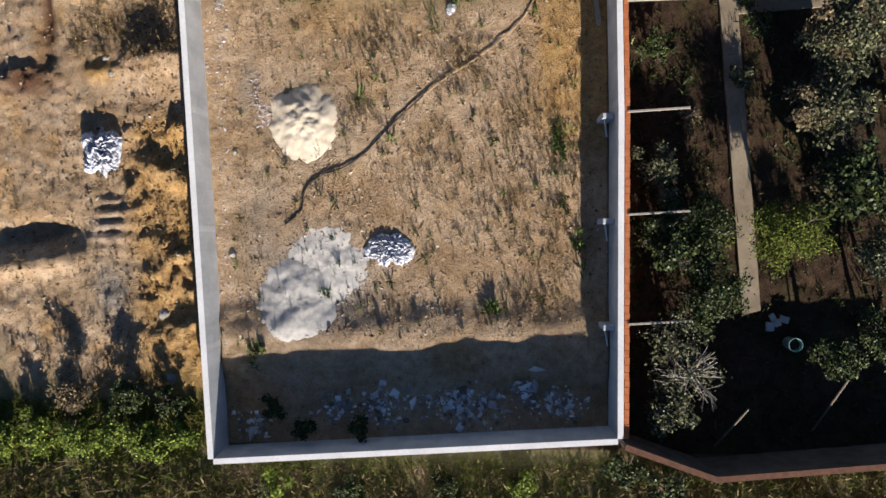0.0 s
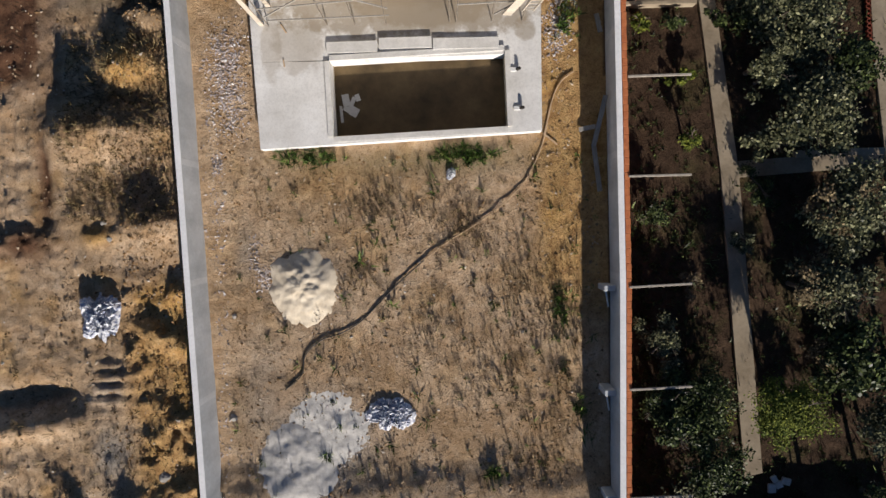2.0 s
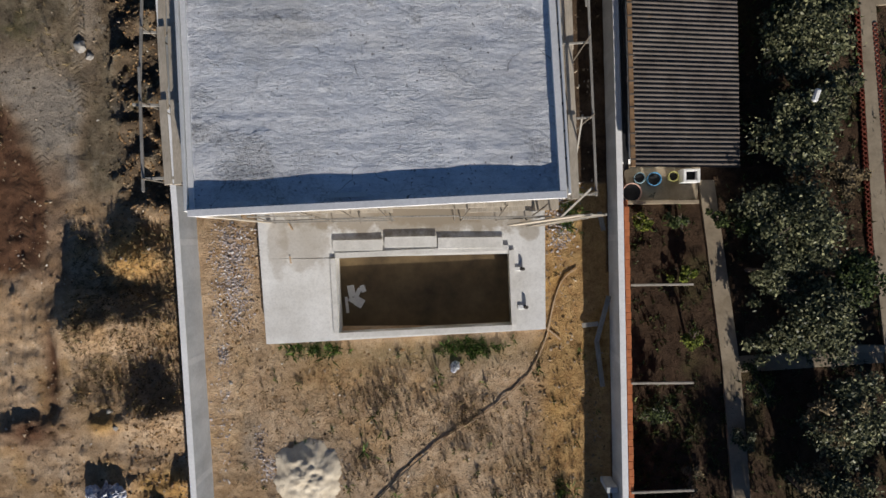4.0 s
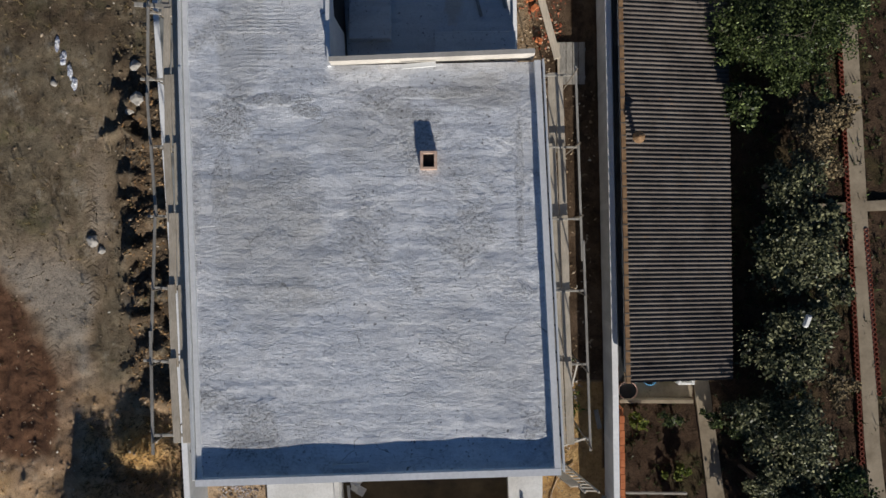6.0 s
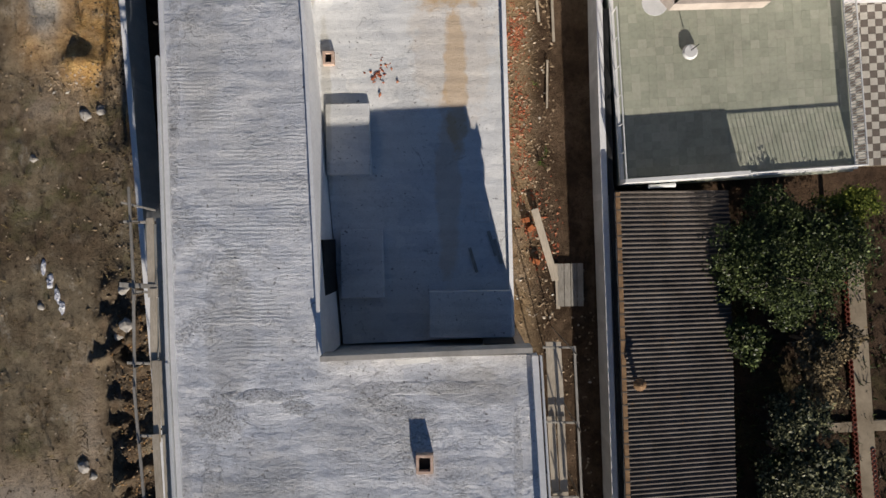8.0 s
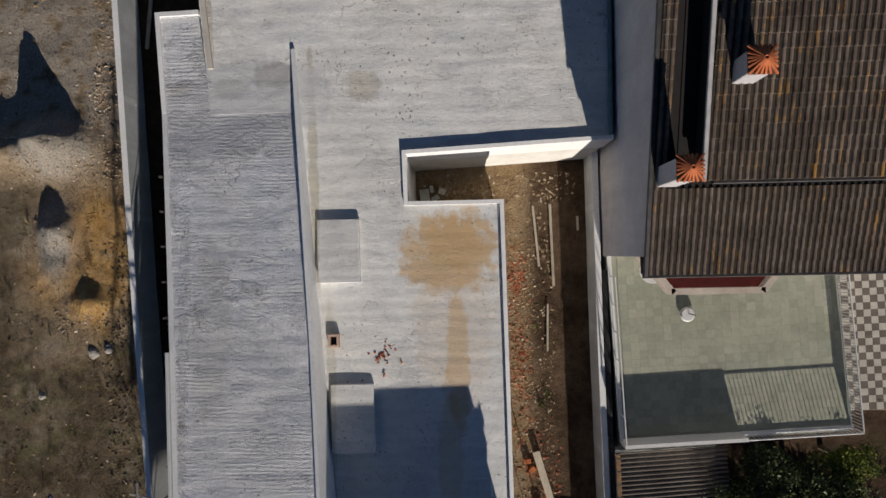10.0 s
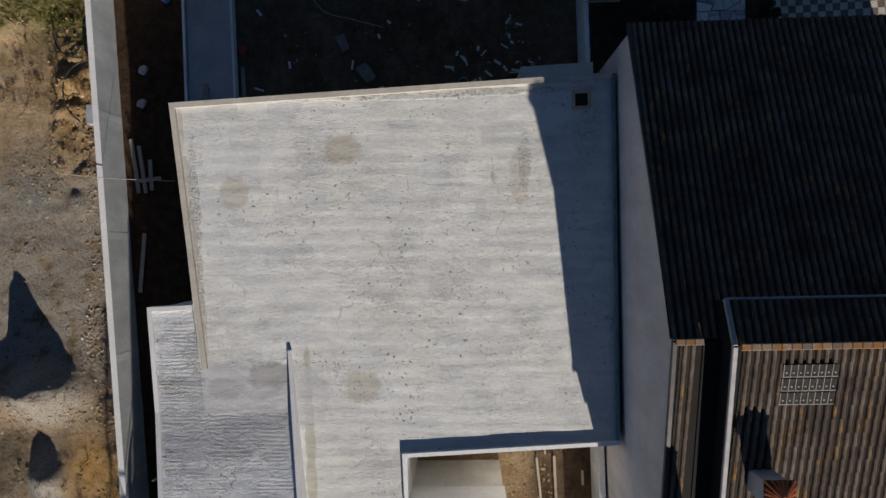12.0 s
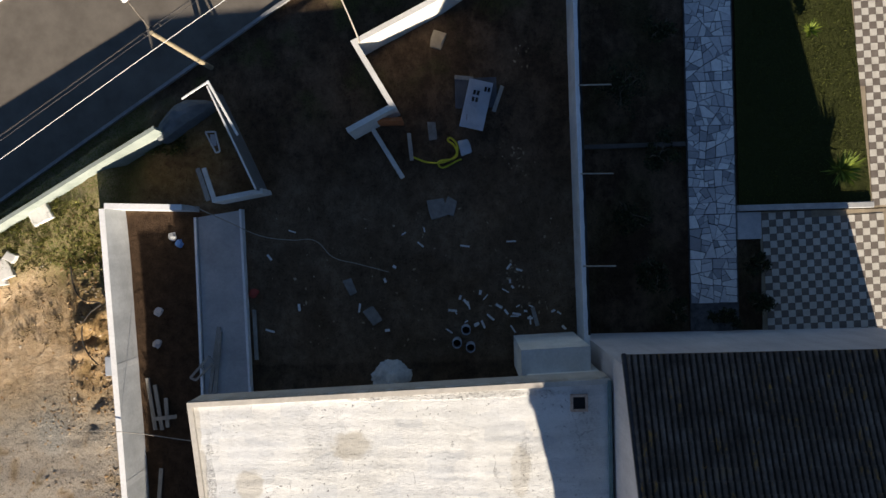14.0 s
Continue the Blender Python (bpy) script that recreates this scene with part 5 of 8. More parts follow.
crumbs("alley_shards", np.concatenate([bunch(R, 900, [(3.5, 38.2, 0.5, 2.8, 5), (3.45, 41.8, 0.4, 0.9, 4), (3.8, 35, 0.6, 1.8, 1), (4.4, 33.3, 0.7, 1.5, 2)])]), R.gamma(2.2, 0.016, 900) + 0.01, SHARD, "broken orange brick in the side alley", "rubble", 7)
crumbs("alley_stones", spread(R, 1500, [(3.1, 5.0, 29.5, 44.5, 8), (-0.4, 6.0, 44.9, 46.2, 3), (4.0, 6.6, 17, 30, 3)]), R.gamma(2.0, 0.022, 1500) + 0.012, STONE, "loose stones in the side alley", "stones", 8)
crumbs("north_rubble", np.concatenate([spread(R, 700, [(-14.6, -13.6, 46, 60, 5), (-15.4, -13.6, 58, 65, 3)]), bunch(R, 700, [(-17.0, 56.8, 1.0, 1.0, 3), (-17.4, 46.9, 1.2, 0.8, 4), (-15.4, 46.9, 0.7, 0.9, 3), (-14.6, 50.2, 0.4, 1.4, 3), (-15.5, 40.2, 1.2, 0.6, 3)])]), R.gamma(2.2, 0.02, 1400) + 0.012, STONE, "grey rubble strewn beside the wall", "rubble", 9)
grit = bunch(R, 2600, [(-6.3, -2.6, 1.5, 1.3, 4), (-4.7, -1.2, 1.3, 1.2, 4), (-7.6, 5.4, 0.35, 0.5, 1), (-5.93, 5.05, 1.2, 1.2, 2)])
crumbs("grit_crumbs", grit, R.gamma(2.0, 0.012, 2600) + 0.008, RUBBLE, "whitish grit scattered round the heaps", "grit", 14)
crumbs("court_shards", np.array([(R.normal(-1.75, 0.25), R.normal(39.3, 0.35), 0) for _ in range(26)]) + [(0, 0, 4.42)], R.gamma(2, 0.02, 26) + 0.04, SHARD, "bits of red brick on the terrace", "rubble", 10)
crumbs("yard_scraps", np.concatenate([spread(R, 110, [(-7, 5.8, 59.5, 66, 10)]), bunch(R, 80, [(3.5, 62.6, 0.5, 0.6, 3), (4.6, 61.5, 0.8, 1.2, 3), (4.2, 72, 0.5, 1.2, 3), (3.6, 67.5, 0.7, 0.9, 3)])]), R.gamma(2.0, 0.02, 190) + 0.012, STONE, "pale scraps on the dark yard", "rubble", 11)

tl = np.concatenate([spread(R, 1300, [(-9.0, 6.5, -4.0, 10.4, 10), (3, 6.4, -3.0, 6, 3)]), bunch(R, 1300, [(-2.6, 8.6, 1.6, 1.0, 5), (0.8, 7.6, 1.6, 1.4, 6), (3.4, 4.6, 1.6, 2.2, 6), (2.2, 1.0, 1.8, 1.6, 4), (-0.4, 3.0, 1.4, 1.4, 3), (3.4, -2.4, 1.2, 0.8, 2), (-3.4, 5.6, 0.8, 0.8, 2), (5.0, 1.5, 0.6, 2.6, 3)])])
tufts("dry_weeds", tl, R.gamma(3.0, 0.045, 2600) + 0.05, 6, DRY, "thin dry weeds on the bare lot", "weeds", 21)
tl = spread(R, 2200, [(-21, -10.4, -6.5, 3, 4), (-16, -11.0, 8, 16, 9), (-20, -13, 18, 45, 2), (-20, -14, 60, 66, 2)])
tufts("field_weeds", tl, R.gamma(3.0, 0.06, 2200) + 0.06, 8, DRY, "dry brown weeds on the dug field", "weeds", 22)
tl = np.concatenate([bunch(R, 300, [(-5.6, 10.5, 1.2, 0.35, 3), (1.1, 10.55, 1.3, 0.4, 5), (5.4, 16.4, 0.4, 1.2, 3), (5.0, 4.0, 0.3, 1.0, 2), (5.75, -0.2, 0.3, 0.4, 1), (-5.15, -2.25, 0.15, 0.15, 1), (2.0, -3.0, 0.5, 0.3, 1), (-8, -4.7, 0.6, 0.5, 1), (4.3, 37.2, 0.4, 1.6, 0.3)]), spread(R, 160, [(-9, 6.5, -4, 10.4, 1)])])
tufts("green_weeds", tl, R.gamma(3.0, 0.07, 460) + 0.06, 12, WEED, "fresh green weeds beside the pool deck", "weeds", 23, 0.8, 0.02)
tl = np.concatenate([spread(R, 5200, [(-22, 19, -14.5, -9.6, 10), (-21, -10.5, -9.6, -7.0, 3)])])
tufts("rough_grass", tl, R.gamma(3.0, 0.09, 5200) + 0.06, 9, LEAF_SHRUB, "rough tall grass below the plot wall", "grass", 24, 1.0, 0.012)
tl = np.concatenate([spread(R, 2600, [(-21, 19, -14.5, -9.8, 10)])])
tufts("rough_dry_grass", tl, R.gamma(3.0, 0.09, 2600) + 0.06, 9, DRY, "straw-coloured grass below the plot wall", "grass", 25, 0.7, 0.018)
tl = spread(R, 1100, [(-20, -14.2, 63.4, 66.4, 5), (-13.2, -10.6, 68.4, 69.4, 1.5)])
tl = tl[[p[1] < road_side(p[0]) - 0.9 for p in tl]]
LEAF_VERGE = leaf_material("leaf_verge", (0.05, 0.055, 0.012), (0.26, 0.25, 0.07))
tufts("verge_grass", tl, R.gamma(3.0, 0.05, len(tl)) + 0.04, 14, LEAF_VERGE, "weedy grass along the street wall", "grass", 26, 0.8, 0.012)

tl = bunch(R, 1000, [(-15.0, 11.4, 1.6, 0.9, 6), (-12.9, 11.2, 1.3, 0.9, 4), (-12.4, 7.4, 1.0, 0.8, 4), (-14.3, 12.5, 1.3, 0.9, 6), (-12.4, 8.6, 0.8, 0.9, 3), (-12.6, 11.6, 0.6, 0.6, 2), (-14.3, 3.0, 1.2, 0.5, 2), (-16.2, 4.2, 1.0, 1.2, 2), (-13.4, -5.9, 1.6, 0.8, 3), (-16, -5.6, 1.6, 1.0, 3)])
tufts("dry_brush", tl, R.gamma(3.0, 0.022, 1000) + 0.04, 14, leaf_material("brush", (0.10, 0.065, 0.035), (0.40, 0.29, 0.17), 0.9), "dark dry brush on the earth mounds", "brush", 27, 1.5, 0.009)

tl = np.concatenate([spread(R, 2600, [(7.6, 19.5, -9, 17, 1), (12, 19, 17, 34, 0.5)]), spread(R, 500, [(8.0, 10.8, -6, 9, 1)])])
tl[:, 2] -= 0.0
tufts("garden_weeds", tl, R.gamma(3.0, 0.05, len(tl)) + 0.05, 10, LEAF_GREEN, "low dark weeds between the garden beds", "weeds", 29, 0.9, 0.022)
# bushes below and left of the plot wall, and in its shade
for i, (x, y, hgt, r, n, s, mat) in enumerate((
        (-17.6, -8.2, 1.2, 0.9, 2600, 0.12, LEAF_LIME), (-15.9, -8.4, 1.3, 1.0, 3000, 0.12, LEAF_LIME), (-14.2, -8.2, 1.2, 0.9, 2600, 0.12, LEAF_LIME),
        (-12.8, -8.6, 1.3, 1.0, 3000, 0.12, LEAF_LIME), (-11.3, -8.4, 1.1, 0.8, 2200, 0.12, LEAF_LIME), (-19.3, -8.6, 1.2, 0.9, 2600, 0.12, LEAF_LIME),
        (-13.4, -6.8, 1.5, 0.9, 2300, 0.11, LEAF_GREEN), (-15.8, -6.6, 1.6, 0.9, 1700, 0.11, LEAF_DRY), (-11.7, -7.0, 1.1, 0.7, 1600, 0.11, LEAF_GREEN),
        (-5.9, -8.1, 1.0, 0.6, 1200, 0.12, LEAF_GREEN), (-3.5, -8.0, 1.0, 0.6, 1200, 0.12, LEAF_GREEN), (-7.4, -7.2, 0.9, 0.6, 1000, 0.12, LEAF_GREEN),
        (7.6, -9.8, 1.2, 0.9, 2400, 0.14, LEAF_GREEN), (9.6, -10.6, 1.0, 0.9, 2200, 0.13, LEAF_GREEN), (3.4, -10.6, 0.8, 0.8, 1800, 0.12, LEAF_LIME),
        (-4.0, -11.0, 0.8, 0.9, 1900, 0.12, LEAF_GREEN), (-7.5, -10.8, 0.8, 0.8, 1700, 0.12, LEAF_LIME), (0.0, -10.7, 0.7, 0.8, 1700, 0.12, LEAF_GREEN))):
    tree("bush", x, y, 0, hgt, r, n, s, mat, {"leaf_lime": "low bush with bright yellow-green leaves", "leaf_green": "dark green bush beside the plot wall", "leaf_dry": "dry brownish bush in the field"}[mat.name], 300 + i, "bush", None, "bushes by the wall", 4, 0.6)


# ---- heaps, foil and hose on the lot ----
def heap(name, cx, cy, rx, ry, h, mat, label, seed, flatness=2.0, rough=0.12):
    bm = bmesh.new()
    n, m = 26, 84
    rings = []
    for i in range(n + 1):
        u = i / n
        row = []
        for j in range(m):
            a = 2 * math.pi * j / m
            e = 1 + 0.14 * fbm(math.cos(a) * 1.6, math.sin(a) * 1.6, 1.0, seed) + 0.13 * fbm(math.cos(a) * 5, math.sin(a) * 5, 1.0, seed + 3)
            w = u * (1 + (e - 1) * u * u)
            x, y = cx + math.cos(a) * rx * w, cy + math.sin(a) * ry * w
            f = (1 - u * u) ** (0.6 + 0.4 * flatness)
            z = ground_z(x, y) * (1 if i < n else 1) - 0.02 + (h * f * (1 + rough * 2 * fbm(x, y, 1.5, seed)) + rough * 0.45 * h * fbm(x, y, 3.2, seed) * min(1, f * 3) if i < n else -0.02)
            row.append(bm.verts.new((x, y, z)))
            if i == 0:
                break
        rings.append(row)
    for j in range(m):
        bm.faces.new((rings[0][0], rings[1][j], rings[1][(j + 1) % m]))
    for i in range(1, n):
        for j in range(m):
            k = (j + 1) % m
            bm.faces.new((rings[i][j], rings[i + 1][j], rings[i + 1][k], rings[i][k]))
    return single(name, bm, mat, label, "heap", "", "", True)


heap("sand_heap", -5.93, 5.05, 1.5, 1.65, 0.36, SAND, "pale yellow building sand in a low heap", 3, 1.0, 0.16)
heap("grit_heap", -6.3, -2.6, 1.9, 1.8, 0.26, GRAVEL, "heap of whitish grit with trodden hollows", 8, 1.3, 0.07)
heap("grit_spill", -5.0, -1.2, 2.6, 2.4, 0.06, GRAVEL, "thin spread of whitish grit", 9, 3.0, 0.3)


def crumpled(name, cx, cy, z, rx, ry, h, label, seed, n=15):
    """A creased sheet with a ragged outline and sharp facets."""
    rg_ = random.Random(seed)
    bm = bmesh.new()
    g = []
    for j in range(n + 1):
        row = []
        for i in range(n + 1):
            u, v = i / n * 2 - 1, j / n * 2 - 1
            a = math.atan2(v, u)
            k = max(abs(u), abs(v)) / max(1e-6, math.hypot(u, v)) * (1 + 0.07 * math.sin(a * 5 + seed) + 0.16 * math.sin(a * 2 + 2 * seed) + 0.3 * fbm(math.cos(a), math.sin(a), 1.8, seed))
            f = max(0.0, 1 - max(abs(u), abs(v)) ** 4)
            row.append(bm.verts.new((cx + u * rx * k + rg_.uniform(-0.6, 0.6) * rx / n, cy + v * ry * k + rg_.uniform(-0.6, 0.6) * ry / n, z + 0.015 + f * h * rg_.uniform(0.15, 1.0))))
        g.append(row)
    for j in range(n):
        for i in range(n):
            q = (g[j][i], g[j][i + 1], g[j + 1][i + 1], g[j + 1][i])
            s = rg_.random() < 0.5
            bm.faces.new((q[0], q[1], q[2]) if s else (q[0], q[1], q[3]))
            bm.faces.new((q[0], q[2], q[3]) if s else (q[1], q[2], q[3]))
    return single(name, bm, FOIL, label, "sheeting")


crumpled("foil_sheet", -2.3, -0.45, 0.0, 0.9, 0.85, 0.3, "crumpled silvery foil sheeting on the bare lot", 4, 26)
crumpled("plastic_heap", -14.7, 3.9, 0.15, 0.75, 1.15, 0.5, "heap of crumpled white and silver plastic", 7, 24)
crumpled("white_sack", 0.45, 9.75, 0.0, 0.22, 0.24, 0.18, "small white plastic sack beside weeds", 9)


for k, (x, y, a, b) in enumerate(((-17.0, 32.3, 0.12, 0.3), (-16.75, 31.7, 0.14, 0.36), (-16.45, 31.1, 0.12, 0.34), (-16.25, 30.55, 0.16, 0.24))):
    crumpled("torn_sheet", x, y, ground_z(x, y) + 0.02, a, b, 0.08, "torn white plastic shred on the damp field", 12 + k, 8)["group"] = "plastic shreds"


def pipe_curve(name, pts, r, mat, label, category):
    cu = bpy.data.curves.new(name, "CURVE")
    cu.dimensions, cu.bevel_depth, cu.bevel_resolution = "3D", r, 2
    sp = cu.splines.new("BEZIER")
    sp.bezier_points.add(len(pts) - 1)
    for b, p in zip(sp.bezier_points, pts):
        b.co, b.handle_left_type, b.handle_right_type = p, "AUTO", "AUTO"
    tmp = new("tmp", cu)
    me = bpy.data.meshes.new_from_object(tmp.evaluated_get(bpy.context.evaluated_depsgraph_get()))
    bpy.data.objects.remove(tmp)
    bpy.data.curves.remove(cu)
    me.materials.clear()
    me.materials.append(mat)
    return tagged(new(name, me), label, category)


hz = lambda *ps: [(x, y, ground_z(x, y) + 0.05) for x, y in ps]
pipe_curve("drain_hose", hz((-6.8, 0.62), (-6.1, 1.25), (-5.9, 2.1), (-5.3, 2.68), (-4.2, 3.1), (-3.4, 3.6), (-2.7, 4.3), (-1.9, 5.1), (-0.74, 6.12)), 0.03, HOSE_BLACK, "flat black hose lying across the lot", "hose")
pipe_curve("tan_hose", hz((-0.74, 6.12), (0.3, 6.9), (1.3, 7.5), (2.2, 8.1), (2.9, 8.68), (3.5, 9.3), (3.9, 9.96), (4.4, 11.2), (4.7, 12.6), (5.1, 13.5), (5.65, 13.95)), 0.026, HOSE_TAN, "dusty tan hose lying across the lot", "hose")


# ---- house details ----
def stack_pipe(cx, cy, zf, w, d, h, label):
    """A square hollow flue of hollow brick."""
    base = thing("roof_flue", cx, cy, zf, label, "flue", "roof flues")
    t = 0.09
    for x0, x1, y0, y1 in ((-w, -w + t, -d, d), (w - t, w, -d, d), (-w + t, w - t, -d, -d + t), (-w + t, w - t, d - t, d)):
        part("flue_side", box(x0, x1, y0, y1, -0.15, h, 0.008), FLUE, base)
    part("flue_floor", box(-w + t, w - t, -d + t, d - t, -0.1, 0.05), DARK_HOLE, base)
    return base


FLUE = plain("flue_brick", (0.46, 0.30, 0.22), (0.66, 0.50, 0.40), 6)
stack_pipe(-0.2, 26.2, za(0, 26.2), 0.27, 0.30, 0.24, "square hollow brick flue on the grey roof")
stack_pipe(-3.55, 39.75, zb(0, 39.75), 0.2, 0.24, 0.22, "small square brick flue on the terrace")
stack_pipe(5.38, 58.4, zb(0, 58.4), 0.3, 0.3, 0.12, "low square flue on the pale roof")


def kerb_box(x0, x1, y0, y1, h, label, tilt=0.0):
    z = zb(0, (y0 + y1) / 2)
    bm = box(x0, x1, y0, y1, z - 0.2, z + h, 0.025)
    return single("concrete_block", bm, ROOF_PALE, label, "plinth", "", "terrace plinths")


kerb_box(-3.72, -2.15, 35.6, 38.15, 0.28, "low rectangular concrete plinth beside the terrace wall")
kerb_box(-3.35, -1.8, 31.15, 33.65, 0.28, "low rectangular concrete plinth in deep shade")
kerb_box(-4.02, -2.5, 41.85, 44.15, 0.26, "low rectangular concrete plinth on the pale terrace")
kerb_box(-0.15, 2.85, 29.65, 31.35, 0.5, "wide raised concrete plinth under the house wall")
kerb_box(1.55, 2.1, 33.85, 34.55, 0.06, "small square hatch cover on the terrace")
# openings of the court walls
for x0, x1, y0, y1, z0, z1 in ((1.75, 2.85, 29.59, 29.66, 4.0, 5.6),):
    hpart("window", box(x0, x1, y0, y1, z0, z1), DARK_HOLE, "dark unglazed window opening")
hpart("doorway", box(-3.66, -3.56, 31.4, 33.3, 3.9, 6.0), DARK_HOLE, "dark doorway opening")
for x, y in ((2.3, 32.6), (2.5, 32.3), (1.6, 32.0)):
    single("prop_board", beam((x, y, zb(x, y) + 0.04), (x - 0.25, y + 0.9, zb(x, y) + 0.12), 0.12, 0.04), GREY_LUMBER, "short grey board lying on the terrace", "board", "", "loose boards")
single("white_board", beam((-1.1, 29.33, za(0, 29.3) + 0.16), (0.02, 29.42, za(0, 29.4) + 0.16), 0.16, 0.05), WHITE_PAINT, "white painted board lying on the roof edge", "board", "", "loose boards")
single("white_board", beam((-3.15, 16.6, za(0, 16.6) + 0.06), (-2.02, 16.64, za(0, 16.6) + 0.06), 0.14, 0.05), WHITE_PAINT, "white painted board behind the parapet", "board", "", "loose boards")

# formwork clamps along the roof edges
CLAMP = plain("form_clamp", (0.06, 0.055, 0.05), (0.16, 0.14, 0.12), 9, 0.7)
for i in range(15):
    y = 17.6 + i * 0.83
    x = lerp(3.9, 3.45, (y - 16.46) / 13.0) + 0.03
    hpart("edge_bracket", box(x, x + 0.1, y, y + 0.06, za(0, y) - 0.05, za(0, y) + 0.2), CLAMP)
hpart("edge_board", beam((3.98, 16.56, za(0, 16.56) + 0.14), (3.53, 29.5, za(0, 29.5) + 0.14), 0.07, 0.3), WHITE_PAINT, "white edge board")
hpart("edge_board", beam((-7.44, 16.15, za(0, 16.15)), (-8.53, 29.4, za(0, 29.4)), 0.1, 0.34), WHITE_PAINT, "white edge board")
hpart("edge_board", beam((-8.53, 29.4, za(0, 29.4)), (-9.08, 39.6, za(0, 39.6)), 0.1, 0.3), WHITE_PAINT)
for i in range(24):
    y = 17 + i * 1.25
    hpart("edge_bracket", box(along(AL, y) - 0.18, along(AL, y) - 0.1, y, y + 0.06, za(0, y) - 0.1, za(0, y) + 0.1), CLAMP)
# white downpipe and corner trim at the street side
hpart("valley_trim", beam((6.52, 46.9, zb(0, 46.9) + 0.1), (6.42, 59.2, zb(0, 59.2) + 0.12), 0.12, 0.16), plain("green_flashing", (0.10, 0.16, 0.16), (0.22, 0.30, 0.30), 3, 0.6), "grey-green flashing")
hpart("window", box(-1.7, 1.9, 17.3, 17.5, 4.4, 6.4), DARK_HOLE, "dark unglazed window opening")
hpart("doorway", box(-0.9, 0.8, 17.3, 17.46, 0.65, 3.0), DARK_HOLE, "dark doorway opening")
hpart("front_lintel", box(-6.9, 3.2, 17.2, 17.5, 3.2, 3.6), HOUSE_RENDER)


# ---- scaffolding ----
def upright(a, b, w, t):
    """A steep board from a to b whose broad face looks outward along y."""
    a, b = Vector(a), Vector(b)
    d = (b - a).normalized()
    face = d.cross(Vector((1, 0, 0))).normalized()
    m = Matrix((d.cross(face), d, face)).transposed().to_4x4()
    m.translation = a
    return box(-w / 2, w / 2, 0, (b - a).length, -t / 2, t / 2, t * 0.12, m)


def scaffold(name, label, poles, planks, rails, steps=()):
    base = thing(name, *poles[0][0][:2], 0, label, "scaffold")
    inv = base.matrix_world.inverted()
    for items, nm, mat, how in ((poles, "pole", STEEL, "p"), (planks, "plank", LUMBER, "b"), (rails, "rail", GREY_LUMBER, "r")):
        for it in items:
            bm = bar(it[0], it[1], 0.026) if how == "p" else (upright if abs(it[1][2] - it[0][2]) > 4 else beam)(it[0], it[1], it[2], it[3])
            bm.transform(inv)
            part(nm, bm, mat, base)
    return base


rs = random.Random(12)
poles, planks, rails = [], [], []
for x in (-6.9, -4.45, -3.3, -2.0, 0.62, 0.88, 2.35, 3.6):
    poles.append(((x - 0.12, 15.95, 0.58), (x + rs.uniform(-0.1, 0.2), 16.2 + rs.uniform(0, 0.2), rs.uniform(6.6, 7.6))))
    poles.append(((x + 0.1, 17.05, 0.58), (x + 0.1, 17.1, 7.3)))
# three levels of boards: continuous at the top, broken below
for z, y, x0, x1, w in ((6.35, 16.42, -6.9, 3.1, 0.34), (6.3, 16.8, -7.2, 3.4, 0.4), (5.2, 17.0, -6.6, 0.4, 0.3), (4.2, 16.45, 0.9, 4.3, 0.55), (4.1, 16.95, 1.0, 3.6, 0.5), (3.2, 16.42, -6.7, -1.8, 0.32), (3.15, 16.75, -6.9, -2.2, 0.3), (2.0, 16.95, -6.2, -2.6, 0.3), (1.9, 16.7, 1.1, 3.2, 0.3)):
    x = x0
    while x < x1 - 0.5:
        L_ = min(rs.uniform(2.4, 3.7), x1 - x)
        planks.append(((x, y + rs.uniform(-0.05, 0.05), z + rs.uniform(0, 0.06)), (x + L_, y + rs.uniform(-0.07, 0.07), z + rs.uniform(0, 0.06)), w * rs.uniform(0.85, 1.1), 0.05))
        x += L_ - rs.uniform(0.02, 0.2)
# corner board, leaning wide board
planks.append(((-7.28, 15.98, 0.6), (-7.2, 16.05, 7.9), 0.2, 0.06))
planks.append(((2.75, 15.75, 2.0), (4.42, 15.95, 8.4), 0.36, 0.05))
planks.append(((-7.0, 16.75, 0.6), (-6.95, 16.75, 6.2), 0.2, 0.05))
for a, b in (((-6.9, 15.98, 2.7), (-1.9, 16.1, 3.3)), ((-6.9, 16.0, 1.6), (-4.3, 16.0, 4.6)), ((-4.5, 15.98, 4.9), (-1.9, 16.05, 2.2)), ((-6.9, 15.96, 1.3), (-1.9, 16.0, 1.5)), ((0.8, 16.0, 2.6), (3.5, 16.0, 2.9)), ((0.7, 16.0, 5.4), (3.9, 16.0, 5.3)), ((2.3, 16.0, 1.3), (3.7, 16.0, 3.8)), ((-2.0, 16.05, 5.2), (0.7, 16.05, 5.3)), ((-6.8, 16.1, 5.1), (-4.4, 16.1, 5.0))):
    rails.append((a, b, 0.055, 0.05))
scaffold("front_scaffold", "timber and steel scaffold against the unfinished house front", poles, planks, rails)
ladder = thing("ladder", 4.2, 15.9, 0.6, "wooden ladder leaning beside the house corner", "ladder")
for dx in (0.0, 0.42):
    bm = beam((3.3 + dx, 15.7, 2.6), (4.62 + dx, 15.95, 8.9), 0.07, 0.05)
    bm.transform(ladder.matrix_world.inverted())
    part("stile", bm, LUMBER, ladder)
for k in range(20):
    t = (k + 0.5) / 20
    x, y, z = lerp(3.3, 4.62, t), lerp(15.7, 15.95, t), lerp(2.6, 8.9, t)
    bm = beam((x, y, z), (x + 0.42, y, z), 0.045, 0.04)
    bm.transform(ladder.matrix_world.inverted())
    part("rung", bm, LUMBER, ladder)

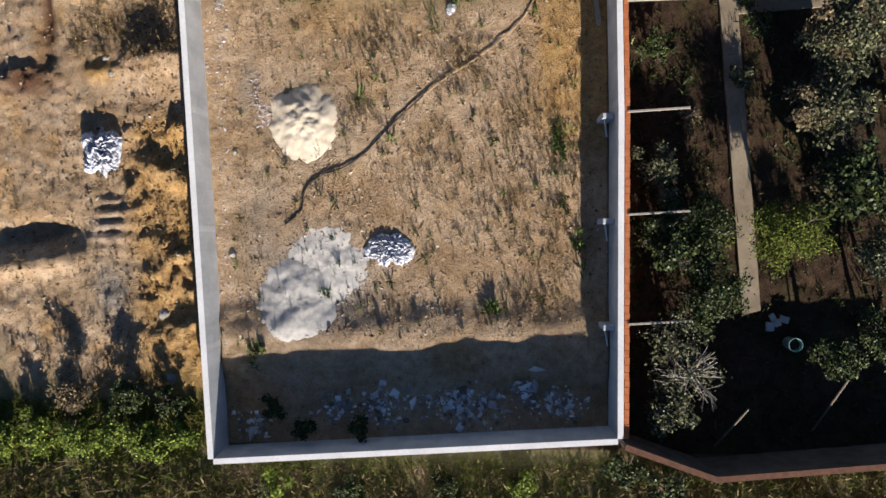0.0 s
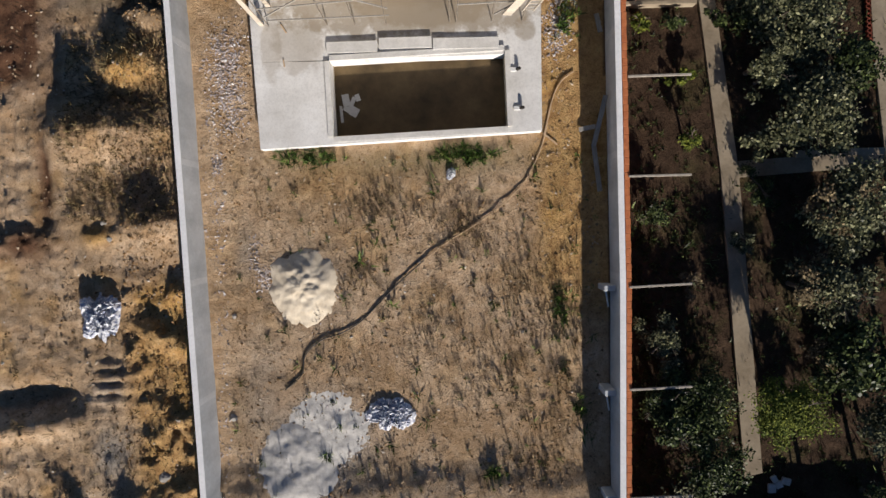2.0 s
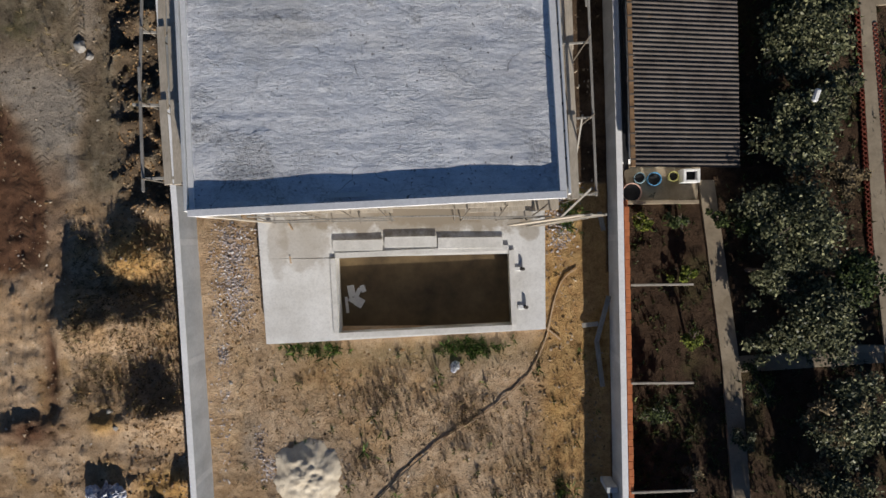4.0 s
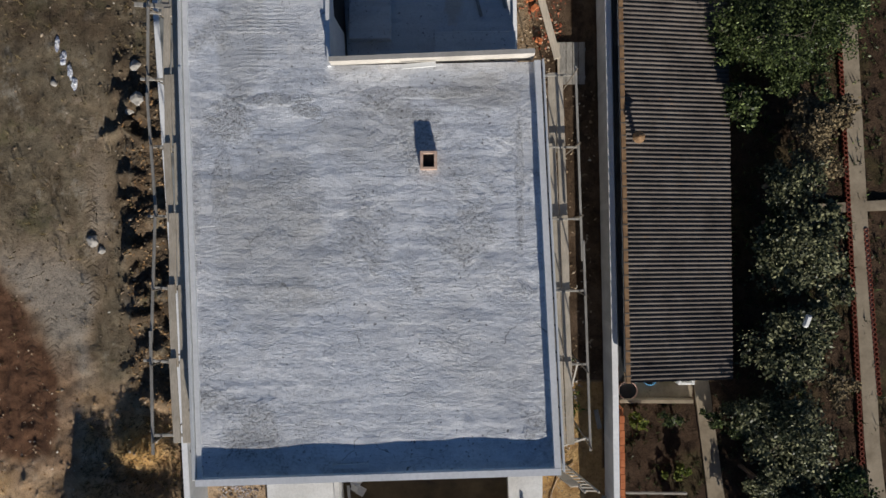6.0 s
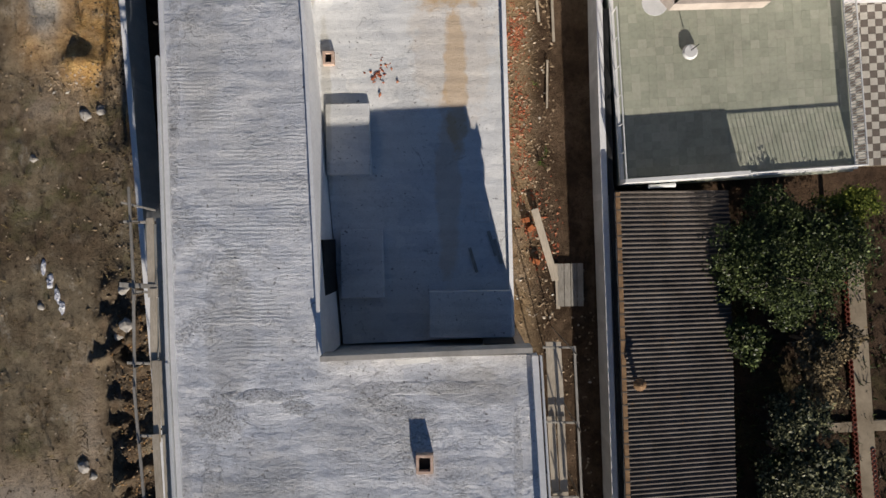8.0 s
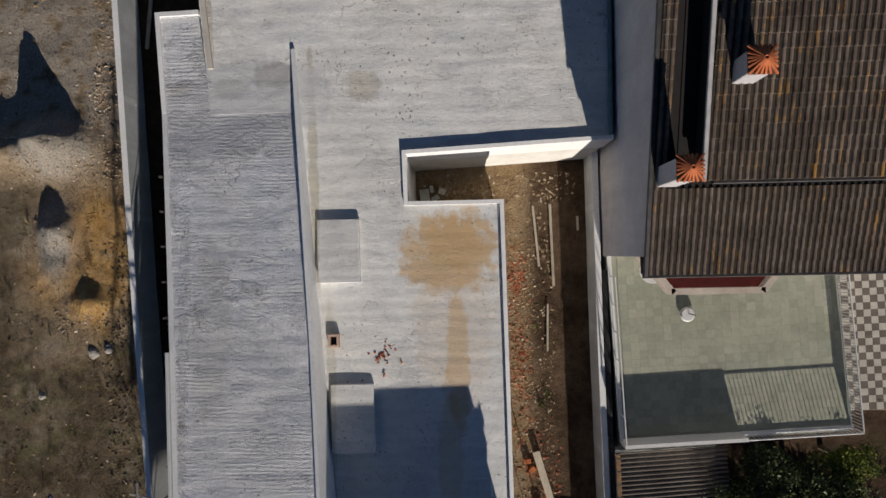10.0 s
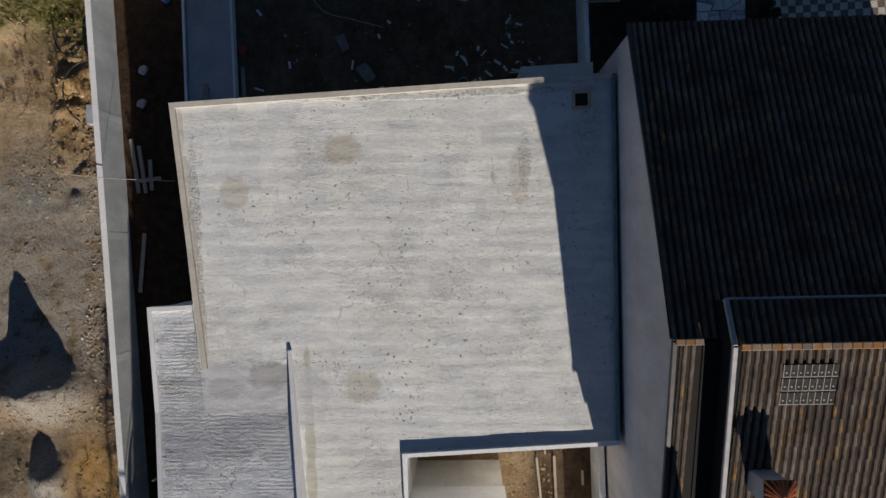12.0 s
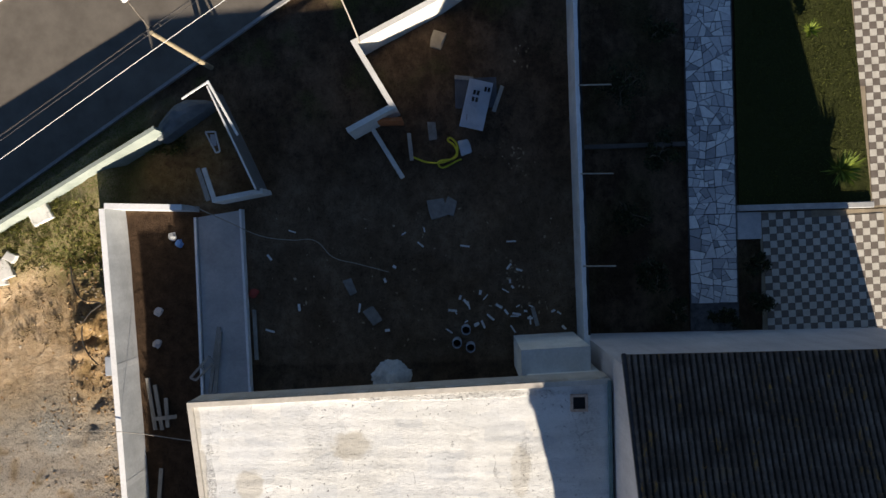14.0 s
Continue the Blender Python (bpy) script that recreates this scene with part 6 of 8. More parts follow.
poles, planks, rails = [], [], []
for i in range(6):
    y = 16.7 + i * 2.55
    x = lerp(5.1, 4.75, i / 5)
    poles.append(((x, y, 0), (x + 0.03, y + rs.uniform(-0.1, 0.1), 7.2 - 0.15 * i)))
    rails.append(((3.9 - 0.02 * i, y, 5.9 - 0.12 * i), (x + 0.18, y + rs.uniform(-0.05, 0.1), 5.95 - 0.12 * i), 0.07, 0.06))
    if i < 5:
        for k in range(2):
            planks.append(((4.32 + 0.29 * k - 0.05 * i, y - 0.15, 6.0 - 0.2 * i + 0.02 * k), (4.25 + 0.29 * k - 0.05 * i + rs.uniform(-0.05, 0.05), y + 2.7, 5.85 - 0.2 * i), 0.27, 0.05))
rails.append(((5.14, 16.6, 6.9), (4.95, 23.6, 6.6), 0.08, 0.05))
rails.append(((4.98, 22.9, 6.2), (4.78, 29.6, 6.0), 0.08, 0.05))
rails.append(((5.1, 17.0, 2.0), (4.9, 19.4, 5.8), 0.06, 0.05))
rails.append(((4.35, 16.0, 4.6), (5.1, 16.9, 6.4), 0.07, 0.05))
scaffold("east_scaffold", "plank walkway on scaffold poles beside the roof edge", poles, planks, rails)

poles, planks, rails = [], [], []
LEDGER = [(-8.95, 17.0), (-9.2, 20.5), (-9.25, 24.6), (-9.75, 28.4), (-9.85, 31.6), (-10.1, 35.0)]
for i in range(8):
    y = 17.2 + i * 2.4
    x, top = along(LEDGER, y), za(0, y)
    poles.append(((x, y, 0), (x + 0.03, y, top - 0.1)))
    rails.append(((x - 0.3 - 0.25 * (i % 2), y + 0.05, top - 0.85), (along(AL, y) - 0.15, y + rs.uniform(-0.1, 0.1), top - 0.8), 0.09, 0.07))
    if i < 7:
        for k in range(2):
            planks.append(((along(AL, y) - 0.92 + 0.34 * k, y - 0.15, top - 0.72 + 0.03 * k), (along(AL, y + 2.4) - 0.9 + 0.34 * k + rs.uniform(-0.08, 0.08), y + 2.55, top - 0.98 + 0.03 * k), 0.24 + 0.04 * k, 0.05))
for (xa, ya), (xb, yb) in zip(LEDGER, LEDGER[1:]):
    rails.append(((xa, ya - 0.2, za(0, ya) - 0.25), (xb, yb + 0.2, za(0, yb) - 0.2), 0.085, 0.07))
rails.append(((-10.6, 31.9, za(0, 32) - 0.7), (-9.2, 31.8, za(0, 32) - 0.7), 0.16, 0.05))
rails.append(((-10.55, 34.7, za(0, 34.7) - 0.6), (-9.3, 34.4, za(0, 34.5) - 0.6), 0.07, 0.06))
scaffold("west_scaffold", "plank walkway on scaffold poles along the roof edge", poles, planks, rails)


# ---- pool deck things ----
for (a, b) in (((-4.6, 14.98, 0.68), (-2.5, 15.0, 0.69)), ((-2.42, 15.1, 0.7), (-0.25, 15.12, 0.7)), ((-0.2, 15.05, 0.68), (2.5, 15.05, 0.67))):
    base = thing("plank_bench", a[0], a[1], 0.6, "pale board raised on short blocks by the pool", "board", "raised boards")
    inv = base.matrix_world.inverted()
    bm = beam(a, b, 0.46, 0.05)
    bm.transform(inv)
    part("board", bm, WHITE_RENDER, base)
    for t in (0.06, 0.94):
        p = Vector(a).lerp(Vector(b), t)
        bm = box(p.x - 0.09, p.x + 0.09, p.y - 0.15, p.y + 0.15, 0.6, p.z - 0.02)
        bm.transform(inv)
        part("block", bm, HOUSE_RENDER, base)
for x, y in ((3.12, 13.95), (3.25, 12.36)):
    base = thing("pipe_outlet", x, y, 0.6, "white plastic outlet with a black pipe stub", "pipe", "pool outlets")
    part("collar", box(-0.16, 0.12, -0.09, 0.09, 0, 0.06, 0.02), WHITE_PAINT, base)
    part("stub", cyl(0.075, 0.07, 0.2, 12, True, pose(0.13, 0, 0.02, 0, 25, 0)), HOSE_BLACK, base, "black pipe stub")
for x, y, w, l, a in ((-4.0, 13.0, 0.3, 0.5, 10), (-3.75, 12.85, 0.18, 0.6, -25), (-3.65, 12.5, 0.35, 0.4, -30), (-4.2, 12.4, 0.12, 0.7, 5), (-3.95, 12.6, 0.22, 0.35, 60), (-3.5, 13.1, 0.2, 0.3, 20)):
    m = pose(x, y, -0.35, 4, 3, a)
    single("slab_offcut", box(-w / 2, w / 2, -l / 2, l / 2, 0, 0.05, 0.008, m), WHITE_RENDER, "pale slab offcut on the dirty pool floor", "offcut", "", "pool offcuts")
for a, b in (((-6.5, 16.0, 0.62), (-6.28, 15.65, 0.62)), ((-6.42, 14.55, 0.62), (-6.38, 14.25, 0.62)), ((4.35, 11.4, 0.05), (4.95, 10.9, 0.05)), ((4.4, 11.3, 0.07), (4.7, 12.6, 0.07))):
    single("batten", beam(a, b, 0.06, 0.04), HOSE_TAN, "short stained batten lying by the deck", "batten", "", "loose battens")
for a, b in (((6.85, 12.8, 0.7), (6.45, 10.8, 0.1)), ((6.45, 10.9, 0.1), (6.7, 8.9, 0.12)), ((5.85, 11.5, 0.08), (6.5, 11.6, 0.3)), ((6.6, 16.3, 0.1), (6.75, 15.5, 0.2))):
    single("long_plank", beam(a, b, 0.2, 0.05), GREY_LUMBER, "grey plank lying in the wall's shade", "plank", "", "planks by the wall")
for y in (4.93, 0.65, -3.7):
    base = thing("wall_bracket", 6.9, y, 0, "small concrete stub with a pale tube on the wall", "bracket", "wall brackets")
    part("stub", box(-0.3, 0.16, -0.12, 0.12, -0.1, 1.3, 0.02), WALL_CEMENT, base)
    part("tube", bar((-0.2, -0.1, 1.1), (-0.05, -0.8, 0.9), 0.035), WHITE_PAINT, base)

# ---- alley ----
for a, b, w in (((4.2, 44.8, 0.12), (4.42, 42.2, 0.1), 0.1), ((4.93, 44.85, 0.1), (5.02, 41.35, 0.12), 0.11), ((4.1, 34.4, 0.3), (4.95, 31.4, 0.15), 0.3), ((5.0, 32.1, 0.1), (5.05, 30.2, 0.1), 0.16), ((4.75, 40.6, 0.1), (4.7, 38.6, 0.1), 0.08), ((6.05, 44.3, 0.3), (6.06, 43.7, 0.3), 0.1)):
    single("alley_plank", beam(a, b, w, 0.05), LUMBER, "weathered plank lying in the side alley", "plank", "", "alley planks")
base = thing("shuttering", 5.55, 31.2, 0, "grey timber shuttering panel on the ground", "panel")
for k in range(4):
    part("board", box(-0.5 + 0.27 * k, -0.25 + 0.27 * k, -0.9, 0.9, 0.1, 0.14, 0.006), GREY_LUMBER, base)
for k in (-0.6, 0.6):
    part("batten", box(-0.52, 0.6, k - 0.05, k + 0.05, 0.02, 0.1, 0.006), GREY_LUMBER, base)
for i, (x, y, w, l, a) in enumerate(((-0.4, 45.35, 0.4, 0.5, 5), (0.05, 45.2, 0.35, 0.2, 30), (0.35, 45.5, 0.3, 0.25, -20), (-0.1, 45.6, 0.15, 0.3, 10))):
    single("block_offcut", box(-w / 2, w / 2, -l / 2, l / 2, 0, 0.18, 0.012, pose(x, y, 0, 0, 5, a)), WHITE_RENDER, "broken pale block in the shaded recess", "block", "", "broken blocks")
for x, y, a in ((3.75, 33.95, 10), (3.95, 33.6, 40), (4.15, 32.2, -20)):
    single("clay_block", box(-0.15, 0.15, -0.1, 0.1, 0, 0.2, 0.01, pose(x, y, 0.02, 0, 0, a)), BRICK, "orange hollow clay block", "brick", "", "loose clay blocks")


# ---- the neighbour's roof fittings ----
def fin_chimney(x, y, zroof, w, h, label):
    """A rendered stack under a pyramid cap of radiating orange tiles."""
    base = thing("chimney", x, y, zroof, label, "chimney", "tiled chimneys")
    part("stack", box(-w * 0.42, w * 0.42, -w * 0.42, w * 0.42, -1.2, h, 0.02), NWALL, base)
    cap = bmesh.new()
    lo = [cap.verts.new((sx * w / 2, sy * w / 2, h + 0.02)) for sx, sy in ((-1, -1), (1, -1), (1, 1), (-1, 1))]
    hi = [cap.verts.new((sx * 0.06, sy * 0.06, h + 0.3)) for sx, sy in ((-1, -1), (1, -1), (1, 1), (-1, 1))]
    for i in range(4):
        cap.faces.new((lo[i], lo[(i + 1) % 4], hi[(i + 1) % 4], hi[i]))
    cap.faces.new(hi)
    cap.faces.new(lo[::-1])
    capo = part("cap", cap, CHIM_DARK, base, "dark chimney cap")
    for i in range(20):
        a = 2 * math.pi * (i + 0.5) / 20
        k = w / 2 / max(abs(math.cos(a)), abs(math.sin(a)))
        part("cap_tile", beam((math.cos(a) * 0.03, math.sin(a) * 0.03, h + 0.33), (math.cos(a) * k * 1.04, math.sin(a) * k * 1.04, h + 0.1), 0.06, 0.07), CHIM_TILE, capo)
    return base


_m = Mat("mossy_ridge", 0.9, 0, 0.2)
_m.color(_m.mix(_m.ramp(_m.noise(2.5, 5, 0.7), (0.42, 0.0), (0.6, 0.9)), _m.ramp(_m.random(), (0.0, (0.16, 0.14, 0.12)), (1.0, (0.42, 0.38, 0.33))), (0.34, 0.15, 0.04))).bump(_m.noise(20, 4), 0.4, 0.01)
MOSS_TILE = _m.m
BAY = cement("bay_render", (0.45, 0.38, 0.32), (0.60, 0.52, 0.45))
RUBBLE2 = cement("pale_stone", (0.45, 0.44, 0.42), (0.62, 0.60, 0.57), 3)
CHIM_TILE = plain("chimney_tile", (0.42, 0.10, 0.035), (0.62, 0.20, 0.08), 5, 0.8)
CHIM_DARK = plain("chimney_soot", (0.03, 0.02, 0.015), (0.09, 0.045, 0.03), 5, 0.9)
fin_chimney(7.28, 44.95, zl(0, 44.95), 0.7, 2.0, "square chimney with a radiating orange tile cap")
fin_chimney(8.82, 47.5, zu(0, 47.5), 0.7, 1.1, "orange tile-capped chimney on the raised roof")
GLAZING = plain("glazing_bar", (0.22, 0.21, 0.19), (0.34, 0.33, 0.30), 5, 0.6)
GLASS_TILE = plain("glass_tile", (0.025, 0.022, 0.02), (0.07, 0.065, 0.055), 6, 0.2)
for r in range(3):
    for c in range(8):
        x, y = 9.02 + c * 0.165, 49.58 + r * 0.36
        tilt = pose(x, y, zu(x, y) + 0.115, math.degrees(math.atan(0.33)))
        gl = npart("glass_tile", box(0, 0.15, 0, 0.33, -0.03, 0.0, 0, tilt), GLASS_TILE, "dark clear glass roof tile")
        for x0, x1, y0, y1 in ((-0.008, 0.01, 0, 0.34), (0.01, 0.15, 0, 0.022), (0.055, 0.095, 0.1, 0.14)):
            bm = box(x0, x1, y0, y1, 0.0, 0.012, 0, tilt)
            bm.transform(NI)
            part("glazing_bar", bm, GLAZING, gl)
for i in range(46):
    x = 7.95 + i * 0.235
    npart("ridge_tile", beam((x, 51.08, 12.09), (x + 0.225, 51.08, 12.09), 0.16, 0.1), MOSS_TILE)
for i in range(3):
    x = 6.72 + i * 0.235
    npart("ridge_tile", beam((x, 51.08, 11.08), (x + 0.225, 51.08, 11.08), 0.16, 0.1), MOSS_TILE)
# added dark strip that stands in for the shade below the raised eaves
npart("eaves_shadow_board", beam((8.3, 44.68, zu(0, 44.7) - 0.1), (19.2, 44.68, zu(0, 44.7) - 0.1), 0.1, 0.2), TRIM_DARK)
npart("bay_slab", prism([(7.4, 42.68), (8.62, 41.25), (11.78, 41.25), (13.0, 42.68)], 4.25, lambda x, y: 4.5), plain("red_bay_floor", (0.16, 0.03, 0.025), (0.24, 0.05, 0.04), 3, 0.7), "dark red balcony floor")
for p, q in (((7.4, 42.62), (8.55, 41.2)), ((8.55, 41.2), (11.83, 41.2)), ((11.83, 41.2), (13.0, 42.62))):
    npart("bay_parapet", wall_strip([p, q], 0.22, 4.22, lambda x, y: 4.9), BAY, "cream rendered balcony parapet")

# ---- green terrace fittings ----
bm = wall_strip([(7.25, 35.22), (11.9, 35.45)], 0.14, 1.8, lambda x, y: 2.98)
bm.transform(GI)
part("parapet", bm, WHITE_PAINT, gt, "solid white parapet")
rail = thing("terrace_railing", 15.75, 38.5, 2.0, "white painted steel railing along the terrace edge", "railing")
RI = rail.matrix_world.inverted()
def rpart(name, bm):
    bm.transform(RI)
    part(name, bm, WHITE_PAINT, rail)
for zt in (2.12, 2.95):
    rpart("rail_bar", bar((16.2, 35.75, zt), (15.75, 42.3, zt), 0.03))
    rpart("rail_bar", bar((7.3, 35.3, zt), (7.0, 41.8, zt), 0.03))
    rpart("rail_bar", bar((11.9, 35.5, zt), (16.2, 35.72, zt), 0.03))
for i in range(52):
    t = i / 51
    x, y = lerp(16.2, 15.75, t), lerp(35.75, 42.3, t)
    rpart("baluster", bar((x, y, 2.1), (x, y, 2.95), 0.017, 5))
for i in range(27):
    t = i / 26
    x, y = lerp(11.9, 16.2, t), lerp(35.5, 35.72, t)
    rpart("baluster", bar((x, y, 2.1), (x, y, 2.95), 0.014, 5))
for i in range(7):
    t = i / 6
    x, y = lerp(7.3, 7.0, t), lerp(35.3, 41.8, t)
    rpart("post", bar((x, y, 2.0), (x, y, 2.97), 0.022, 6))
base = thing("terrace_lamp", 9.96, 40.25, 2.0, "round white garden lamp on the terrace", "lamp")
part("foot", cyl(0.16, 0.16, 0.05, 14), WHITE_PAINT, base)
part("globe", cyl(0.3, 0.24, 0.12, 18, True, pose(0, 0, 0.16)), WHITE_PAINT, base)
part("stem", cyl(0.05, 0.05, 0.12, 8, True, pose(0, 0, 0.045)), TRIM_DARK, base)
part("rod", cyl(0.022, 0.018, 0.8, 8, True, pose(0.02, 0.04, 0.27)), TRIM_DARK, base, "thin dark upright rod")
table = thing("garden_table", 8.5, 42.0, 2.0, "round white garden table on the green terrace", "table")
part("tabletop", cyl(0.5, 0.5, 0.035, 28, True, pose(0, 0, 0.7)), WHITE_PAINT, table)
part("pedestal", cyl(0.04, 0.04, 0.67, 10, True, pose(0, 0, 0.035)), WHITE_PAINT, table)
part("foot", cyl(0.22, 0.16, 0.035, 18, True), WHITE_PAINT, table)
single("white_tube", bar((8.35, 35.12, 2.0), (9.4, 35.17, 2.0), 0.08), WHITE_PAINT, "white tube lamp over the shed roof", "lamp")

# ---- shed fittings ----
RUST = plain("rusty_gutter", (0.16, 0.09, 0.045), (0.34, 0.21, 0.11), 4, 0.8)
bm = beam((7.42, 17.95, 2.5), (7.05, 34.9, 2.5), 0.18, 0.1)
bm.transform(SI)
part("gutter", bm, RUST, shed, "rusty brown gutter")
for i in range(34):
    y = 18.2 + i * 0.5
    bm = box(7.3 - 0.0218 * (y - 18), 7.56 - 0.0218 * (y - 18), y, y + 0.04, 2.5, 2.56)
    bm.transform(SI)
    part("gutter_clip", bm, CLAMP, shed)
base = thing("roof_vent", 7.7, 27.6, 2.3, "small grey vent pipe with a conical cowl", "vent")
part("pipe", cyl(0.09, 0.09, 0.7, 10), NWALL, base)
part("cowl", cyl(0.25, 0.04, 0.22, 14, True, pose(0, 0, 0.66)), RUST, base)
FELT = plain("black_felt", (0.012, 0.012, 0.013), (0.04, 0.04, 0.04), 3, 0.8)
bm = bmesh.new()
prev = None
for i in range(70):
    y = 17.9 + i * 0.35
    a = (along(EAST, y) + 0.25, y, 1.9)
    b = (along(EAST, y) + 0.42 + 0.14 * abs(fbm(y, 0, 0.7)), y, 1.98 + 0.1 * fbm(y, 3, 0.8))
    cur = (bm.verts.new(a), bm.verts.new(b), bm.verts.new((b[0], y, 1.2)))
    if prev:
        bm.faces.new((prev[0], cur[0], cur[1], prev[1]))
        bm.faces.new((prev[1], cur[1], cur[2], prev[2]))
    prev = cur
single("felt_flashing", bm, FELT, "ragged black felt between wall and shed", "flashing")
single("shed_front_slab", sheet((7.6, 16.75), (10.8, 16.8), (10.95, 18.3), (7.5, 18.3), 8, 4, lambda x, y: -0.25, 0.3), PATH_CEMENT, "small cement yard before the shed", "paving", "structure")
single("low_yard_wall", box(7.6, 10.75, 16.6, 16.76, -0.4, 0.15, 0.015), PATH_CEMENT, "low cement wall edging the yard", "wall")
for i, (x, y, r, h, mat, lab) in enumerate(((8.3, 17.7, 0.24, 0.35, "blue_tub", "pale blue round tub"), (8.9, 17.65, 0.3, 0.4, "blue_basin", "blue basin with a pale rim"), (9.7, 17.75, 0.22, 0.4, "clay_pot", "clay plant pot"), (8.0, 17.1, 0.42, 0.25, "pink_bowl", "wide pinkish clay bowl"))):
    col = {"blue_tub": (0.35, 0.50, 0.55), "blue_basin": (0.12, 0.33, 0.55), "clay_pot": (0.45, 0.42, 0.15), "pink_bowl": (0.62, 0.40, 0.32)}[mat]
    base = thing("tub", x, y, -0.25, lab + " on the cement yard", "tub", "yard tubs")
    m_ = plain(mat, tuple(v * 0.8 for v in col), col, 4, 0.5)
    bm = cyl(r * 0.8, r, h, 18, False)
    bmesh.ops.contextual_create(bm, geom=[e for e in bm.edges if all(abs(v.co.z) < 1e-4 for v in e.verts)])
    bmesh.ops.solidify(bm, geom=bm.faces[:], thickness=0.03)
    part("shell", bm, m_, base)
    part("soil", cyl(r * 0.88, r * 0.88, 0.02, 16, True, pose(0, 0, h * 0.7)), DARK_HOLE, base)
base = thing("wash_basin", 10.35, 17.75, -0.25, "white square wash basin with a dark bowl", "basin")
for x0, x1, y0, y1 in ((-0.35, -0.22, -0.28, 0.28), (0.22, 0.35, -0.28, 0.28), (-0.22, 0.22, -0.28, -0.18), (-0.22, 0.22, 0.18, 0.28)):
    part("rim", box(x0, x1, y0, y1, 0, 0.7, 0.02), WHITE_PAINT, base)
part("bowl", box(-0.22, 0.22, -0.18, 0.18, 0.3, 0.4), DARK_HOLE, base)

# ---- garden paths, beds and fence ----
single("garden_path", sheet((10.85, 17.6), (11.5, 17.6), (12.6, 9.6), (11.85, 9.6), 4, 16, lambda x, y: -0.2, 0.3, 0.02), PATH_CEMENT, "narrow worn cement garden path", "path", "structure")
single("garden_path", sheet((11.85, 9.6), (12.6, 9.6), (13.58, -3.2), (12.82, -3.4), 4, 24, lambda x, y: -0.2, 0.3, 0.02), PATH_CEMENT, "narrow worn cement garden path", "path", "structure")
single("cross_path", sheet((12.6, 9.4), (18.6, 9.8), (18.6, 10.45), (12.6, 10.1), 12, 3, lambda x, y: -0.22, 0.3, 0.02), PATH_CEMENT, "cement path crossing between the beds", "path", "structure")
single("far_path", sheet((17.0, 33.5), (17.7, 33.5), (18.8, 14.8), (18.15, 14.8), 4, 30, lambda x, y: -0.2, 0.3, 0.02), PATH_CEMENT, "straight cement path edged with red scallops", "path", "structure")
single("far_path", sheet((18.15, 14.8), (18.8, 14.8), (19.6, 8.0), (18.9, 8.0), 4, 12, lambda x, y: -0.2, 0.3, 0.02), PATH_CEMENT, "straight cement path between beds", "path", "structure")
single("far_cross_path", sheet((16.1, 24.75), (21.5, 24.95), (21.5, 25.45), (16.1, 25.15), 10, 3, lambda x, y: -0.21, 0.3, 0.02), PATH_CEMENT, "cement path crossing the far path", "path", "structure")
single("bed_kerb", box(14.9, 15.95, 10.2, 10.5, -0.4, -0.12, 0.02), PATH_CEMENT, "low cement kerb of a planting bed", "kerb")
single("bed_kerb", box(17.1, 18.6, 10.25, 10.55, -0.4, -0.12, 0.02), PATH_CEMENT, "low cement kerb of a planting bed", "kerb")
edging = thing("scallop_edging", 17.5, 18, -0.4, "row of red clay scallops edging a path", "edging")
EI = edging.matrix_world.inverted()
ring = cyl(0.1, 0.1, 0.16, 10, False)
bmesh.ops.solidify(ring, geom=ring.faces[:], thickness=0.025)
RING = mesh_of("scallop", ring, plain("old_clay", (0.16, 0.035, 0.02), (0.27, 0.07, 0.04), 4, 0.85))
for k, (xa, ya, xb, yb, n) in enumerate(((16.95, 33.0, 18.05, 14.0, 95), (18.15, 24.0, 18.75, 17.0, 34))):
    for i in range(n):
        t = i / (n - 1)
        ob = new("scallop", RING)
        ob.parent = edging
        ob.matrix_basis = EI @ pose(lerp(xa, xb, t), lerp(ya, yb, t), -0.32)
fence = thing("south_garden_wall", 11, -9.3, 0, "brown garden wall with a brick top", "wall", "", "structure")
FI = fence.matrix_world.inverted()
FPTS = [(7.35, -8.3), (10.95, -9.6), (14.0, -9.35), (20.0, -8.85)]
bm = wall_strip(FPTS, -0.2, -0.6, lambda x, y: 1.95)
bm.transform(FI)
part("wall_body", bm, plain("brown_wall", (0.10, 0.08, 0.06), (0.22, 0.17, 0.13), 1.5), fence)
bm = wall_strip(FPTS, -0.24, 1.95, lambda x, y: 2.02, None, 0.02)
bm.transform(FI)
part("wall_cap", bm, plain("dark_brick", (0.10, 0.05, 0.03), (0.22, 0.10, 0.06), 4), fence, "dark weathered brick cap")
# neighbour's brick wall against the plot wall, its top course in single bricks
brickwall = thing("brick_wall", 7.5, 5, 0, "orange hollow-brick wall against the plot wall", "wall", "", "structure")
BI = brickwall.matrix_world.inverted()
bm = wall_strip([(x + 0.26, y) for x, y in ((7.05, -8.2), (7.12, 5.0), (6.98, 16.7))], -0.2, -0.6, lambda x, y: 1.52)
bm.transform(BI)
part("wall_body", bm, BRICK, brickwall)
BR = mesh_of("brick", box(-0.1, 0.1, -0.145, 0.145, 0, 0.2, 0.012), BRICK)
for i in range(82):
    y = -8.0 + i * 0.3
    ob = new("brick", BR)
    ob.parent = brickwall
    ob.matrix_basis = BI @ pose(along(EAST, y) + 0.385 + 0.01 * math.sin(i * 2.1), y, 1.53, 0, 0, math.sin(i * 7.3) * 2)
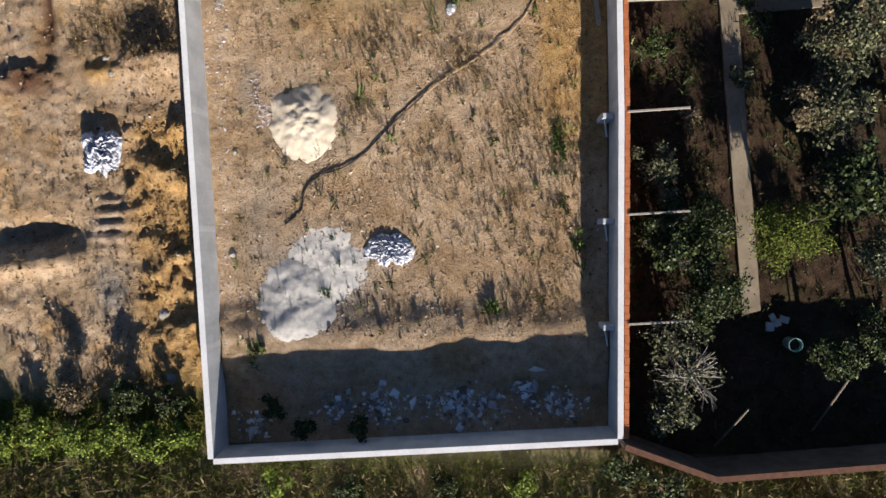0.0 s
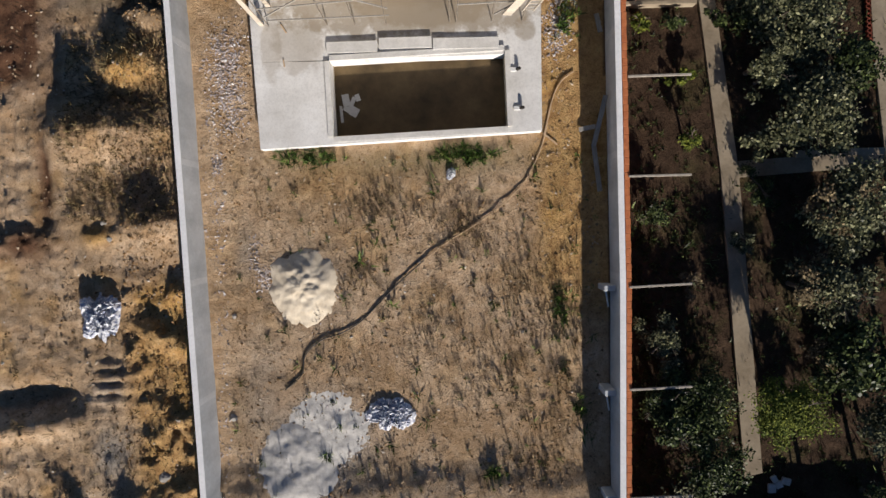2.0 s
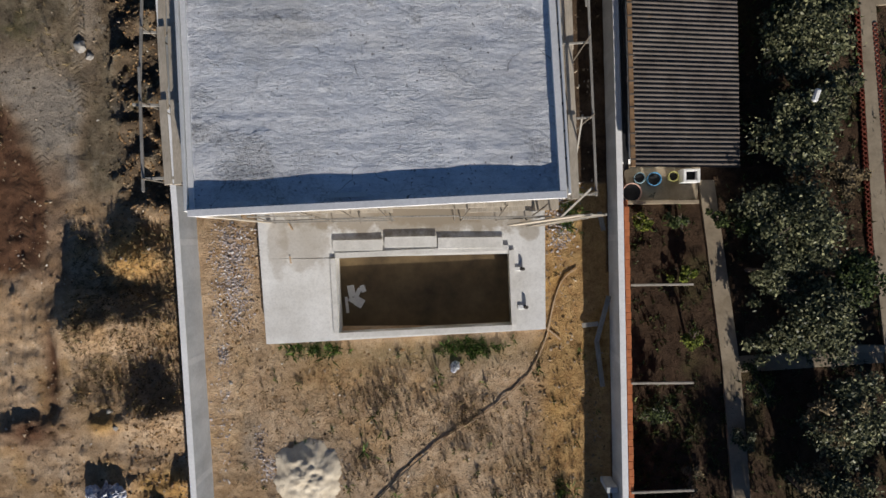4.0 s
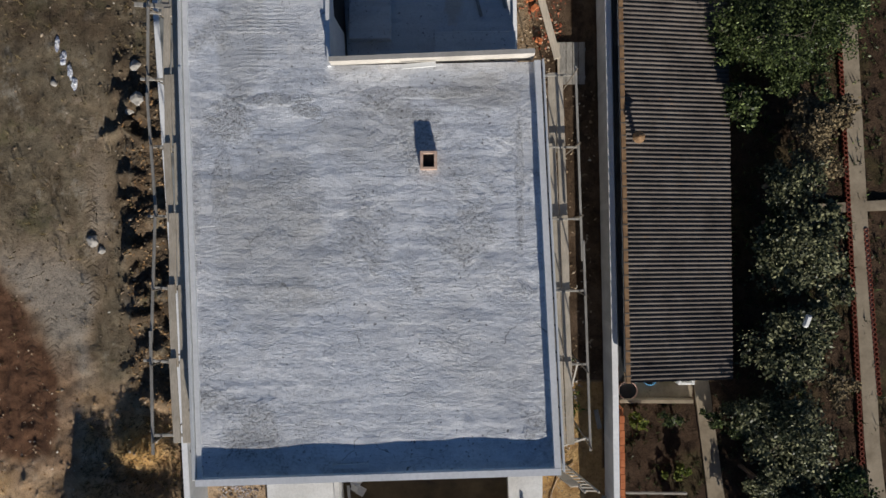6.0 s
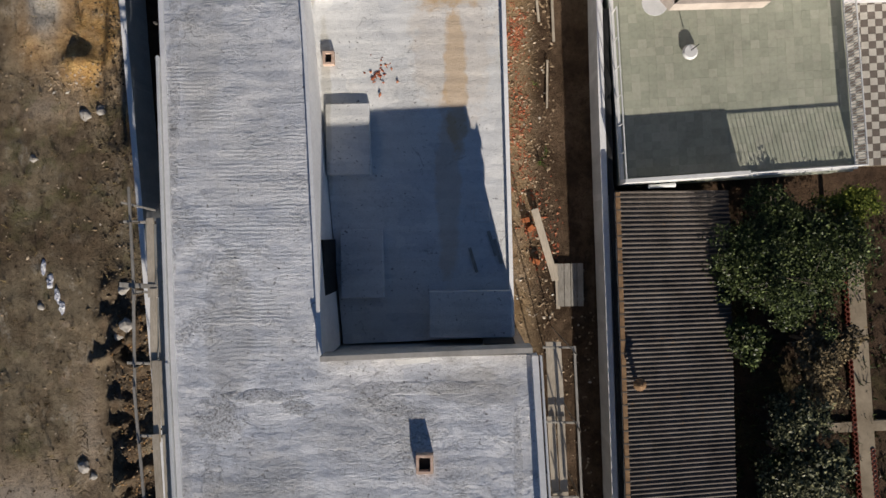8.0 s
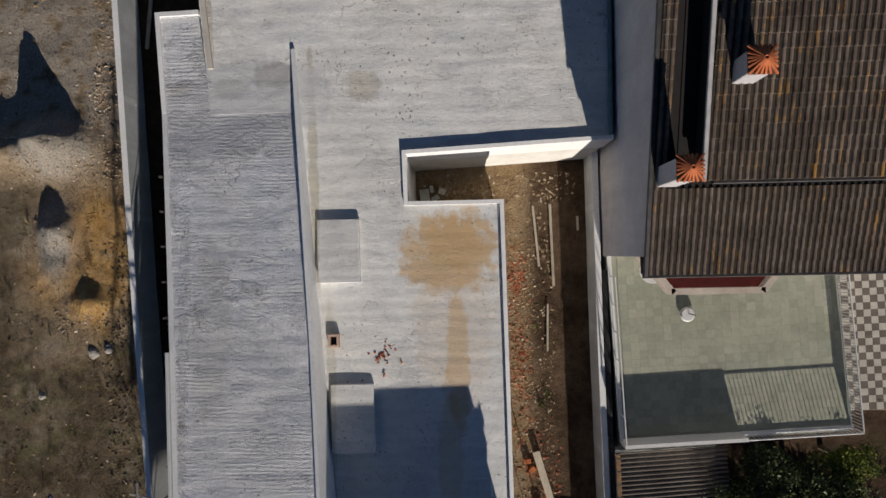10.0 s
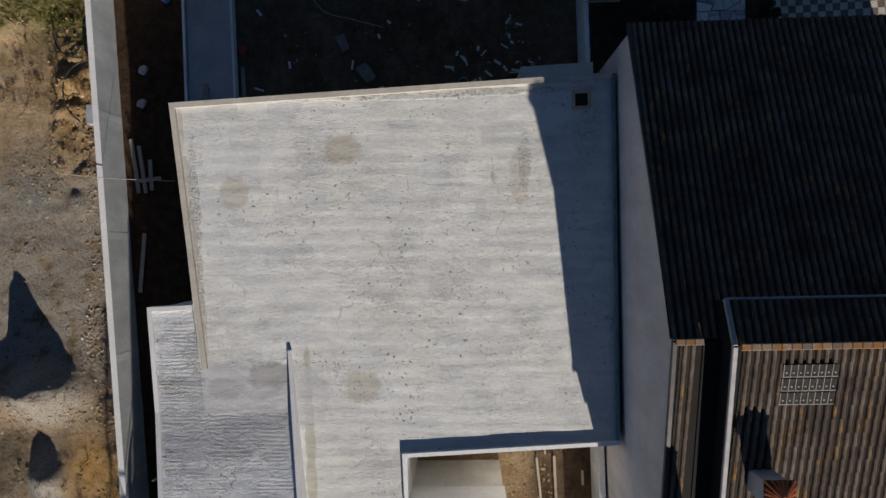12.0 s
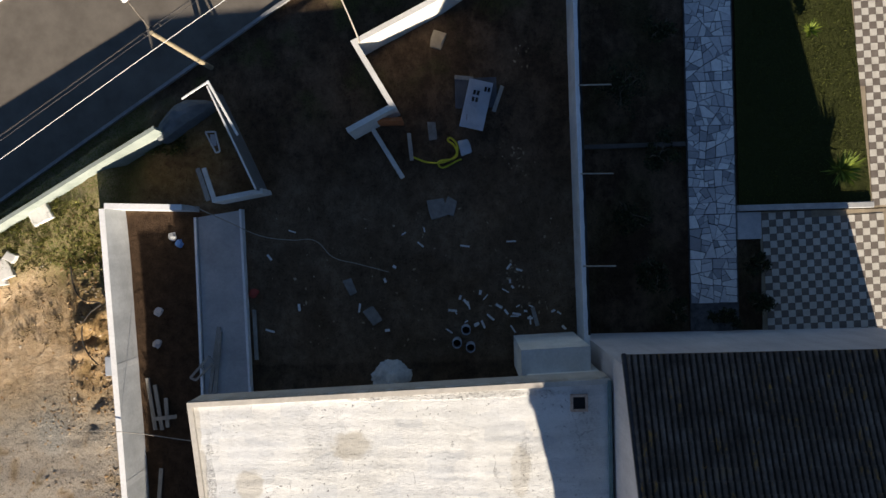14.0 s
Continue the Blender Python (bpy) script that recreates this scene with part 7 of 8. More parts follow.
for y in (13.32, 9.4, 5.0, 0.9, -3.5):
    base = thing("trellis_arm", 7.5, y, 1.75, "pale concrete arm reaching from the brick wall", "beam", "trellis arms")
    part("arm", beam((0, 0, 0), (2.45, 0.12 if y < 6 else 0.02, 0.05), 0.09, 0.09), PALE_BARK, base)
for a, b in (((11.55, -9.0, 0), (12.1, -6.8, 2.2)), ((15.8, -8.4, -0.3), (15.85, -5.6, 2.4))):
    single("leaning_pole", bar(a, b, 0.045), BARK, "bare pale pole leaning in the garden", "pole", "", "garden poles")
base = thing("water_barrel", 14.8, -4.6, -0.35, "pale green plastic barrel with an open top", "barrel")
bm = cyl(0.26, 0.3, 0.7, 20, False)
bmesh.ops.solidify(bm, geom=bm.faces[:], thickness=0.025)
part("shell", bm, plain("green_plastic", (0.14, 0.28, 0.26), (0.25, 0.42, 0.40), 3, 0.5), base)
part("water", cyl(0.25, 0.25, 0.02, 18, True, pose(0, 0, 0.45)), DARK_HOLE, base)
for i, (x, y, w, l, a) in enumerate(((14.0, -3.9, 0.35, 0.4, 0), (14.3, -3.75, 0.3, 0.3, 20), (14.6, -3.6, 0.4, 0.3, -15), (14.1, -3.5, 0.25, 0.3, 30))):
    single("paving_stone", box(-w / 2, w / 2, -l / 2, l / 2, 0, 0.12, 0.02, pose(x, y, -0.35, 0, 4, a)), RUBBLE2, "loose pale paving stone in the garden", "stone", "", "garden stones")
single("white_bag", box(-0.1, 0.1, -0.25, 0.25, 0, 0.2, 0.05, pose(14.12, 20.5, 2.9, 10, 0, -15)), WHITE_PAINT, "white plastic bag caught in a tree", "bag")


# ---- front garden of the neighbour: flagstones, lawn and checkered yard ----
FLAG = plain("flagstone", (0.40, 0.41, 0.42), (0.60, 0.60, 0.60), 2.5, 0.8)
_f = Mat("flagstone_mix", 0.8, 0, 0.3)
_f.color(_f.mix(0.35, _f.ramp(_f.random(), (0.0, (0.30, 0.305, 0.32)), (0.3, (0.55, 0.55, 0.56)), (0.7, (0.72, 0.72, 0.71)), (1.0, (0.88, 0.87, 0.84))), _f.ramp(_f.noise(7, 5), (0.3, 0.5), (0.6, 1.0)), "MULTIPLY")).bump(_f.noise(14, 4), 0.3, 0.01)
FLAG = _f.m


def clip_half(poly, p, n):
    out = []
    for i in range(len(poly)):
        a, b = poly[i], poly[(i + 1) % len(poly)]
        da, db = (a[0] - p[0]) * n[0] + (a[1] - p[1]) * n[1], (b[0] - p[0]) * n[0] + (b[1] - p[1]) * n[1]
        if da <= 0:
            out.append(a)
        if da * db < 0:
            t = da / (da - db)
            out.append((lerp(a[0], b[0], t), lerp(a[1], b[1], t)))
    return out


flags = thing("flagstone_path", 12.15, 68, 0, "path of irregular pale flagstones with dark joints", "path", "", "structure")
bm = sheet((11.15, 59.9), (13.2, 59.9), (13.2, 76.5), (11.15, 76.5), 4, 20, lambda x, y: 0.06, 0.2)
bm.transform(flags.matrix_world.inverted())
part("mortar_bed", bm, plain("mortar", (0.05, 0.05, 0.055), (0.16, 0.16, 0.16), 4), flags)
rg = random.Random(31)


def shatter(poly, out):
    """Cut a convex plan polygon by chance lines until the pieces are stone-sized."""
    ar = 0.5 * abs(sum(a[0] * b[1] - b[0] * a[1] for a, b in zip(poly, poly[1:] + poly[:1])))
    if ar < rg.choice((0.06, 0.12, 0.2, 0.3)):
        if ar > 0.008:
            out.append(poly)
        return
    k = max(range(len(poly)), key=lambda i: math.dist(poly[i], poly[(i + 1) % len(poly)]))
    a, b = poly[k], poly[(k + 1) % len(poly)]
    t, ang = rg.uniform(0.35, 0.65), rg.gauss(0, 0.33)
    p = (lerp(a[0], b[0], t), lerp(a[1], b[1], t))
    L_ = math.dist(a, b)
    dx, dy = (b[0] - a[0]) / L_, (b[1] - a[1]) / L_
    n = (dx * math.cos(ang) - dy * math.sin(ang), dx * math.sin(ang) + dy * math.cos(ang))
    for sgn in (1, -1):
        half = clip_half(poly, p, (n[0] * sgn, n[1] * sgn))
        if len(half) >= 3:
            shatter(half, out)


stones = []
for k in range(8):
    shatter([(11.18, 61.2 + k * 1.9), (13.15, 61.2 + k * 1.9), (13.15, 63.1 + k * 1.9), (11.18, 63.1 + k * 1.9)], stones)
for poly in stones:
    p = (sum(v[0] for v in poly) / len(poly), sum(v[1] for v in poly) / len(poly))
    far = max(math.dist(p, v) for v in poly)
    poly = [(lerp(p[0], x, 1 - 0.022 / far - rg.uniform(0, 0.05)), lerp(p[1], y, 1 - 0.022 / far - rg.uniform(0, 0.05))) for x, y in poly]
    zt = 0.1 + rg.uniform(0, 0.012)
    bm = bmesh.new()
    hi = [bm.verts.new((x - p[0], y - p[1], 0.04)) for x, y in poly]
    lo = [bm.verts.new((x - p[0], y - p[1], 0)) for x, y in poly]
    bm.faces.new(hi)
    for i in range(len(poly)):
        k = (i + 1) % len(poly)
        bm.faces.new((lo[i], lo[k], hi[k], hi[i]))
    ob = part("flagstone", bm, FLAG, flags)
    ob.matrix_basis = flags.matrix_world.inverted() @ pose(p[0], p[1], zt - 0.04)

LEAF_LAWN = leaf_material("leaf_lawn", (0.035, 0.045, 0.008), (0.15, 0.165, 0.035))
lawn_m = Mat("mown_lawn", 0.9, 0, 0.2)
lawn_m.color(lawn_m.ramp(lawn_m.noise(18, 5, 0.7), (0.3, (0.014, 0.018, 0.004)), (0.7, (0.055, 0.06, 0.012)))).bump(lawn_m.noise(45, 3), 0.8, 0.04)
single("lawn", sheet((13.3, 65.35), (18.85, 65.4), (18.0, 76.5), (13.3, 76.5), 30, 60, lambda x, y: 0.1, 0.25, 0.02), lawn_m.m, "mown green lawn beside the flagstones", "lawn", "structure")
rgn = np.random.default_rng(8)
xy = np.stack([rgn.uniform(13.35, 18.7, 9000), rgn.uniform(65.4, 76, 9000), np.full(9000, 0.1)], 1)
xy = xy[xy[:, 0] < 18.85 - (xy[:, 1] - 65.4) * 0.077]
tufts("lawn_grass", xy, rgn.uniform(0.04, 0.09, len(xy)), 4, LEAF_LAWN, "short blades of lawn grass", "grass", 33, 0.6, 0.012)
single("lawn_kerb", box(13.2, 18.85, 65.1, 65.35, 0, 0.3, 0.02), cement("kerb_stone", (0.34, 0.34, 0.34), (0.55, 0.55, 0.54), 2), "low stone kerb below the lawn", "kerb")
single("entrance_slab", box(13.2, 14.2, 63.9, 65.05, 0, 0.16, 0.02), cement("pale_slab", (0.45, 0.46, 0.47), (0.60, 0.60, 0.60), 2), "pale stone slab at the path's edge", "slab")
CHK_DARK = plain("brown_tile", (0.14, 0.115, 0.095), (0.22, 0.185, 0.155), 2.0, 0.6)
CHK_LIGHT = plain("cream_tile", (0.50, 0.46, 0.39), (0.68, 0.64, 0.56), 2.0, 0.6)


def checkered(name, x0, x1, y0, y1, size, ang, inside, label, keep=300, mats=None, z=0.05, base=None):
    """Checkered square tiles over a bed, at an angle; the nearest as single tiles, the rest joined."""
    mats = mats or (CHK_DARK, CHK_LIGHT)
    bed = base is None
    base = base or thing(name, (x0 + x1) / 2, (y0 + y1) / 2, 0, label, "paving", "", "structure")
    inv = base.matrix_world.inverted()
    if bed:
        bm = box(x0, x1, y0, y1, -0.1, z)
        bm.transform(inv)
        part("bed", bm, PATH_CEMENT, base)
    c, s = math.cos(radians(ang)), math.sin(radians(ang))
    g = size * (0.485 if bed else 0.495)
    tile = [mesh_of("tile", box(-g, g, -g, g, 0, 0.02), m) for m in mats]
    rest = [bmesh.new(), bmesh.new()]
    n, count = int(max(x1 - x0, y1 - y0) / size) + 4, 0
    for i in range(-n, n):
        for j in range(-n, n):
            x, y = (x0 + x1) / 2 + (c * i - s * j) * size, (y0 + y1) / 2 + (s * i + c * j) * size
            if not (x0 + g < x < x1 - g and y0 + g < y < y1 - g and inside(x, y)):
                continue
            k = (i + j) % 2
            m = inv @ pose(x, y, z + 0.002, 0, 0, ang)
            if count < keep:
                ob = new("tile", tile[k])
                ob.parent = base
                ob.matrix_basis = m
                count += 1
            else:
                box_into(rest[k], -g, g, -g, g, 0, 0.02, m)
    for bm, mt in zip(rest, mats):
        if bm.verts:
            part("tile_field", bm, mt, base)["kind"] = "stuff"
        else:
            bm.free()


def tile_green(name, k):
    m = Mat(name, 0.65, 0, 0.3)
    r = m.random()
    c = m.ramp(m.math("FRACT", m.math("ADD", r, m.math("MULTIPLY", m.island(), 0.9))), (0.0, (0.33 * k, 0.345 * k, 0.265 * k)), (0.6, (0.37 * k, 0.38 * k, 0.295 * k)), (1.0, (0.41 * k, 0.41 * k, 0.325 * k)))
    c = m.mix(0.5, c, m.ramp(m.noise(0.7, 5, 0.65), (0.3, 0.62), (0.6, 1.0)), "MULTIPLY")
    c = m.mix(0.35, c, m.ramp(m.noise(6, 5, 0.7), (0.3, 0.6), (0.55, 1.0)), "MULTIPLY")
    return m.color(c).m


checkered("terrace_tiles", 6.9, 16.2, 35.3, 43.0, 0.33, 2.5, lambda x, y: 7.4 - 0.05 * (y - 35.3) + 0.1 < x < 16.15 - 0.075 * (y - 35.5), "", 300, (tile_green("green_tile", 1.0), tile_green("pale_green_tile", 1.03)), 2.0, gt)
checkered("checkered_yard", 14.2, 19.6, 58.8, 65.05, 0.3, 2, lambda x, y: True, "brown and cream checkered tile yard", 300)
checkered("checkered_drive", 18.0, 21.5, 65.1, 77, 0.3, 2, lambda x, y: x > 18.95 - (y - 65.4) * 0.077, "brown and cream checkered tile drive", 200)
checkered("checkered_passage", 16.4, 21.0, 35.9, 43.5, 0.3, 2, lambda x, y: True, "brown and cream checkered tile passage", 300)


def spiky(name, x, y, z, n, length, label, seed):
    rs_ = np.random.default_rng(seed)
    a = rs_.uniform(0, 6.28, n)
    d = unit(np.stack([np.cos(a), np.sin(a), rs_.uniform(0.2, 1.6, n)], 1))
    L_ = length * rs_.uniform(0.7, 1.1, (n, 1))
    w = unit(np.cross(d, np.array([[0, 0, 1.0]]))) * 0.035
    return tagged(quads(name, np.array([[x, y, z]]) + d * L_ * 0.5, d * L_ * 0.5, w, LEAF_LIME), label, "palm", "lawn palms")


spiky("yucca", 17.4, 66.7, 0.5, 130, 1.0, "spiky green yucca on the lawn", 1)
spiky("yucca", 16.3, 72.6, 0.4, 50, 0.5, "small spiky palm on the lawn", 2)
LEAF_DARK = leaf_material("leaf_dark", (0.010, 0.015, 0.006), (0.05, 0.055, 0.02))
# kerb darker than the garden path cement
single("bed_kerb", box(6.6, 11.1, 67.95, 68.15, 0, 0.12, 0.02), plain("dark_cement", (0.06, 0.055, 0.05), (0.13, 0.12, 0.11), 2), "low dark cement kerb across the front bed", "kerb")
bm, prev = bmesh.new(), None
for i in range(90):
    y = 60.2 + i * 0.18
    x = along(EAST, y) + 0.15
    rag = 0.03 * noise.noise(Vector((0.0, y * 2.3, 0.0)))
    cur = [bm.verts.new(p) for p in ((x + rag, y, 1.89), (x + 0.1 + 0.02 * noise.noise(Vector((3.0, y * 3, 0.0))), y, 1.905), (x + 0.1, y, 1.2))]
    if prev:
        bm.faces.new((prev[0], cur[0], cur[1], prev[1]))
        bm.faces.new((prev[1], cur[1], cur[2], prev[2]))
    prev = cur
single("wall_felt", bm, FELT, "ragged black felt strip along the wall top", "flashing")
single("old_boundary_wall", wall_strip([(6.55, 60.3), (6.5, 70.0), (6.47, 78.0)], 0.16, -0.2, lambda x, y: 1.55), NWALL, "old grey wall behind the plot wall", "wall", "structure")
for i, (x, y, r, hgt) in enumerate(((9.5, 62.5, 0.9, 1.3), (8.6, 65.0, 0.9, 1.2), (9.8, 67.6, 0.9, 1.2), (8.4, 70.5, 1.0, 1.3), (10.0, 72.8, 0.8, 1.0), (12.6, 60.7, 0.6, 0.9), (14.0, 61.2, 0.7, 1.0), (13.9, 62.8, 0.6, 0.9), (10.4, 60.9, 0.6, 0.9))):
    tree("hedge_bush", x, y, 0, hgt, r, 1100, 0.11, LEAF_DARK, "dark green bush in the shaded front bed", 500 + i, "bush", None, "front bed bushes", 4, 0.6)
for y in (70.3, 66.73, 63.0):
    single("wall_rod", bar((6.3, y, 1.95), (7.6, y - 0.03, 2.0), 0.03), PALE_BARK, "pale rod sticking out over the wall", "rod", "", "wall rods")


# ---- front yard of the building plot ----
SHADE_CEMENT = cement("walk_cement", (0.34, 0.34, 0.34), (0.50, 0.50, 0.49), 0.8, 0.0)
single("entrance_walk", sheet((-9.95, 57.2), (-8.0, 57.4), (-8.2, 65.75), (-10.05, 65.5), 8, 24, lambda x, y: 0.28, 0.4, 0.015), SHADE_CEMENT, "grey concrete entrance walk between kerbs", "walkway", "structure")
for pts in (((-10.0, 57.2), (-10.1, 65.5)), ((-7.9, 57.4), (-8.1, 65.8))):
    single("walk_kerb", wall_strip(pts, 0.1, -0.1, lambda x, y: 0.4), CAP_CEMENT, "narrow pale kerb along the walk", "kerb", "", "walk kerbs")
gate = thing("gate_wall", -8, 66.2, 0, "white rendered wall stub at the entrance", "wall")
GW = gate.matrix_world.inverted()
for bm in (wall_strip([(-9.0, 66.05), (-6.85, 66.4)], 0.2, -0.1, lambda x, y: 1.35),):
    bm.transform(GW)
    part("wall_stub", bm, WHITE_RENDER, gate)
for k, mt in ((0.0, WHITE_RENDER), (-0.26, GREY_LUMBER)):
    single("leaning_board", beam((-8.95 + k, 66.15, 1.2), (-9.45 + k, 67.55, 1.0), 0.2, 0.06), mt, "long board leaning against the entrance wall", "board", "", "leaning boards")
metal = thing("site_gate", -8, 68.6, 0, "dark sheet-metal site gate on a white frame", "gate")
MI = metal.matrix_world.inverted()
for nm, bm, mat in (("sheet", wall_strip([(-6.95, 66.5), (-8.85, 70.8)], 0.05, 0.1, lambda x, y: 1.9), plain("grey_sheet", (0.16, 0.17, 0.18), (0.26, 0.27, 0.28), 2, 0.5, 0.4)),
                    ("frame_bar", beam((-6.95, 66.5, 1.95), (-8.85, 70.8, 1.95), 0.07, 0.07), WHITE_PAINT), ("frame_bar", beam((-8.8, 71.0, 2.0), (-7.65, 68.75, 1.9), 0.1, 0.08), WHITE_PAINT),
                    ("frame_bar", beam((-8.8, 70.95, 2.0), (-9.9, 70.3, 2.0), 0.07, 0.06), WHITE_PAINT), ("frame_bar", beam((-8.8, 70.95, 2.0), (-8.82, 69.6, 0.2), 0.06, 0.06), WHITE_PAINT)):
    bm.transform(MI)
    part(nm, bm, mat, metal)
lw = thing("yard_wall", -2, 71, 0, "white rendered angled garden wall", "wall")
LI = lw.matrix_world.inverted()
for pts in ([(3.0, 75.4), (0.8, 74.0), (-2.6, 72.35), (-1.1, 69.7), (-3.1, 68.7)],):
    bm = wall_strip(pts, -0.22, -0.2, lambda x, y: 1.85)
    bm.transform(LI)
    part("wall_run", bm, WHITE_RENDER, lw)
bm = box(-2.0, -0.95, 68.95, 69.1, 0.0, 1.2, 0.01, Matrix.Translation((0, 0.3, 0)))
bm.transform(LI)
part("bare_brick", bm, BRICK, lw, "bare orange brickwork")
single("fallen_post", beam((-2.3, 69.1, 0.25), (-1.05, 66.95, 0.15), 0.2, 0.16), WHITE_RENDER, "pale concrete post lying in the yard", "post")
DOOR = plain("door_metal", (0.42, 0.45, 0.49), (0.58, 0.61, 0.65), 2, 0.4, 0.2)
door = thing("metal_door", 2.2, 70.0, 0.12, "white metal door leaf lying flat on the ground", "door", "", "", -14)
leaf = part("leaf", box(-0.52, 0.52, -1.05, 1.05, 0.1, 0.15, 0.008), DOOR, door)
for k in range(10):
    part("slat", box(-0.44, -0.02 + 0.4, -0.15 + k * 0.11, -0.09 + k * 0.11, 0.152, 0.165), DOOR, leaf)
for x, y in ((-0.18, 0.5), (-0.02, 0.5), (-0.18, 0.2), (-0.02, 0.2), (0.26, 0.72), (0.4, 0.72)):
    part("vent", box(x - 0.06, x + 0.05, y - 0.1, y + 0.1, 0.166, 0.172), DARK_HOLE, leaf)
part("handle", bar((-0.3, -0.5, 0.18), (-0.25, -0.75, 0.18), 0.015), STEEL, leaf)
single("backing_sheet", box(1.3, 3.1, 69.9, 71.2, 0.02, 0.06, 0.005), plain("dull_sheet", (0.07, 0.075, 0.085), (0.12, 0.125, 0.135), 2, 0.6), "dull sheet lying under the door leaf", "sheet")
for a, b in (((1.3, 71.25, 0.1), (2.1, 71.15, 0.1)), ((3.35, 70.8, 0.1), (2.95, 69.7, 0.1)), ((-0.75, 68.9, 0.1), (-0.65, 67.7, 0.1)), ((-9.75, 57.8, 0.34), (-9.25, 60.7, 0.34)), ((-9.5, 57.8, 0.36), (-9.2, 60.5, 0.34)), ((-12.3, 56.2, 0.1), (-12.6, 58.5, 0.1)), ((-12.0, 56.2, 0.1), (-12.25, 58.2, 0.15)), ((-11.75, 56.3, 0.1), (-11.8, 57.6, 0.1)), ((-12.4, 56.7, 0.2), (-11.3, 56.8, 0.2)), ((-12.35, 52.0, 0.1), (-12.1, 54.5, 0.1)), ((-7.7, 59.2, 0.1), (-7.75, 61.4, 0.1)), ((4.4, 61.2, 0.05), (4.6, 60.4, 0.05))):
    single("yard_plank", beam(a, b, 0.17, 0.06), GREY_LUMBER, "grey abandoned plank on the building site", "plank", "", "yard planks")
base = thing("broken_crate", -10.0, 59.0, 0.3, "broken pale timber frame leaning on the kerb", "frame")
for a, b in (((-0.6, -0.5, 0), (0.45, 0.5, 0.5)), ((-0.35, -0.6, 0), (0.6, 0.2, 0.4)), ((-0.6, -0.5, 0), (-0.35, -0.6, 0)), ((0.45, 0.5, 0.5), (0.6, 0.2, 0.4)), ((0.0, 0.05, 0.3), (0.15, -0.2, 0.2))):
    part("bar", beam(a, b, 0.1, 0.04), GREY_LUMBER, base)
# stones, sheets and pipes in the yard
GREY_SLAB = cement("dull_slab", (0.20, 0.18, 0.16), (0.34, 0.31, 0.28), 3)
for i, (x, y, w, l, a, mat) in enumerate(((0.4, 65.6, 0.75, 0.8, 15, "s"), (0.95, 65.65, 0.55, 0.7, -20, "s"), (-3.5, 62.3, 0.4, 0.75, 20, "s"), (-2.55, 61.0, 0.45, 0.8, 35, "s"), (0.6, 72.9, 0.55, 0.8, -15, "t"), (0.25, 68.95, 0.36, 0.8, 3, "s"), (1.65, 68.25, 0.5, 0.62, 8, "c"), (-16.5, 65.8, 0.9, 0.8, 30, "w"), (-18.4, 63.5, 0.6, 0.9, 20, "w"), (-18.0, 64.0, 0.5, 0.5, 60, "w"), (-18.8, 63.0, 0.7, 0.5, 10, "w"), (-15.0, 67.2, 0.4, 0.35, 10, "w"))):
    mat_ = {"s": GREY_SLAB, "t": plain("tan_stone", (0.32, 0.25, 0.17), (0.46, 0.37, 0.26), 3), "c": DOOR, "w": WHITE_RENDER}[mat]
    bm = box(-w / 2, w / 2, -l / 2, l / 2, -0.03, 0.07 if mat != "w" else 0.25, 0.03, pose(0, 0, 0, 3, 4, 0))
    bmesh.ops.subdivide_edges(bm, edges=bm.edges[:], cuts=1)
    for v in bm.verts:
        v.co.x += 0.1 * fbm(v.co.x, v.co.y, 2, i)
        v.co.y += 0.1 * fbm(v.co.y, v.co.x, 2, i + 5)
    bm.transform(pose(x, y, ground_z(x, y) + 0.02, 0, 0, a))
    single("stone_slab", bm, mat_, {"s": "flat broken stone slab on dark soil", "t": "tan broken stone on dark soil", "c": "pale blue-grey sheet offcut", "w": "white broken chunk in the weeds"}[mat], "slab", "", "yard slabs")
PIPE = plain("white_pvc", (0.42, 0.43, 0.46), (0.58, 0.59, 0.62), 3, 0.4)
for x, y in ((1.5, 60.35), (1.1, 59.8), (1.68, 59.6)):
    base = thing("pvc_pipe", x, y, 0, "upright pale plastic drain pipe", "pipe", "drain pipes")
    bm = cyl(0.2, 0.2, 0.75, 18, False)
    bmesh.ops.solidify(bm, geom=bm.faces[:], thickness=0.03)
    part("tube", bm, PIPE, base)
    part("inside", cyl(0.16, 0.16, 0.02, 16, True, pose(0, 0, 0.3)), DARK_HOLE, base)
rp = random.Random(44)
for i in range(46):
    x, y = (rp.uniform(-7.2, 5.6), rp.uniform(59.6, 65)) if i < 20 else (rp.gauss(3.2, 1.3), rp.gauss(60.9, 0.8))
    if y < 59.5 or x > 5.9:
        continue
    w, l = rp.uniform(0.05, 0.12), rp.uniform(0.15, 0.42)
    single("scrap", box(-w / 2, w / 2, -l / 2, l / 2, 0, 0.03, 0.004, pose(x, y, ground_z(x, y) + 0.03, rp.uniform(-8, 8), rp.uniform(-8, 8), rp.uniform(0, 180))), WHITE_PAINT, "small white offcut on the dark yard", "offcut", "", "white offcuts")
pipe_curve("yellow_hose", [(-0.6, 67.85, 0.06), (0.1, 67.6, 0.05), (0.9, 67.65, 0.06), (1.3, 67.95, 0.08), (1.25, 68.45, 0.09), (0.95, 68.6, 0.08), (1.2, 68.3, 0.1), (1.3, 67.85, 0.1), (0.5, 67.5, 0.06), (1.5, 67.7, 0.05)], 0.045, plain("yellow_rubber", (0.45, 0.42, 0.02), (0.62, 0.58, 0.05), 3, 0.5), "coiled yellow hose on the ground", "hose")
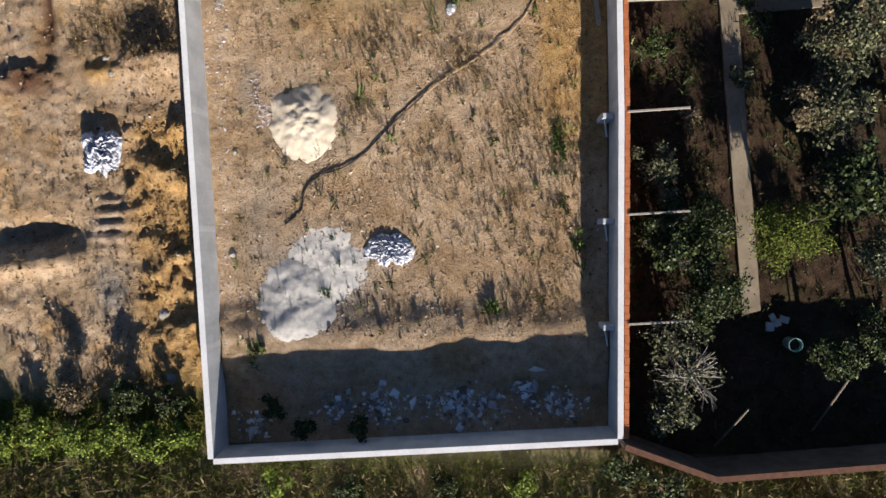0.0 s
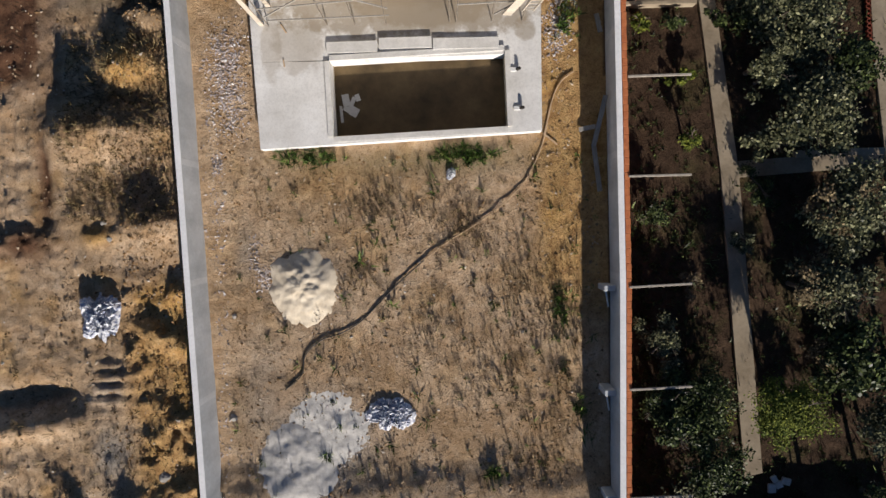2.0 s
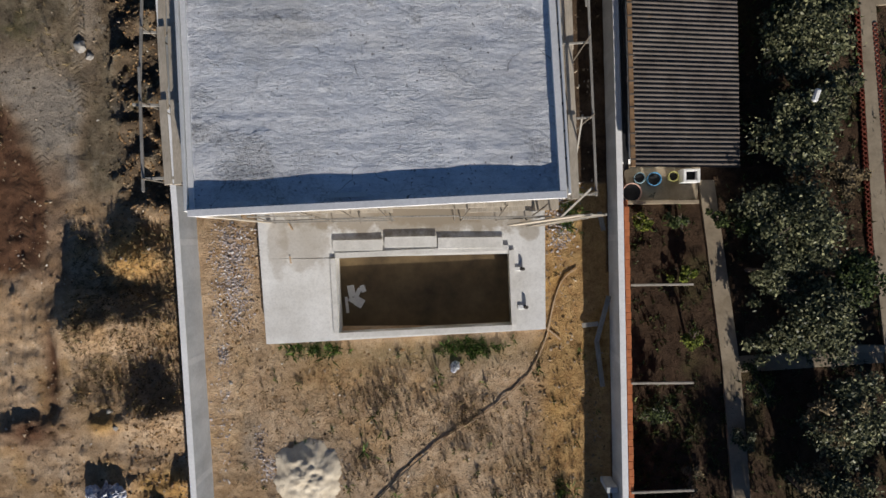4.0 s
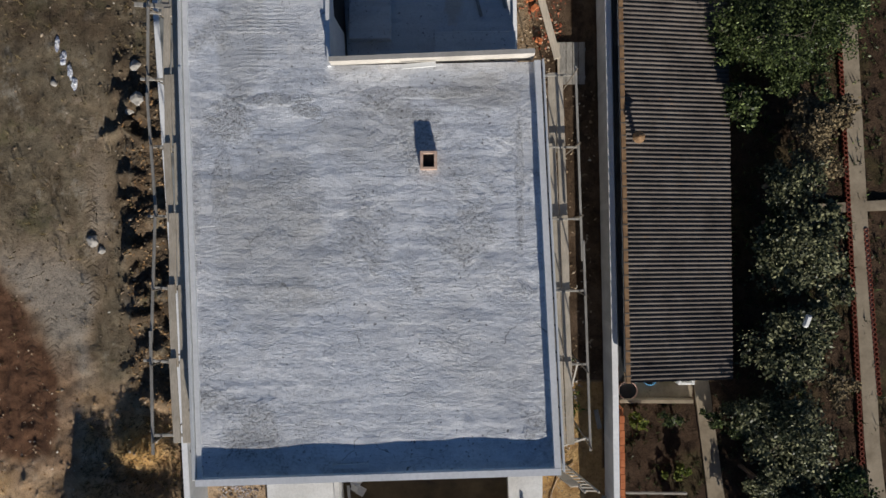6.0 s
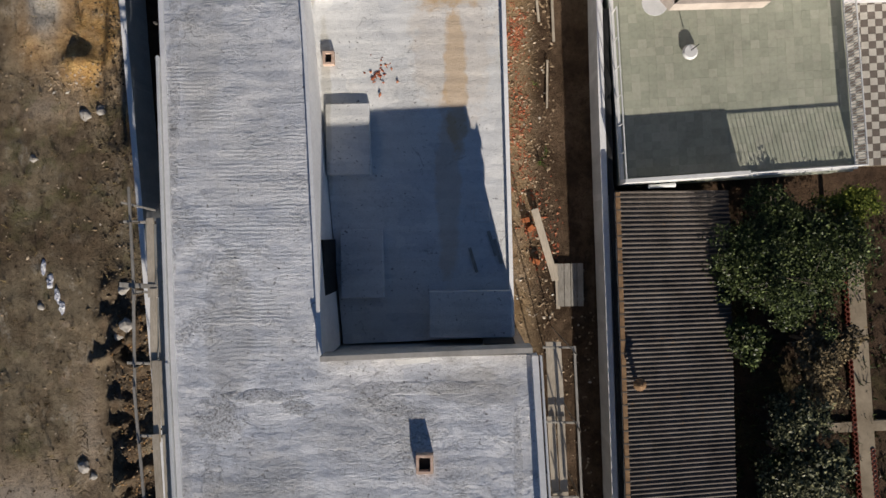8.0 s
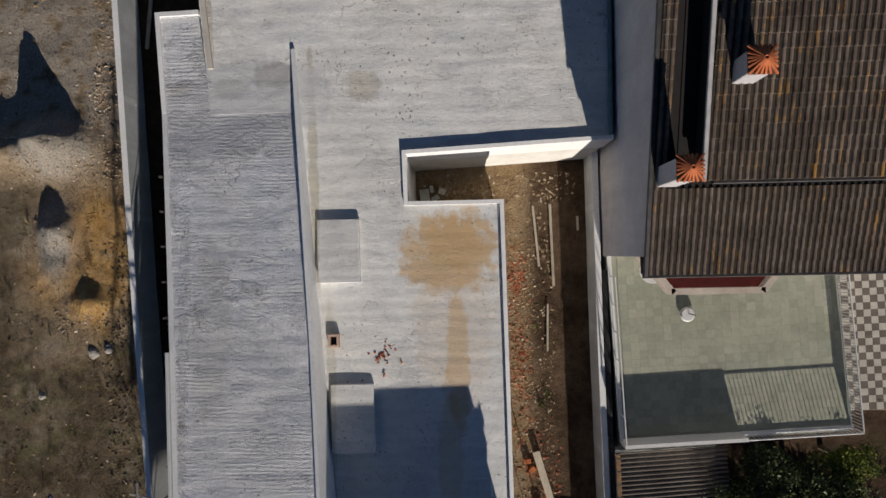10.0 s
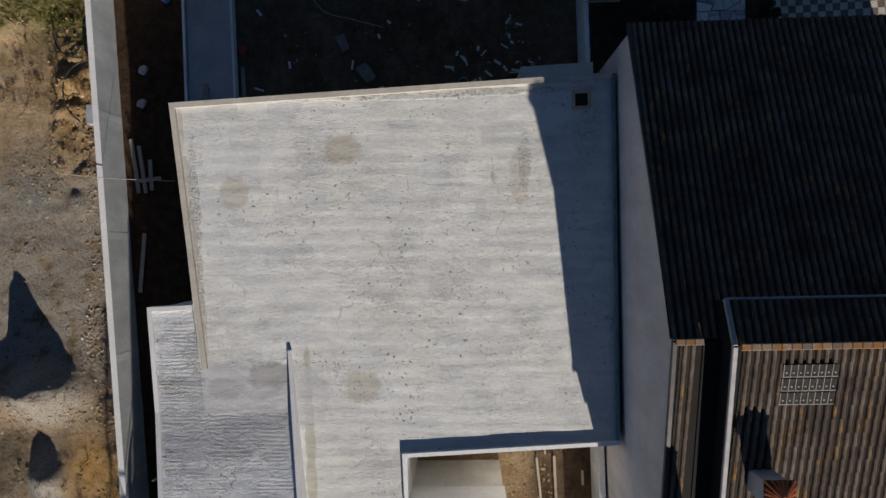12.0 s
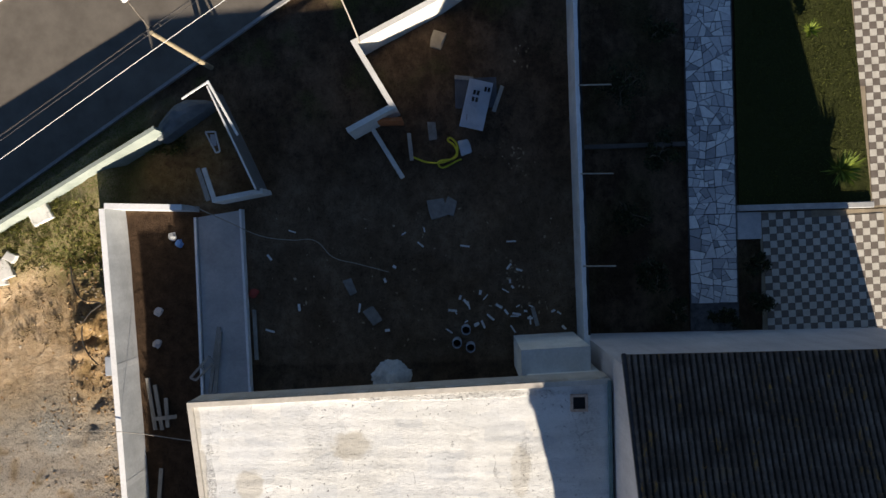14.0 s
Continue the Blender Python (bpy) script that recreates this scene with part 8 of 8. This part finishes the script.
pipe_curve("site_cable", [(-9.6, 65.9, 1.9), (-8.4, 65.2, 1.0), (-7.2, 64.6, 0.5), (-6.0, 64.4, 0.15), (-5.0, 64.35, 0.1), (-4.2, 63.6, 0.08), (-3.2, 63.3, 0.06), (-1.8, 62.9, 0.06)], 0.02, PALE_BARK, "pale cable trailing over the yard", "cable")
pipe_curve("site_cable", [(-14.4, 56.85, 2.5), (-13.1, 56.7, 2.1), (-9.7, 56.4, 2.6)], 0.015, PALE_BARK, "thin pale cable over the plot wall", "cable")
heap("grit_mound", -1.8, 58.3, 0.9, 0.8, 0.4, GRAVEL, "small pile of pale grit by the house", 41, 1.8, 0.15)
# wall extension over the right of the street facade
hpart("street_wing", prism([(3.55, 58.7), (6.12, 58.85), (6.12, 60.1), (3.55, 60.0)], -0.3, lambda x, y: 4.1), WHITE_RENDER)
# rubbish against the west wall
for x, y, c in ((-11.0, 64.4, (0.10, 0.25, 0.60)), (-11.3, 64.7, (0.60, 0.60, 0.60)), (-12.0, 61.4, (0.55, 0.55, 0.58)), (-12.1, 60.0, (0.5, 0.5, 0.52)), (-7.75, 62.1, (0.45, 0.07, 0.05))):
    bm = bmesh.new()
    bmesh.ops.create_icosphere(bm, subdivisions=2, radius=0.2)
    for v in bm.verts:
        v.co *= 1 + 0.5 * fbm(v.co.x, v.co.y, 6, x)
        v.co.z *= 0.5
    bm.transform(pose(x, y, 0.08))
    single("litter", bm, plain("litter", tuple(v * 0.7 for v in c), c, 6, 0.5), "crumpled plastic litter on the soil", "litter", "", "plastic litter")

# ---- street furniture ----
sw = thing("street_wall", -15, 67.4, 0, "pale green-white rendered wall along the street", "wall", "", "structure")
bm = wall_strip([(-27.0, 60.2), (-17.25, 65.65), (-13.8, 67.6), (-11.1, 69.1)], 0.16, -0.2, lambda x, y: 1.9)
bm.transform(sw.matrix_world.inverted())
part("wall_body", bm, cement("street_render", (0.24, 0.28, 0.25), (0.37, 0.41, 0.37), 0.6), sw)
bm = bmesh.new()
rows = []
for i in range(19):
    u = i / 18
    cx, cy, w = lerp(-11.5, -8.9, u), lerp(68.95, 70.35, u) + 0.35 * math.sin(u * math.pi), 0.42 * math.sin(math.pi * min(1, 0.12 + u * 0.9)) + 0.06
    row = []
    for k in range(9):
        a = math.pi * k / 8
        q = 1 + 0.18 * fbm(u * 5, k * 0.6, 1.0, 4)
        row.append(bm.verts.new((cx - 0.48 * w * math.cos(a) * q, cy + 0.87 * w * math.cos(a) * q, 0.7 + (1.0 + 0.3 * math.sin(u * 3)) * w * math.sin(a) * q - (0.6 if k in (0, 8) else 0))))
    rows.append(row)
for a, b in zip(rows, rows[1:]):
    for k in range(8):
        bm.faces.new((a[k], b[k], b[k + 1], a[k + 1]))
single("dark_tarp", bm, plain("grey_tarp", (0.10, 0.115, 0.12), (0.20, 0.215, 0.22), 2, 0.6), "dark grey tarpaulin bundled on the wall", "tarp")
base = thing("site_sign", -9.3, 68.7, 0, "pale triangular folded stand on the soil", "stand")
for a, b in (((-0.3, 0.5, 0.3), (0.15, 0.5, 0.35)), ((-0.3, 0.5, 0.3), (0.1, -0.4, 0.2)), ((0.15, 0.5, 0.35), (0.28, -0.35, 0.2)), ((0.1, -0.4, 0.2), (0.28, -0.35, 0.2))):
    part("leg", beam(a, b, 0.07, 0.05), WHITE_PAINT, base)
part("panel", box(-0.12, 0.14, -0.1, 0.4, 0.2, 0.24, 0.005), PIPE, base)
pole = thing("utility_pole", -9.4, 72.1, 0, "wooden utility pole with street lamp and wires", "utility pole")
part("post", cyl(0.12, 0.075, 6.0, 12, True, between((0, 0, -0.3), (0.02, -0.25, 5.7))), plain("pole_wood", (0.30, 0.24, 0.15), (0.46, 0.38, 0.26), 4, 0.8), pole)
arm = part("bracket", bar((0.0, -0.2, 5.5), (-0.6, 0.75, 6.1), 0.03), STEEL, pole)
part("lamp_head", box(-0.16, 0.16, -0.3, 0.35, -0.06, 0.08, 0.05, pose(-0.78, 1.0, 6.15, 8, 0, 35)), WHITE_PAINT, arm, "white street lamp head")
for k in (-0.35, 0.35):
    part("insulator", cyl(0.05, 0.03, 0.14, 8, True, pose(k * 0.8, k * 0.5 - 0.1, 5.5)), TRIM_DARK, pole)
d = Vector((1, 0.643, 0)).normalized()
for i, (off, z, r) in enumerate(((-0.45, 5.4, 0.012), (0.0, 5.6, 0.010), (0.14, 5.6, 0.010), (0.22, 5.5, 0.010))):
    n_ = Vector((-d.y, d.x, 0))
    c0 = Vector((-9.4, 71.9, z)) + n_ * off
    pts = [c0 + d * s + Vector((0, 0, 0.0004 * s * s - 0.012 * abs(s))) for s in (-40, -30, -20, -10, -4, 0, 4, 10, 20, 30, 40)]
    pipe_curve("overhead_wire", [tuple(p) for p in pts], r, TRIM_DARK if i else WHITE_PAINT, "overhead cable strung along the street", "cable")["group"] = "overhead wires"
pipe_curve("service_wire", [(-3.1, 74.0, 4.5), (-2.7, 73.0, 3.4), (-2.5, 72.35, 1.86)], 0.03, PALE_BARK, "twisted pale service cable at the wall corner", "cable")
GREY_CHUNK = cement("grey_chunk", (0.30, 0.28, 0.25), (0.46, 0.43, 0.39), 3)
# clay blocks stacked in the field
stack = thing("block_stack", -18.3, 47.9, 0.4, "small stack of pale clay blocks", "blocks")
for i in range(12):
    part("block", box(-0.14, 0.14, -0.09, 0.09, 0, 0.18, 0.01, pose((i % 4) * 0.3 - 0.4, (i // 4) * 0.22 - 0.2, 0.05 + 0.03 * (i % 3), 0, 0, (i * 37) % 25)), FLUE, stack)
for i, (x, y, s) in enumerate(((-15.5, 23.6, 0.3), (-15.1, 23.2, 0.2), (-13.5, 31.3, 0.28), (-13.3, 29.8, 0.35), (-13.7, 29.3, 0.22), (-17.2, 30.6, 0.18), (-14.3, 39.0, 0.25), (-15.0, 38.8, 0.3), (-17.3, 37.0, 0.2), (-12.2, -3.2, 0.3), (-11.9, -6.0, 0.25), (-14.2, 7.2, 0.14), (-14.5, 7.9, 0.16), (-8.95, 3.8, 0.13), (-9.2, 9.1, 0.1), (-9.1, -0.6, 0.2), (1.9, -2.5, 0.12), (3.4, 3.0, 0.09))):
    bm = bmesh.new()
    s *= 0.85
    bmesh.ops.create_icosphere(bm, subdivisions=2, radius=s)
    for v in bm.verts:
        v.co *= 1 + 0.5 * fbm(v.co.x / s, v.co.y / s, 1.1, i) + 0.25 * noise.noise(v.co * 2.6 / s) + 0.12 * noise.noise(v.co * 6 / s)
        v.co.z *= 0.5
    bm.transform(pose(x, y, ground_z(x, y) + 0.1 * s))
    single("boulder", bm, GREY_CHUNK, "pale broken chunk of concrete on the soil", "rubble", "", "concrete chunks")

# cables and a meter box by the dug strip beside the west wall
pipe_curve("ground_cable", [(-15.74, 63.5, 0.35), (-15.62, 62.64, 0.35), (-15.2, 62.07, 0.45), (-14.43, 61.9, 0.4)], 0.03, HOSE_BLACK, "black cable over the dug clay", "cable")
pipe_curve("ground_cable", [(-14.4, 61.84, 0.4), (-15.02, 61.29, 0.5), (-15.25, 60.59, 0.5), (-15.06, 59.74, 0.45), (-14.5, 59.2, 0.6)], 0.03, HOSE_BLACK, "black cable over the dug clay", "cable")
meter = thing("meter_box", -13.27, 59.3, 1.2, "grey metal meter box fixed outside the plot wall", "box")
part("case", box(-0.42, 0.0, -0.4, 0.4, 0, 0.35, 0.02), DOOR, meter)
part("door", box(-0.44, -0.422, -0.36, 0.36, 0.03, 0.32, 0.005), PIPE, meter)
